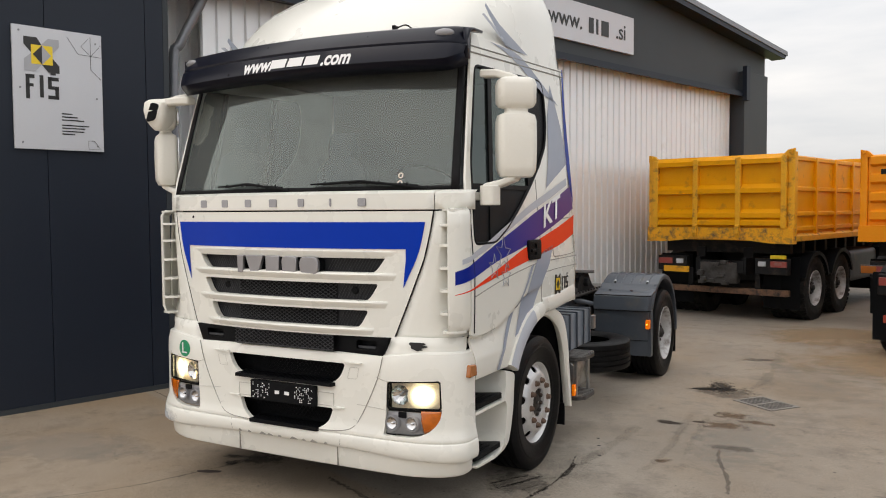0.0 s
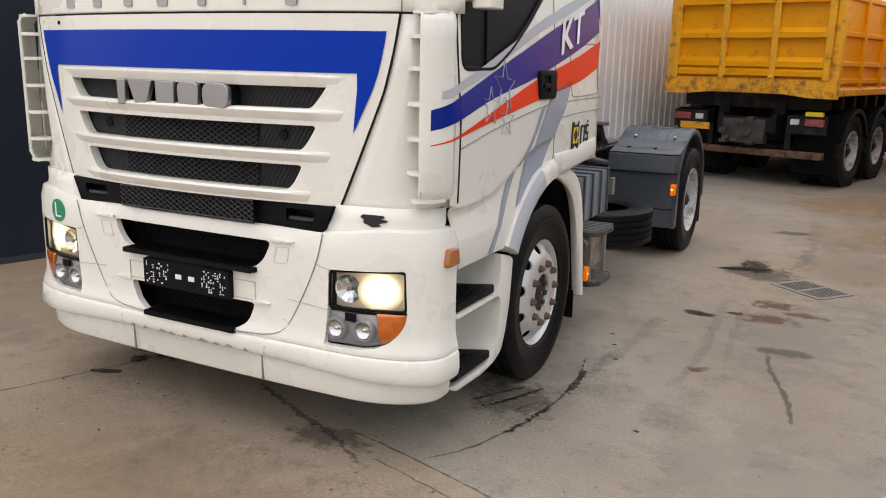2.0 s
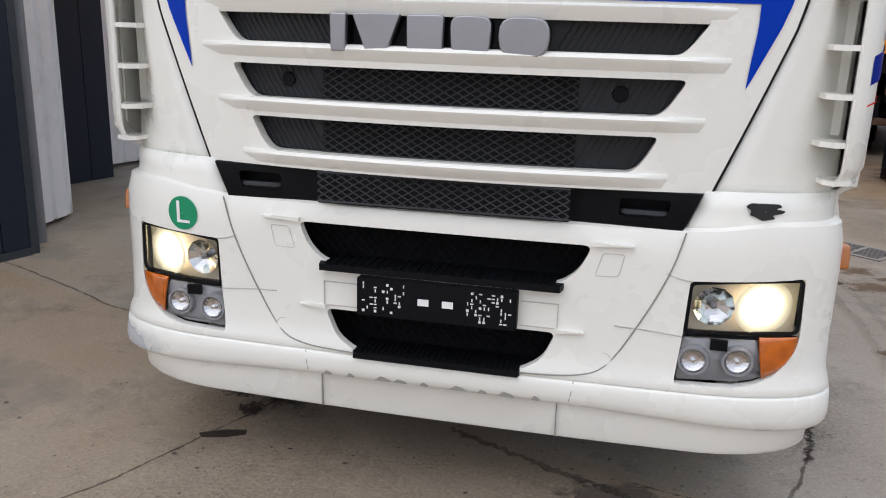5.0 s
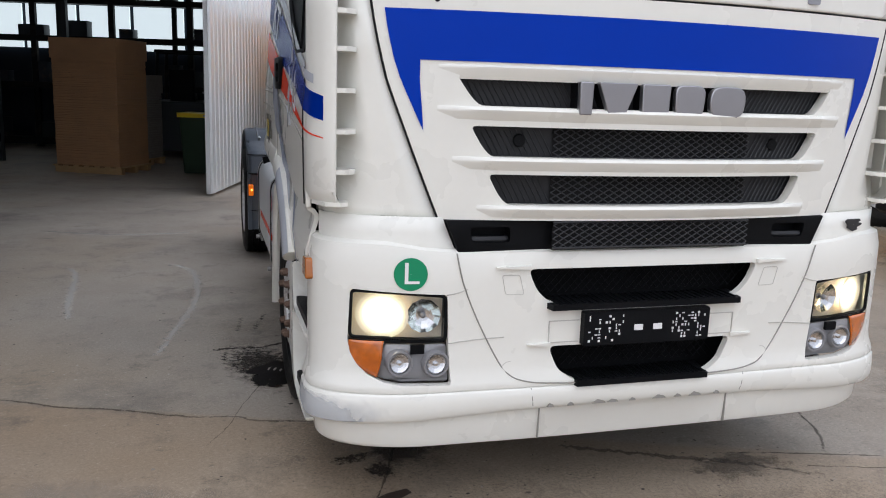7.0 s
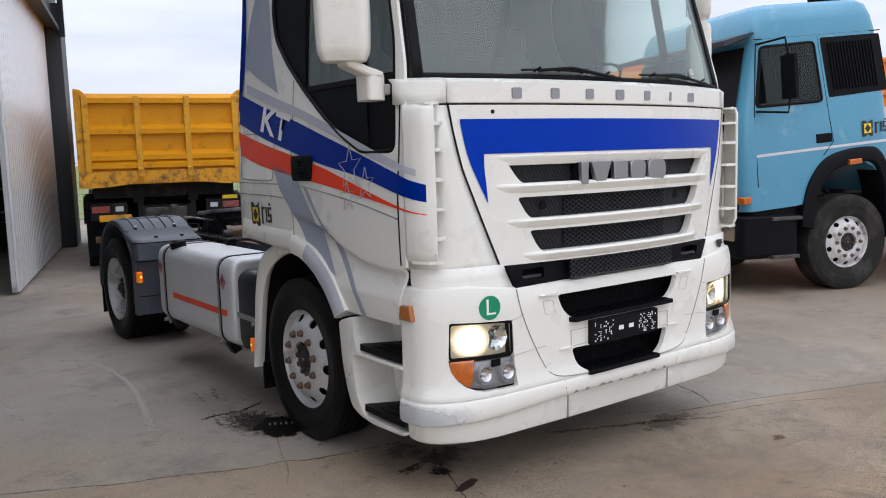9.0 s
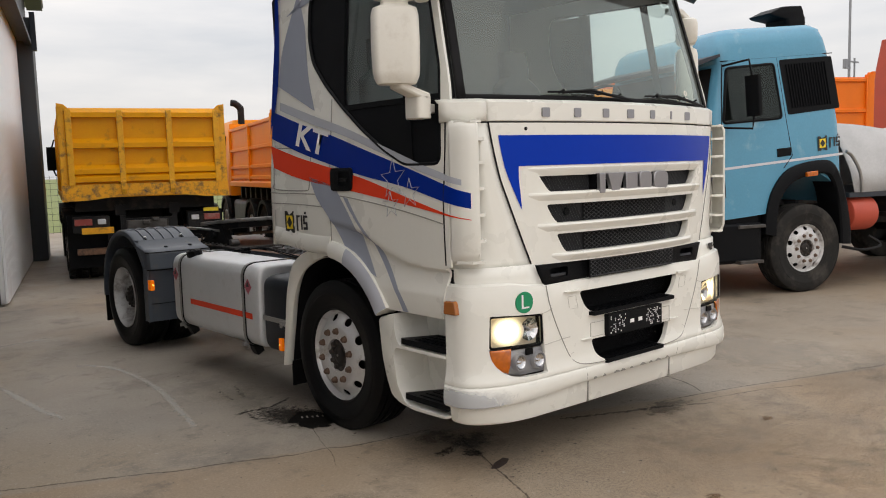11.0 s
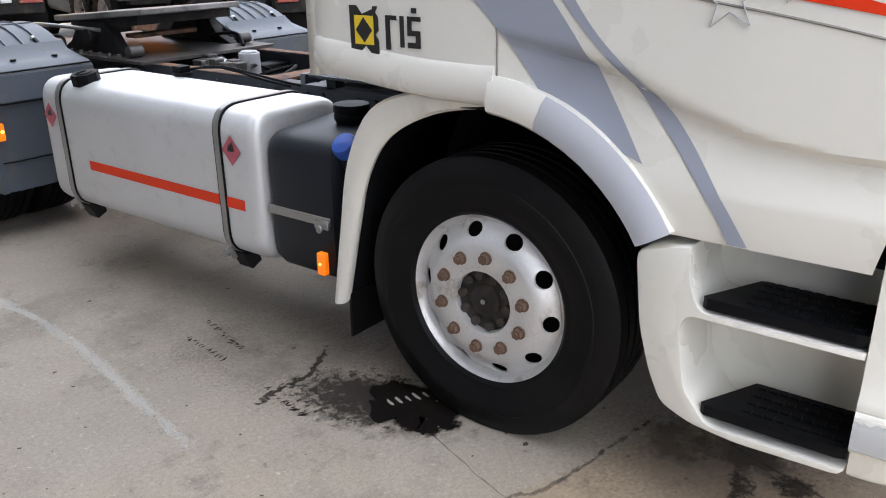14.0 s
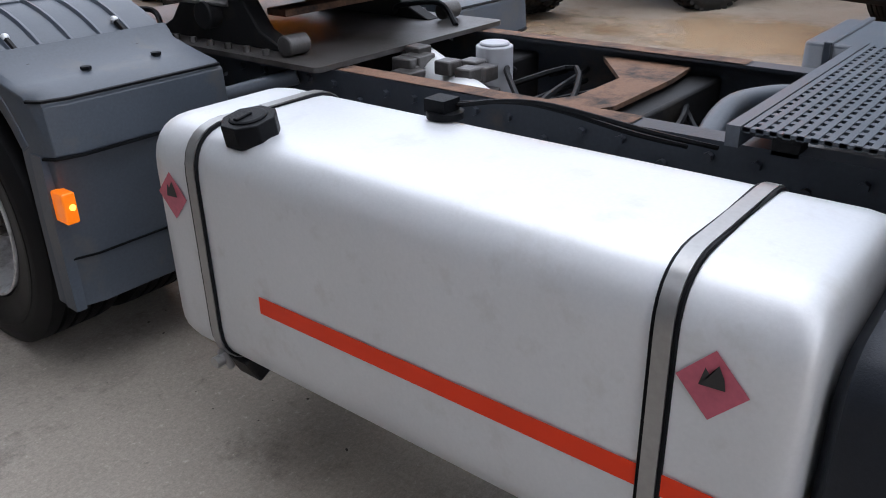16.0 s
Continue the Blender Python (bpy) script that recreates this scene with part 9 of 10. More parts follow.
def lorry_chassis(parent, L, w=2.4, axles=((1.15, True), (2.45, True), (5.6, False)), rim=None, plate=True, beam_mat=None, strip=False):
    for s in (1, -1):
        bm = bmesh.new()
        box(bm, s * 0.36, s * 0.44, 0.15, L, 0.78, 1.05)
        part("frame_rail", bm, FRAMEM, parent, smooth=False)
    for y in (0.2, 1.8, 3.4, 5.0):
        bm = bmesh.new()
        box(bm, -0.40, 0.40, y - 0.07, y + 0.07, 0.80, 1.0)
        part("cross_member", bm, FRAMEM, parent, smooth=False)
    for s in (1, -1):
        bm = bmesh.new()
        box(bm, s * 0.34, s * 0.50, 0.3, L - 0.5, 1.05, 1.22)
        part("sub_frame", bm, FRAMEM, parent, smooth=False)
    bm = bmesh.new()
    box(bm, -1.10, 1.10, 0.22, 0.34, 0.44, 0.54)
    part("under_run_bar", bm, beam_mat or RUSTM, parent, "rusty under-run bar", bevel=0.01)
    for s in (1, -1):
        bm = bmesh.new()
        box(bm, s * 0.55, s * 0.63, 0.26, 0.32, 0.5, 0.85)
        part("bar_hanger", bm, FRAMEM, parent, smooth=False)
    # bearers under the body, side boxes, flaps and tanks along the frame
    for k in range(int((L - 1.9) / 0.55)):
        bm = bmesh.new()
        box(bm, -1.08, 1.08, 0.35 + 0.55 * k, 0.47 + 0.55 * k, 1.13, 1.36)
        part("body_bearer", bm, FRAMEM, parent, smooth=False)
    bm = bmesh.new()
    loft(bm, [rbox_ring(-0.34, 0.34, 0.9, L - 2.4, z, 0.08) for z in (0.62, 0.68, 1.08, 1.12)])
    part("gearbox", bm, FRAMEM, parent)
    for s in (1, -1):
        for ya in [a[0] - 0.72 for a in axles[:1]] + [axles[-1][0] - 0.70]:
            bm = bmesh.new()
            grid(bm, [[(s * x, ya + 0.02 * math.sin(x * 9) + 0.03 * (1.0 - z), z) for x in (0.62, 0.9, 1.22)] for z in (0.22, 0.55, 0.9, 1.08)])
            thicken(part("mud_flap", bm, BLACKP, parent, smooth=False), 0.012, 0)
        if axles[-1][0] - axles[-2][0] > 2.4:
            bm = bmesh.new()
            loft(bm, [[(s * (0.86 + p[0]), y, 0.78 + p[1]) for p in rounded([(-0.30, -0.30), (0.30, -0.30), (0.30, 0.30), (-0.30, 0.30)], 0.10, 4)] for y in (axles[-2][0] + 0.75, axles[-1][0] - 0.80)])
            part("side_tank", bm, FRAMEG, parent, "dark side tank")
    bm = bmesh.new()
    loft(bm, [rbox_ring(-0.95, 0.95, axles[-1][0] - 0.5, axles[-1][0] + 0.7, z, 0.1) for z in (0.50, 0.58, 1.05, 1.18)])
    part("engine_underside", bm, FRAMEM, parent)
    rng = random.Random(7)
    for s in (1, -1):
        bm = bmesh.new()
        box(bm, s * 0.60, s * 1.14, 0.12, 0.24, 0.80, 1.06)
        lb = part("lamp_board", bm, FRAMEM, parent, bevel=0.01)
        bm = bmesh.new()
        box(bm, s * 0.86, s * 1.12, 0.09, 0.13, 0.92, 1.02)
        if strip:
            bm.free()
            for xa, xb, m in ((1.04, 1.26, AMBER_DIM), (0.86, 1.038, TAILRED), (0.72, 0.858, LAMPBACK)):
                bm = bmesh.new()
                box(bm, s * xa, s * xb, 0.09, 0.13, 0.875, 0.985)
                part("tail_lamp", bm, m, lb, "dusty tail lamp section", bevel=0.006)
            bm = bmesh.new()
            box(bm, s * 0.70, s * 1.28, 0.10, 0.14, 0.86, 1.0)
            part("lamp_frame", bm, GREASE, lb, bevel=0.006)
            continue
        part("tail_lamp", bm, TAILRED, lb, "dusty red tail lamp", bevel=0.008)
        bm = bmesh.new()
        box(bm, s * 0.66, s * 0.78, 0.09, 0.13, 0.93, 1.01)
        part("reversing_lamp", bm, SIGNM, lb, bevel=0.008)
    bm = bmesh.new()
    box(bm, -1.02, -0.55, 0.10, 0.12, 0.78, 0.88)
    if plate:
        part("rear_plate", bm, YELLOW_W, parent, "blank yellowed plate", smooth=False)
    else:
        bm.free()
    bm = bmesh.new()
    box(bm, 0.86, 1.10, 0.09, 0.14, 1.06, 1.12)
    part("yellow_reflector", bm, YELL_D, parent, smooth=False)
    bm = bmesh.new()
    loft(bm, [rbox_ring(-0.36, 0.30, 0.10, 0.30, z, 0.06) for z in (0.62, 0.68, 0.92, 0.97)])
    for k in range(10):
        x, z = rng.uniform(-0.35, 0.35), rng.uniform(0.6, 1.0)
        box(bm, x - 0.05, x + 0.05, 0.04, 0.16, z - 0.03, z + 0.03)
    stuff(part("tow_coupling", bm, GREASE, parent, "greasy tow coupling", bevel=0.01))
    first = None
    for y, twin in axles:
        bm = bmesh.new()
        cyl(bm, (-0.9, y, 0.52), (0.9, y, 0.52), 0.10)
        part("axle", bm, FRAMEM, parent)
        for s in (1, -1):
            m = pose(s * 1.08, y, 0.53, 0, 0, 0 if s > 0 else 180)
            if first is None:
                first = build_wheel("wheel", parent, m, 0.53, 0.29, True, rim or RIM_GREY, RUBBER_OLD, 40, label="dusty lorry wheel with block tread")
            else:
                copy_thing(first, m)
            if twin:
                t = part("inner_tyre", tyre_mesh(0.53, 0.29, 0.288, 1, 40), RUBBER_OLD, parent)
                t.location = (s * 0.75, y, 0.53)
            bm = bmesh.new()
            rings = []
            for a in range(20, 161, 10):
                c, q = math.cos(radians(a)), math.sin(radians(a))
                rings.append([(s * x, y + r * c, 0.53 + r * q) for x, r in ((0.60, 0.60), (1.24, 0.60), (1.24, 0.56), (1.255, 0.56), (1.255, 0.625), (0.60, 0.625))])
            loft(bm, rings)
            part("mudguard", bm, BLACKP, parent)


def lorry_cab(parent, y0, m, w=2.4, h=2.9, length=1.9):
    bm = bmesh.new()
    loft(bm, [rbox_ring(-w / 2 * s, w / 2 * s, y0 + a, y0 + length - b, z, 0.12) for z, s, a, b in ((1.16, 0.98, 0, 0), (1.22, 1.0, 0, 0), (1.9, 1.0, 0, 0.02), (2.7, 0.94, 0.03, 0.25), (h, 0.86, 0.1, 0.4))])
    cab = part("cab", bm, m, parent)
    for s in (1, -1):
        bm = bmesh.new()
        prism(bm, [(y0 + 0.6, 1.85), (y0 + length - 0.15, 1.85), (y0 + length - 0.35, 2.55), (y0 + 0.6, 2.55)], 'x', s * (w / 2 - 0.06), s * (w / 2 + 0.004))
        part("side_glass", bm, SEAM, cab, smooth=False)
    return cab


def build_yellow():
    t = thing("yellow_tipper", "worn yellow tipper lorry with a scratched ribbed tailgate", "truck", at=pose(0.935, 10.13, 0, 0, 0, -14.6))
    tipper_box(t, 2.42, 5.0, 1.33, 2.72, YELLOWP, YELLOW_W)
    lorry_chassis(t, 6.8)
    lorry_cab(t, 5.35, YELLOWP)
    bm = bmesh.new()
    loft(bm, [rbox_ring(-1.42, -1.22, 7.12, 7.24, z, 0.03) for z in (1.86, 1.9, 2.36, 2.40)])
    tube(bm, [(-1.30, 7.18, 2.38), (-1.25, 7.1, 2.55), (-1.02, 7.0, 2.58)], 0.02, 6)
    tube(bm, [(-1.30, 7.18, 1.88), (-1.25, 7.1, 1.75), (-1.10, 7.0, 1.72)], 0.02, 6)
    part("mirror", bm, BLACKP, t, "black door mirror on a bent arm")


def build_orange():
    t = thing("orange_tipper", "orange three-side tipper lorry with a clean tailgate", "truck", at=pose(4.28, 9.55, 0, 0, 0, -16.6))
    tipper_box(t, 2.42, 4.6, 1.38, 2.66, ORANGEP, ORANGEP, side_posts=2, flat_face=True)
    lorry_chassis(t, 6.4, plate=False, strip=True)
    lorry_cab(t, 4.95, ORANGEP)
    bm = bmesh.new()
    prism(bm, rounded([(-0.50, 0.87), (0.24, 0.87), (0.24, 1.17), (-0.50, 1.17)], 0.02), 'y', 0.00, 0.03)
    rp = part("coupling_plate", bm, RUSTRED, t, "rust-red drilled cross plate", smooth=False)
    # black discs paint the dark of the drilled holes; the plate is uncut
    for x, z in ((-0.38, 1.10), (-0.38, 0.94), (-0.13, 1.02), (0.10, 1.10), (0.10, 0.94), (-0.25, 0.95)):
        bm = bmesh.new()
        lathe(bm, [(0.001, -0.004), (0.030, -0.004), (0.034, 0.0)], 16, 'y')
        bm.transform(Matrix.Translation((x, 0.0, z)))
        part("plate_hole", bm, SEAM, rp, smooth=False)
    bm = bmesh.new()
    tube(bm, smooth_path([(-0.9, 4.80, 1.0), (-0.9, 4.80, 2.95), (-0.92, 4.80, 3.15), (-1.02, 4.80, 3.25), (-1.12, 4.80, 3.27)], 6), 0.075, 12)
    part("exhaust_stack", bm, FRAMEM, t, "black exhaust stack")


def build_red_lamp_lorry():
    """The tail of a flat chassis parked beside the tippers."""
    t = thing("chassis_lorry", "dark lorry chassis tail with red lamps and a red bar", "truck", at=pose(4.40, 6.9, 0, 0, 0, -16.6))
    lorry_chassis(t, 5.0, plate=False, axles=((0.95, True), (4.2, False)), beam_mat=REDP)


def build_blue():
    """Blue sleeper-cab lorry whose side looks to the yard; local x runs from its front to its tail."""
    t = thing("blue_lorry", "sky-blue sleeper cab lorry with black fender and dusty wheels", "truck", at=pose(5.85, 1.8, 0, 0, 0, -20))
    tilt = Matrix.Translation((0, 0, 0.55)) @ Matrix.Rotation(radians(-4.5), 4, 'Y') @ Matrix.Translation((0, 0, -0.55))
    W = 2.4
    def cabpart(name, bm, m, label="", **k):
        bm.transform(tilt)
        return part(name, bm, m, t, label, **k)
    # cab shell: sections along height, plan in x (length) and y (width)
    bm = bmesh.new()
    rings = []
    for z, xf, xr, g in ((1.04, -1.26, 0.73, 0.0), (1.15, -1.28, 0.735, 0.0), (1.75, -1.28, 0.735, 0.0), (2.05, -1.25, 0.735, 0.01), (2.86, -1.05, 0.66, 0.05), (2.90, -1.07, 0.66, 0.05), (3.06, -1.03, 0.62, 0.06), (3.19, -0.97, 0.57, 0.09), (3.255, -0.88, 0.50, 0.17), (3.285, -0.66, 0.34, 0.40)):
        rings.append(rbox_ring(xf, xr, 0.0 + g, W - g, z, 0.16))
    loft(bm, rings)
    cab = cabpart("cab", bm, BLUEP, "sky-blue cab with a high roof")
    arch = bmesh.new()
    prism(arch, [(0.70 * math.cos(radians(a)) + 0.10, 0.62 + 0.86 * math.sin(radians(a))) for a in range(0, 360, 10)], 'y', -0.5, 3.0)
    arch.transform(tilt)
    cab.modifiers.clear()
    carve(cab, [arch])
    side = lambda x, z: (x, (0.0 if z < 1.95 else 0.012 + (z - 2.0) * 0.051) - 0.006, z)
    def sidepoly(name, pts, m, label="", off=0.0):
        b = flat_poly(pts, lambda p: (side(*p)[0], side(*p)[1] - off, p[1]))
        o = cabpart(name, b, m, label, smooth=False)
        thicken(o, 0.006, 0)
        return o
    sidepoly("side_window", rounded([(-1.05, 2.18), (-0.21, 2.17), (-0.27, 2.80), (-0.94, 2.79)], 0.05), GLASS_D, "dark side window", 0.004)
    sidepoly("window_backing", rounded([(-1.05, 2.18), (-0.21, 2.17), (-0.27, 2.80), (-0.94, 2.79)], 0.05), SEAM)
    sidepoly("rear_grille", rounded([(-0.10, 2.19), (0.71, 2.21), (0.64, 2.85), (-0.17, 2.85)], 0.03), BLACKP, "black louvred rear panel")
    for k in range(15):
        b = bmesh.new()
        x = -0.02 + 0.042 * k
        tube(b, [(x, side(x, 2.27)[1] - 0.010, 2.27), (x - 0.05, side(x, 2.79)[1] - 0.010, 2.79)], 0.010, 5)
        cabpart("louvre", b, BLACKP)
    b = bmesh.new()
    frame_pts = rounded([(-1.06, 2.17), (-0.20, 2.16), (-0.26, 2.81), (-0.95, 2.80)], 0.05)
    tube(b, [side(*p) for p in frame_pts + frame_pts[:1]], 0.018, 6)
    cabpart("window_frame", b, BLACKP)
    for pts in ([(-0.20, 2.88), (-0.13, 2.1), (-0.08, 1.70), (-0.22, 1.56)], [(-1.00, 2.85), (-1.09, 2.1), (-1.10, 1.3)], [(-1.02, 2.885), (0.66, 2.885)]):
        b = bmesh.new()
        tube(b, [(q[0], q[1] + 0.004, q[2]) for q in [side(*p) for p in pts]], 0.006, 5)
        cabpart("door_joint", b, SEAM)
    b = bmesh.new()
    grid(b, [[(x, -0.004, z) for x in (-1.1, -0.3, 0.72)] for z in (1.625, 1.655)])
    cabpart("pale_line", b, SIGNM, "thin pale line", smooth=False)
    b = bmesh.new()
    box(b, -0.31, -0.10, -0.012, 0.02, 1.70, 1.80)
    cabpart("door_handle", b, BLACKP, "black door handle", bevel=0.008)
    dealer_mark_on(t, tilt)
    # lower dark parts
    b = bmesh.new()
    loft(b, [rbox_ring(-1.36 + d, -0.60, -0.03 + d, W + 0.03 - d, z, 0.12) for z, d in ((0.42, 0.04), (0.46, 0.0), (0.72, 0.0), (0.88, 0.0), (0.90, 0.02))])
    part("bumper", b, BLACKP, t, "dark dented bumper and step unit", bevel=0.01)
    b = bmesh.new()
    loft(b, [rbox_ring(-1.22, -0.56, 0.04, W - 0.04, z, 0.10) for z in (0.90, 1.24)])
    part("sill_panel", b, BLACKP, t, "black panel below the door")
    for x0, x1, y0, z in ((-1.02, -0.66, -0.10, 0.44), (-1.0, -0.60, -0.06, 0.86)):
        b = bmesh.new()
        loft(b, [rbox_ring(x0, x1, y0, 0.1, zz, 0.03) for zz in (z - 0.02, z + 0.02)])
        part("cab_step", b, GREASE, t, "scraped steel cab step", bevel=0.006)
    b = bmesh.new()
    box(b, -1.292, -1.20, -0.006, 0.20, 1.13, 1.21)
    b.transform(tilt)
    part("corner_indicator", b, AMBER, t, "amber corner indicator", bevel=0.01)
    for yy in (0.25, 2.15):
        b = bmesh.new()
        prism(b, rounded([(yy - 0.16, 0.62), (yy + 0.16, 0.62), (yy + 0.16, 0.82), (yy - 0.16, 0.82)], 0.03), 'x', -1.385, -1.34)
        part("headlamp", b, REFLECT, t, "unlit headlamp")
    b = bmesh.new()
    prism(b, rounded([(0.12, 1.05), (2.28, 1.05), (2.24, 1.72), (0.16, 1.72)], 0.06), 'x', -1.31, -1.26)
    cabpart("front_grille", b, BLACKP, "black slatted front grille")
    for k in range(8):
        b = bmesh.new()
        box(b, -1.335, -1.30, 0.2, 2.2, 1.10 + 0.075 * k, 1.13 + 0.075 * k)
        cabpart("grille_slat", b, BLACKP, smooth=False)
    b = bmesh.new()
    grid(b, [[(-1.268 + max(0.0, z - 2.05) * 0.247, y, z) for y in (0.14, 1.2, 2.26)] for z in (1.93, 2.05, 2.4, 2.82)])
    cabpart("windscreen", b, SEAM, "dark windscreen", smooth=False)
    b = bmesh.new()
    prism(b, [(-1.40, 2.84), (-1.02, 2.94), (-1.02, 2.97), (-1.40, 2.90)], 'y', 0.05, 2.35)
    cabpart("sun_visor", b, FRAMEG, "dark sun visor", smooth=False)
    b = bmesh.new()
    loft(b, [rbox_ring(0.10 + a, 0.68 - c, 0.45, 0.85, z, 0.05) for z, a, c in ((3.14, 0.30, 0.0), (3.38, 0.26, 0.0), (3.43, 0.04, 0.02), (3.46, 0.0, 0.02), (3.53, 0.20, 0.05))])
    cabpart("roof_hatch", b, BLACKP, "black roof air scoop")
    # mirror and horn
    b = bmesh.new()
    loft(b, [rbox_ring(-0.86, -0.80, -0.36, -0.14, z, 0.02) for z in (2.22, 2.68)])
    tube(b, [(-1.0, 0.04, 2.83), (-0.86, -0.24, 2.86), (-0.83, -0.24, 2.68)], 0.014, 6)
    tube(b, [(-1.08, 0.0, 2.12), (-0.86, -0.24, 2.08), (-0.83, -0.24, 2.22)], 0.014, 6)
    cabpart("mirror", b, BLACKP, "black door mirror")
    # fender
    b = bmesh.new()
    rings = []
    line = smooth_path([(-0.57, 0.80, 0), (-0.54, 1.0, 0), (-0.44, 1.28, 0), (-0.24, 1.50, 0), (0.02, 1.585, 0), (0.34, 1.60, 0), (0.52, 1.55, 0), (0.64, 1.36, 0), (0.72, 1.05, 0), (0.76, 0.72, 0), (0.76, 0.50, 0)], 4)
    for q in line:
        d = (Vector((0.10, 0.60, 0)) - q).normalized()
        rings.append([(q.x + d.x * k, y, q.y + d.y * k) for y, k in ((0.30, 0.17), (-0.03, 0.17), (-0.05, 0.15), (-0.055, 0.04), (-0.03, 0.0), (0.30, 0.0))])
    loft(b, rings)
    cabpart("front_fender", b, BLACKP, "black plastic front fender")
    b = bmesh.new()
    box(b, 0.06, 0.23, -0.085, -0.04, 1.42, 1.48)
    cabpart("side_repeater", b, AMBER, "amber repeater", bevel=0.008)
    wh = build_wheel("wheel", t, pose(0.06, 0.13, 0.545, 0, 0, -90), 0.545, 0.30, False, RIM_GREY, RUBBER_OLD, label="dusty lorry wheel with rusty hub")
    copy_thing(wh, pose(0.06, W - 0.13, 0.545, 0, 0, 90))
    copy_thing(wh, pose(3.8, 0.13, 0.545, 0, 0, -90))
    copy_thing(wh, pose(3.8, W - 0.13, 0.545, 0, 0, 90))
    for s in (0.78, 1.62):
        b = bmesh.new()
        box(b, -1.1, 5.2, s - 0.04, s + 0.04, 0.72, 0.98)
        part("frame_rail", b, FRAMEM, t, smooth=False)
    b = bmesh.new()
    cyl(b, (0.06, 0.14, 0.545), (0.06, W - 0.14, 0.545), 0.08)
    part("axle", b, FRAMEM, t)
    b = bmesh.new()
    cyl(b, (3.8, 0.14, 0.545), (3.8, W - 0.14, 0.545), 0.1)
    part("axle", b, FRAMEM, t)
    b = bmesh.new()
    loft(b, [[(x, 0.45 + r * math.cos(a), 0.86 + r * math.sin(a)) for a in np.linspace(0, 2 * math.pi, 29)[:-1]] for x, r in ((0.72, 0.18), (0.74, 0.215), (0.78, 0.225), (1.10, 0.225), (1.14, 0.215), (1.16, 0.18))])
    b.transform(Matrix.Translation((0.08, -0.26, 0.07)))
    part("red_drum_tank", b, REDP, t, "faded red cylindrical tank")
    b = bmesh.new()
    tube(b, smooth_path([(1.25, 0.15, 0.62), (1.35, 0.05, 0.50), (1.05, 0.05, 0.46), (0.85, 0.2, 0.5)], 5), 0.02, 8)
    part("hose", b, FRAMEM, t)
    b = bmesh.new()
    for k in range(4):
        box(b, 1.55 + 0.14 * k, 1.65 + 0.14 * k, 0.05, 0.5, 0.92, 1.12)
    box(b, 1.5, 2.4, 0.02, 0.6, 0.86, 0.92)
    part("battery_tray", b, FRAMEM, t, bevel=0.008)
    b = bmesh.new()
    box(b, 0.75, 5.0, 0.0, 2.3, 1.14, 1.20)
    part("deck", b, FRAMEG, t, smooth=False)
    b = bmesh.new()
    tube(b, smooth_path([(0.66, -0.02, 1.72), (0.76, -0.02, 1.66), (0.90, -0.02, 1.45), (0.94, -0.02, 1.20)], 5), 0.022, 8)
    part("deck_hoop", b, STRAPM, t)


def dealer_mark_on(t, tilt):
    dealer_mark(t, lambda u, w: tilt @ Vector((0.50 + u, -0.008, 1.80 + w)), 0.36)


def build_tarp():
    """Load under a grey tarpaulin on the blue lorry's deck."""
    ob_t = thing("tarpaulin", "crumpled grey tarpaulin over a load on the lorry deck", "tarpaulin", at=pose(5.85, 1.8, 0, 0, 0, -20))
    bm = bmesh.new()
    rows = []
    for i in range(40):
        x = 0.85 + i * 0.105
        row = []
        for k in range(17):
            f = k / 16
            a = math.pi * f
            wob = 0.035 * noise.noise(Vector((x * 2.2, f * 6, 1.3))) + 0.05 * noise.noise(Vector((x * 0.7, f * 2.2, 4.1)))
            top = 2.04 + 0.05 * math.sin(x * 2)
            z = 1.205 + (top - 1.205) * min(1.0, math.sin(a) * 1.55) + wob * (0.3 + math.sin(a))
            y = 1.2 - 1.17 * math.cos(a) * (1 - 0.16 * min(1.0, max(0.0, (z - 1.3) / 0.7))) + wob
            row.append((x + wob * 0.5, y, max(1.202, z)))
        rows.append(row)
    grid(bm, rows)
    thicken(part("sheet", bm, TARPM, ob_t), 0.01, 0)


build_yellow()
build_orange()
build_red_lamp_lorry()
build_blue()
build_tarp()


def far_machines():
    """Orange tipper and red cab parked beyond the blue lorry."""
    t = thing("far_orange_tipper", "orange tipper body of a lorry parked beyond", "truck", at=pose(12.4, 4.55, 0, 0, 0, 65))
    tipper_box(t, 2.42, 4.6, 1.5, 3.08, ORANGE_R, ORANGE_R, side_posts=3, flat_face=True)
    lorry_chassis(t, 6.4, plate=False)
    lorry_cab(t, 4.95, ORANGEP)
    r = thing("far_red_lorry", "red high-cab lorry parked beyond the blue one", "truck", at=pose(16.35, -0.05, 0, 0, 0, -20))
    lorry_chassis(r, 5.0, plate=False, axles=((0.95, True), (4.4, False)))
    bm = bmesh.new()
    loft(bm, [rbox_ring(-1.2 * s, 1.2 * s, 3.4 + a, 5.6 - b, z, 0.12) for z, s, a, b in ((0.8, 1, 0, 0), (1.2, 1, 0, 0), (2.4, 1, 0, 0.0), (3.6, 1, 0.0, 0.05), (4.4, 0.97, 0.05, 0.2))])
    part("cab", bm, REDP, r, "faded red cab", bevel=0.01)
    for s in (1, -1):
        bm = bmesh.new()
        prism(bm, [(3.9, 1.2), (4.7, 1.2), (4.7, 3.2), (3.9, 3.3)], 'x', s * 1.16, s * 1.21)
        part("side_flap", bm, BLACKP, r, smooth=False)


far_machines()


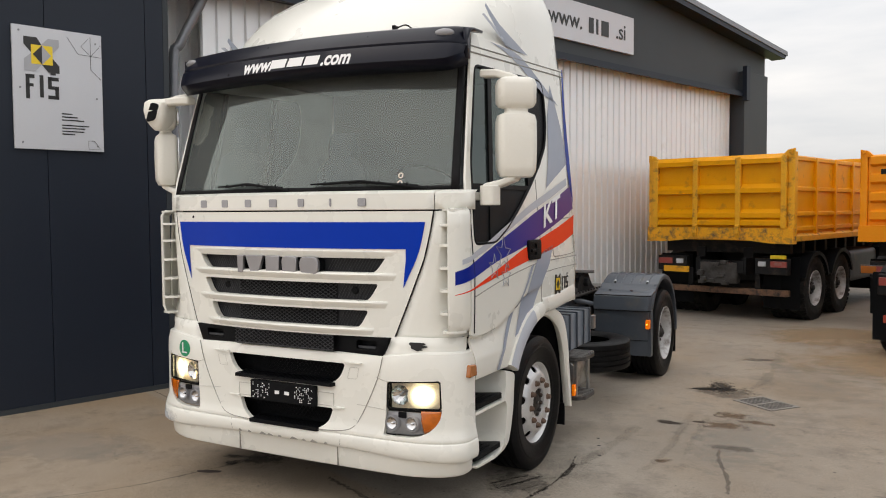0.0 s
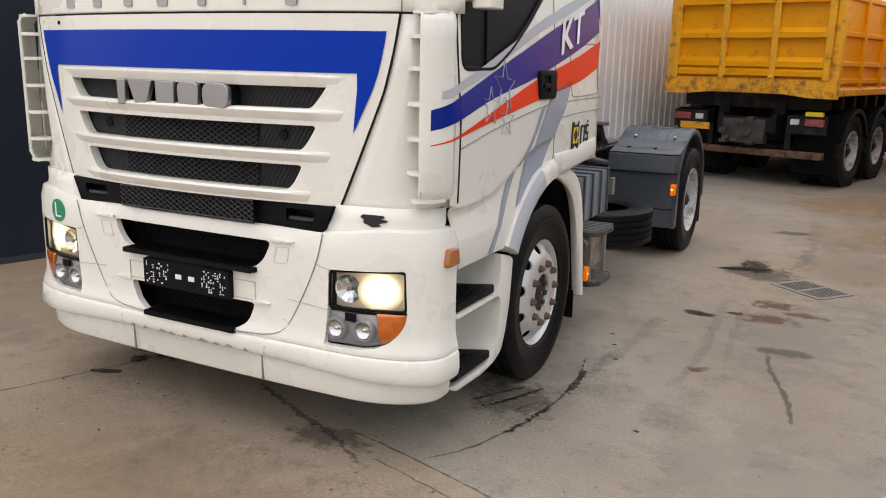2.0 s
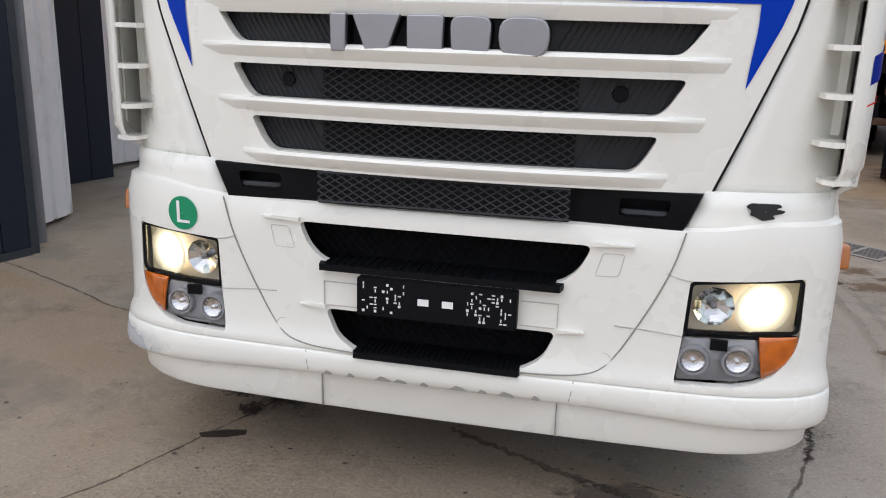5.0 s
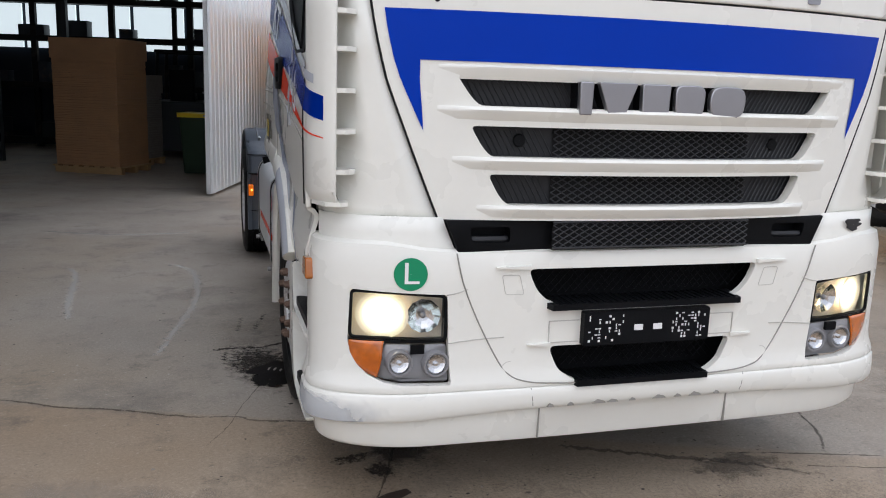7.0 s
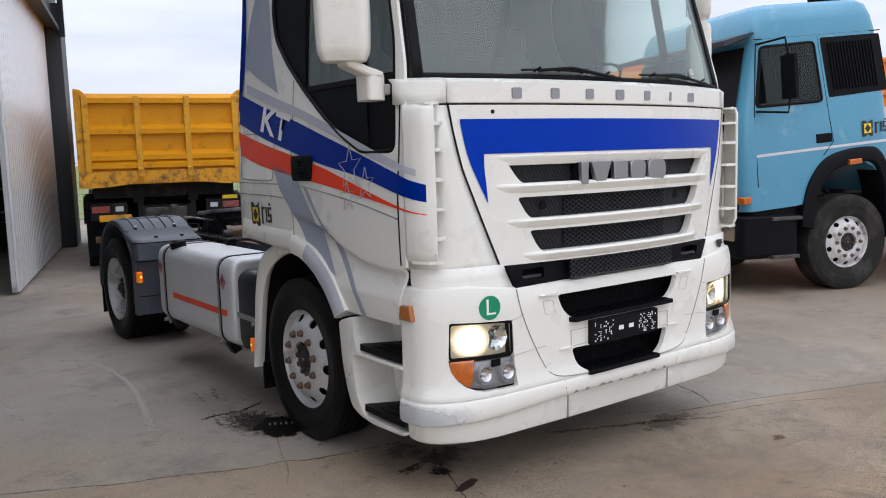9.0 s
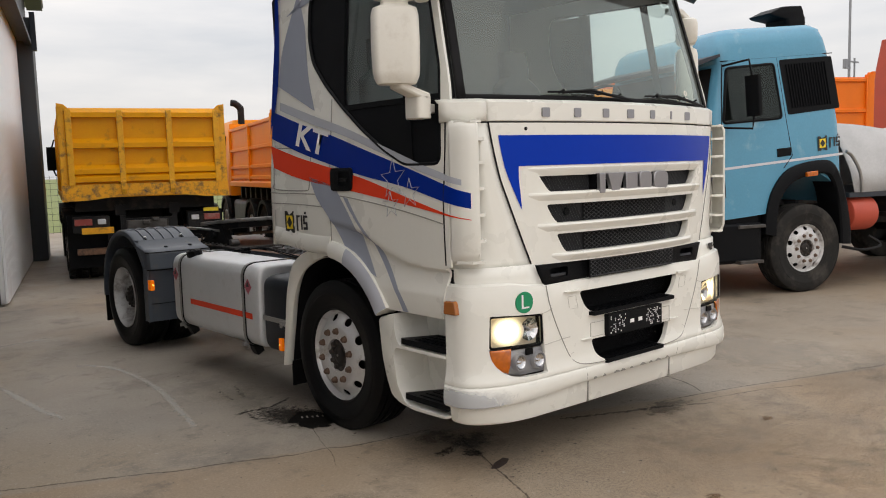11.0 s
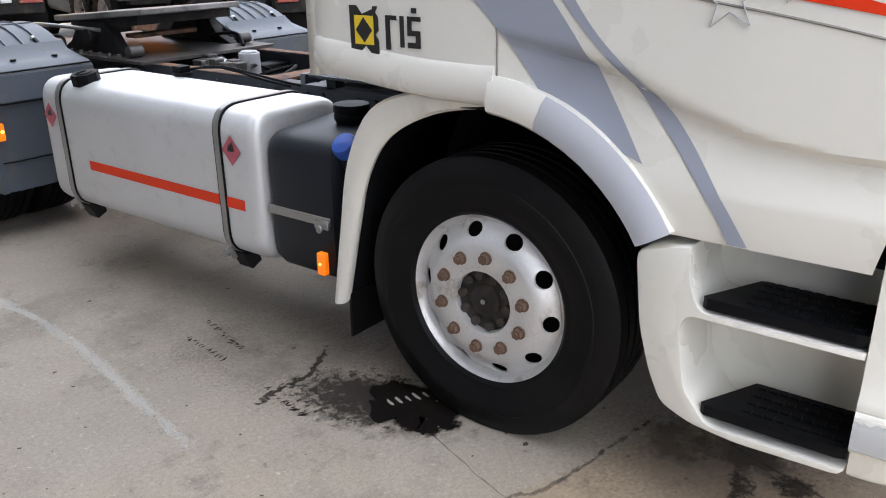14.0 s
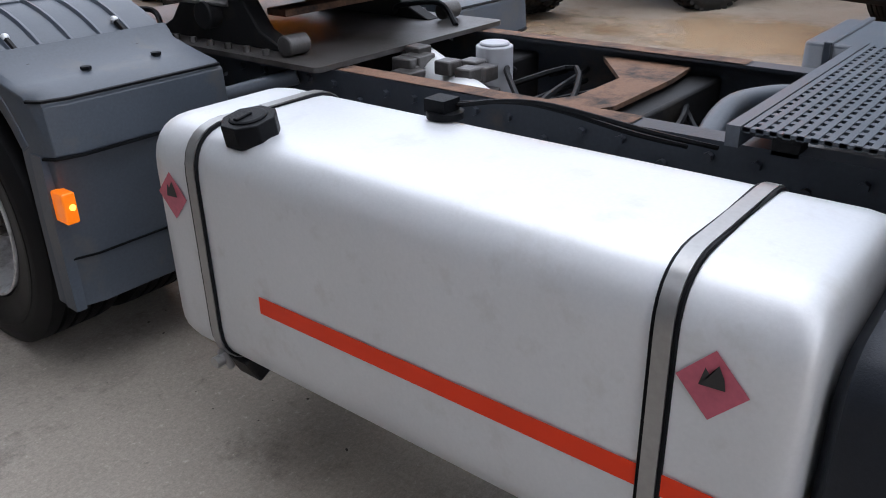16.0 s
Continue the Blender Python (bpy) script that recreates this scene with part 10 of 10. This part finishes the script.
# ---- field, fence and mast beyond the yard ----
def build_beyond():
    bm = bmesh.new()
    vs = [(-60, 24, 0.012), (300, 24, 0.012), (900, 1500, 0.012), (-900, 1500, 0.012)]
    bm.faces.new([bm.verts.new(v) for v in vs])
    tagged(part("grass_field", bm, GRASSM, None, smooth=False), "flat dry grass field beyond the yard fence", "grass", kind="structure")
    f = thing("mesh_fence", "dark wire mesh fence with posts at the yard's edge", "fence", at=pose(-6, 22.5, 0))
    for k in range(24):
        bm = bmesh.new()
        box(bm, k * 2.5 - 0.03, k * 2.5 + 0.03, -0.03, 0.03, 0, 1.8)
        part("post", bm, FRAMEG, f, smooth=False)
    bm = bmesh.new()
    for j in range(10):
        z = 0.1 + j * 0.18
        box(bm, 0, 57.5, -0.004, 0.004, z - 0.004, z + 0.004)
    for k in range(300):
        x = k * 0.19
        box(bm, x - 0.003, x + 0.003, -0.003, 0.003, 0.05, 1.75)
    part("wire_mesh", bm, FRAMEG, f, smooth=False)
    g = thing("yard_gate", "dark steel gate frame standing open by the hall", "gate", at=pose(2.6, 17.2, 0, 0, 0, 60))
    bm = bmesh.new()
    for z in (0.25, 1.1, 1.95):
        box(bm, 0, 3.0, -0.03, 0.03, z - 0.03, z + 0.03)
    for x in (0.0, 1.5, 3.0):
        box(bm, x - 0.03, x + 0.03, -0.03, 0.03, 0.0, 1.98)
    part("gate_frame", bm, FRAMEM, g, smooth=False)
    m = thing("antenna_mast", "thin antenna mast with small instruments far off", "mast", at=pose(33.0, 13.0, 0))
    bm = bmesh.new()
    cyl(bm, (0, 0, 0), (0, 0, 9.5), 0.07, 0.05, 8)
    part("pole", bm, GALV, m)
    bm = bmesh.new()
    box(bm, -0.5, 0.1, -0.03, 0.03, 5.4, 5.47)
    box(bm, -0.45, -0.30, -0.08, 0.08, 5.4, 5.8)
    box(bm, 0.5, 0.56, -0.03, 0.03, 4.4, 5.9)
    box(bm, 0.0, 0.9, -0.03, 0.03, 5.7, 5.76)
    part("instruments", bm, GALV, m, smooth=False)


build_beyond()
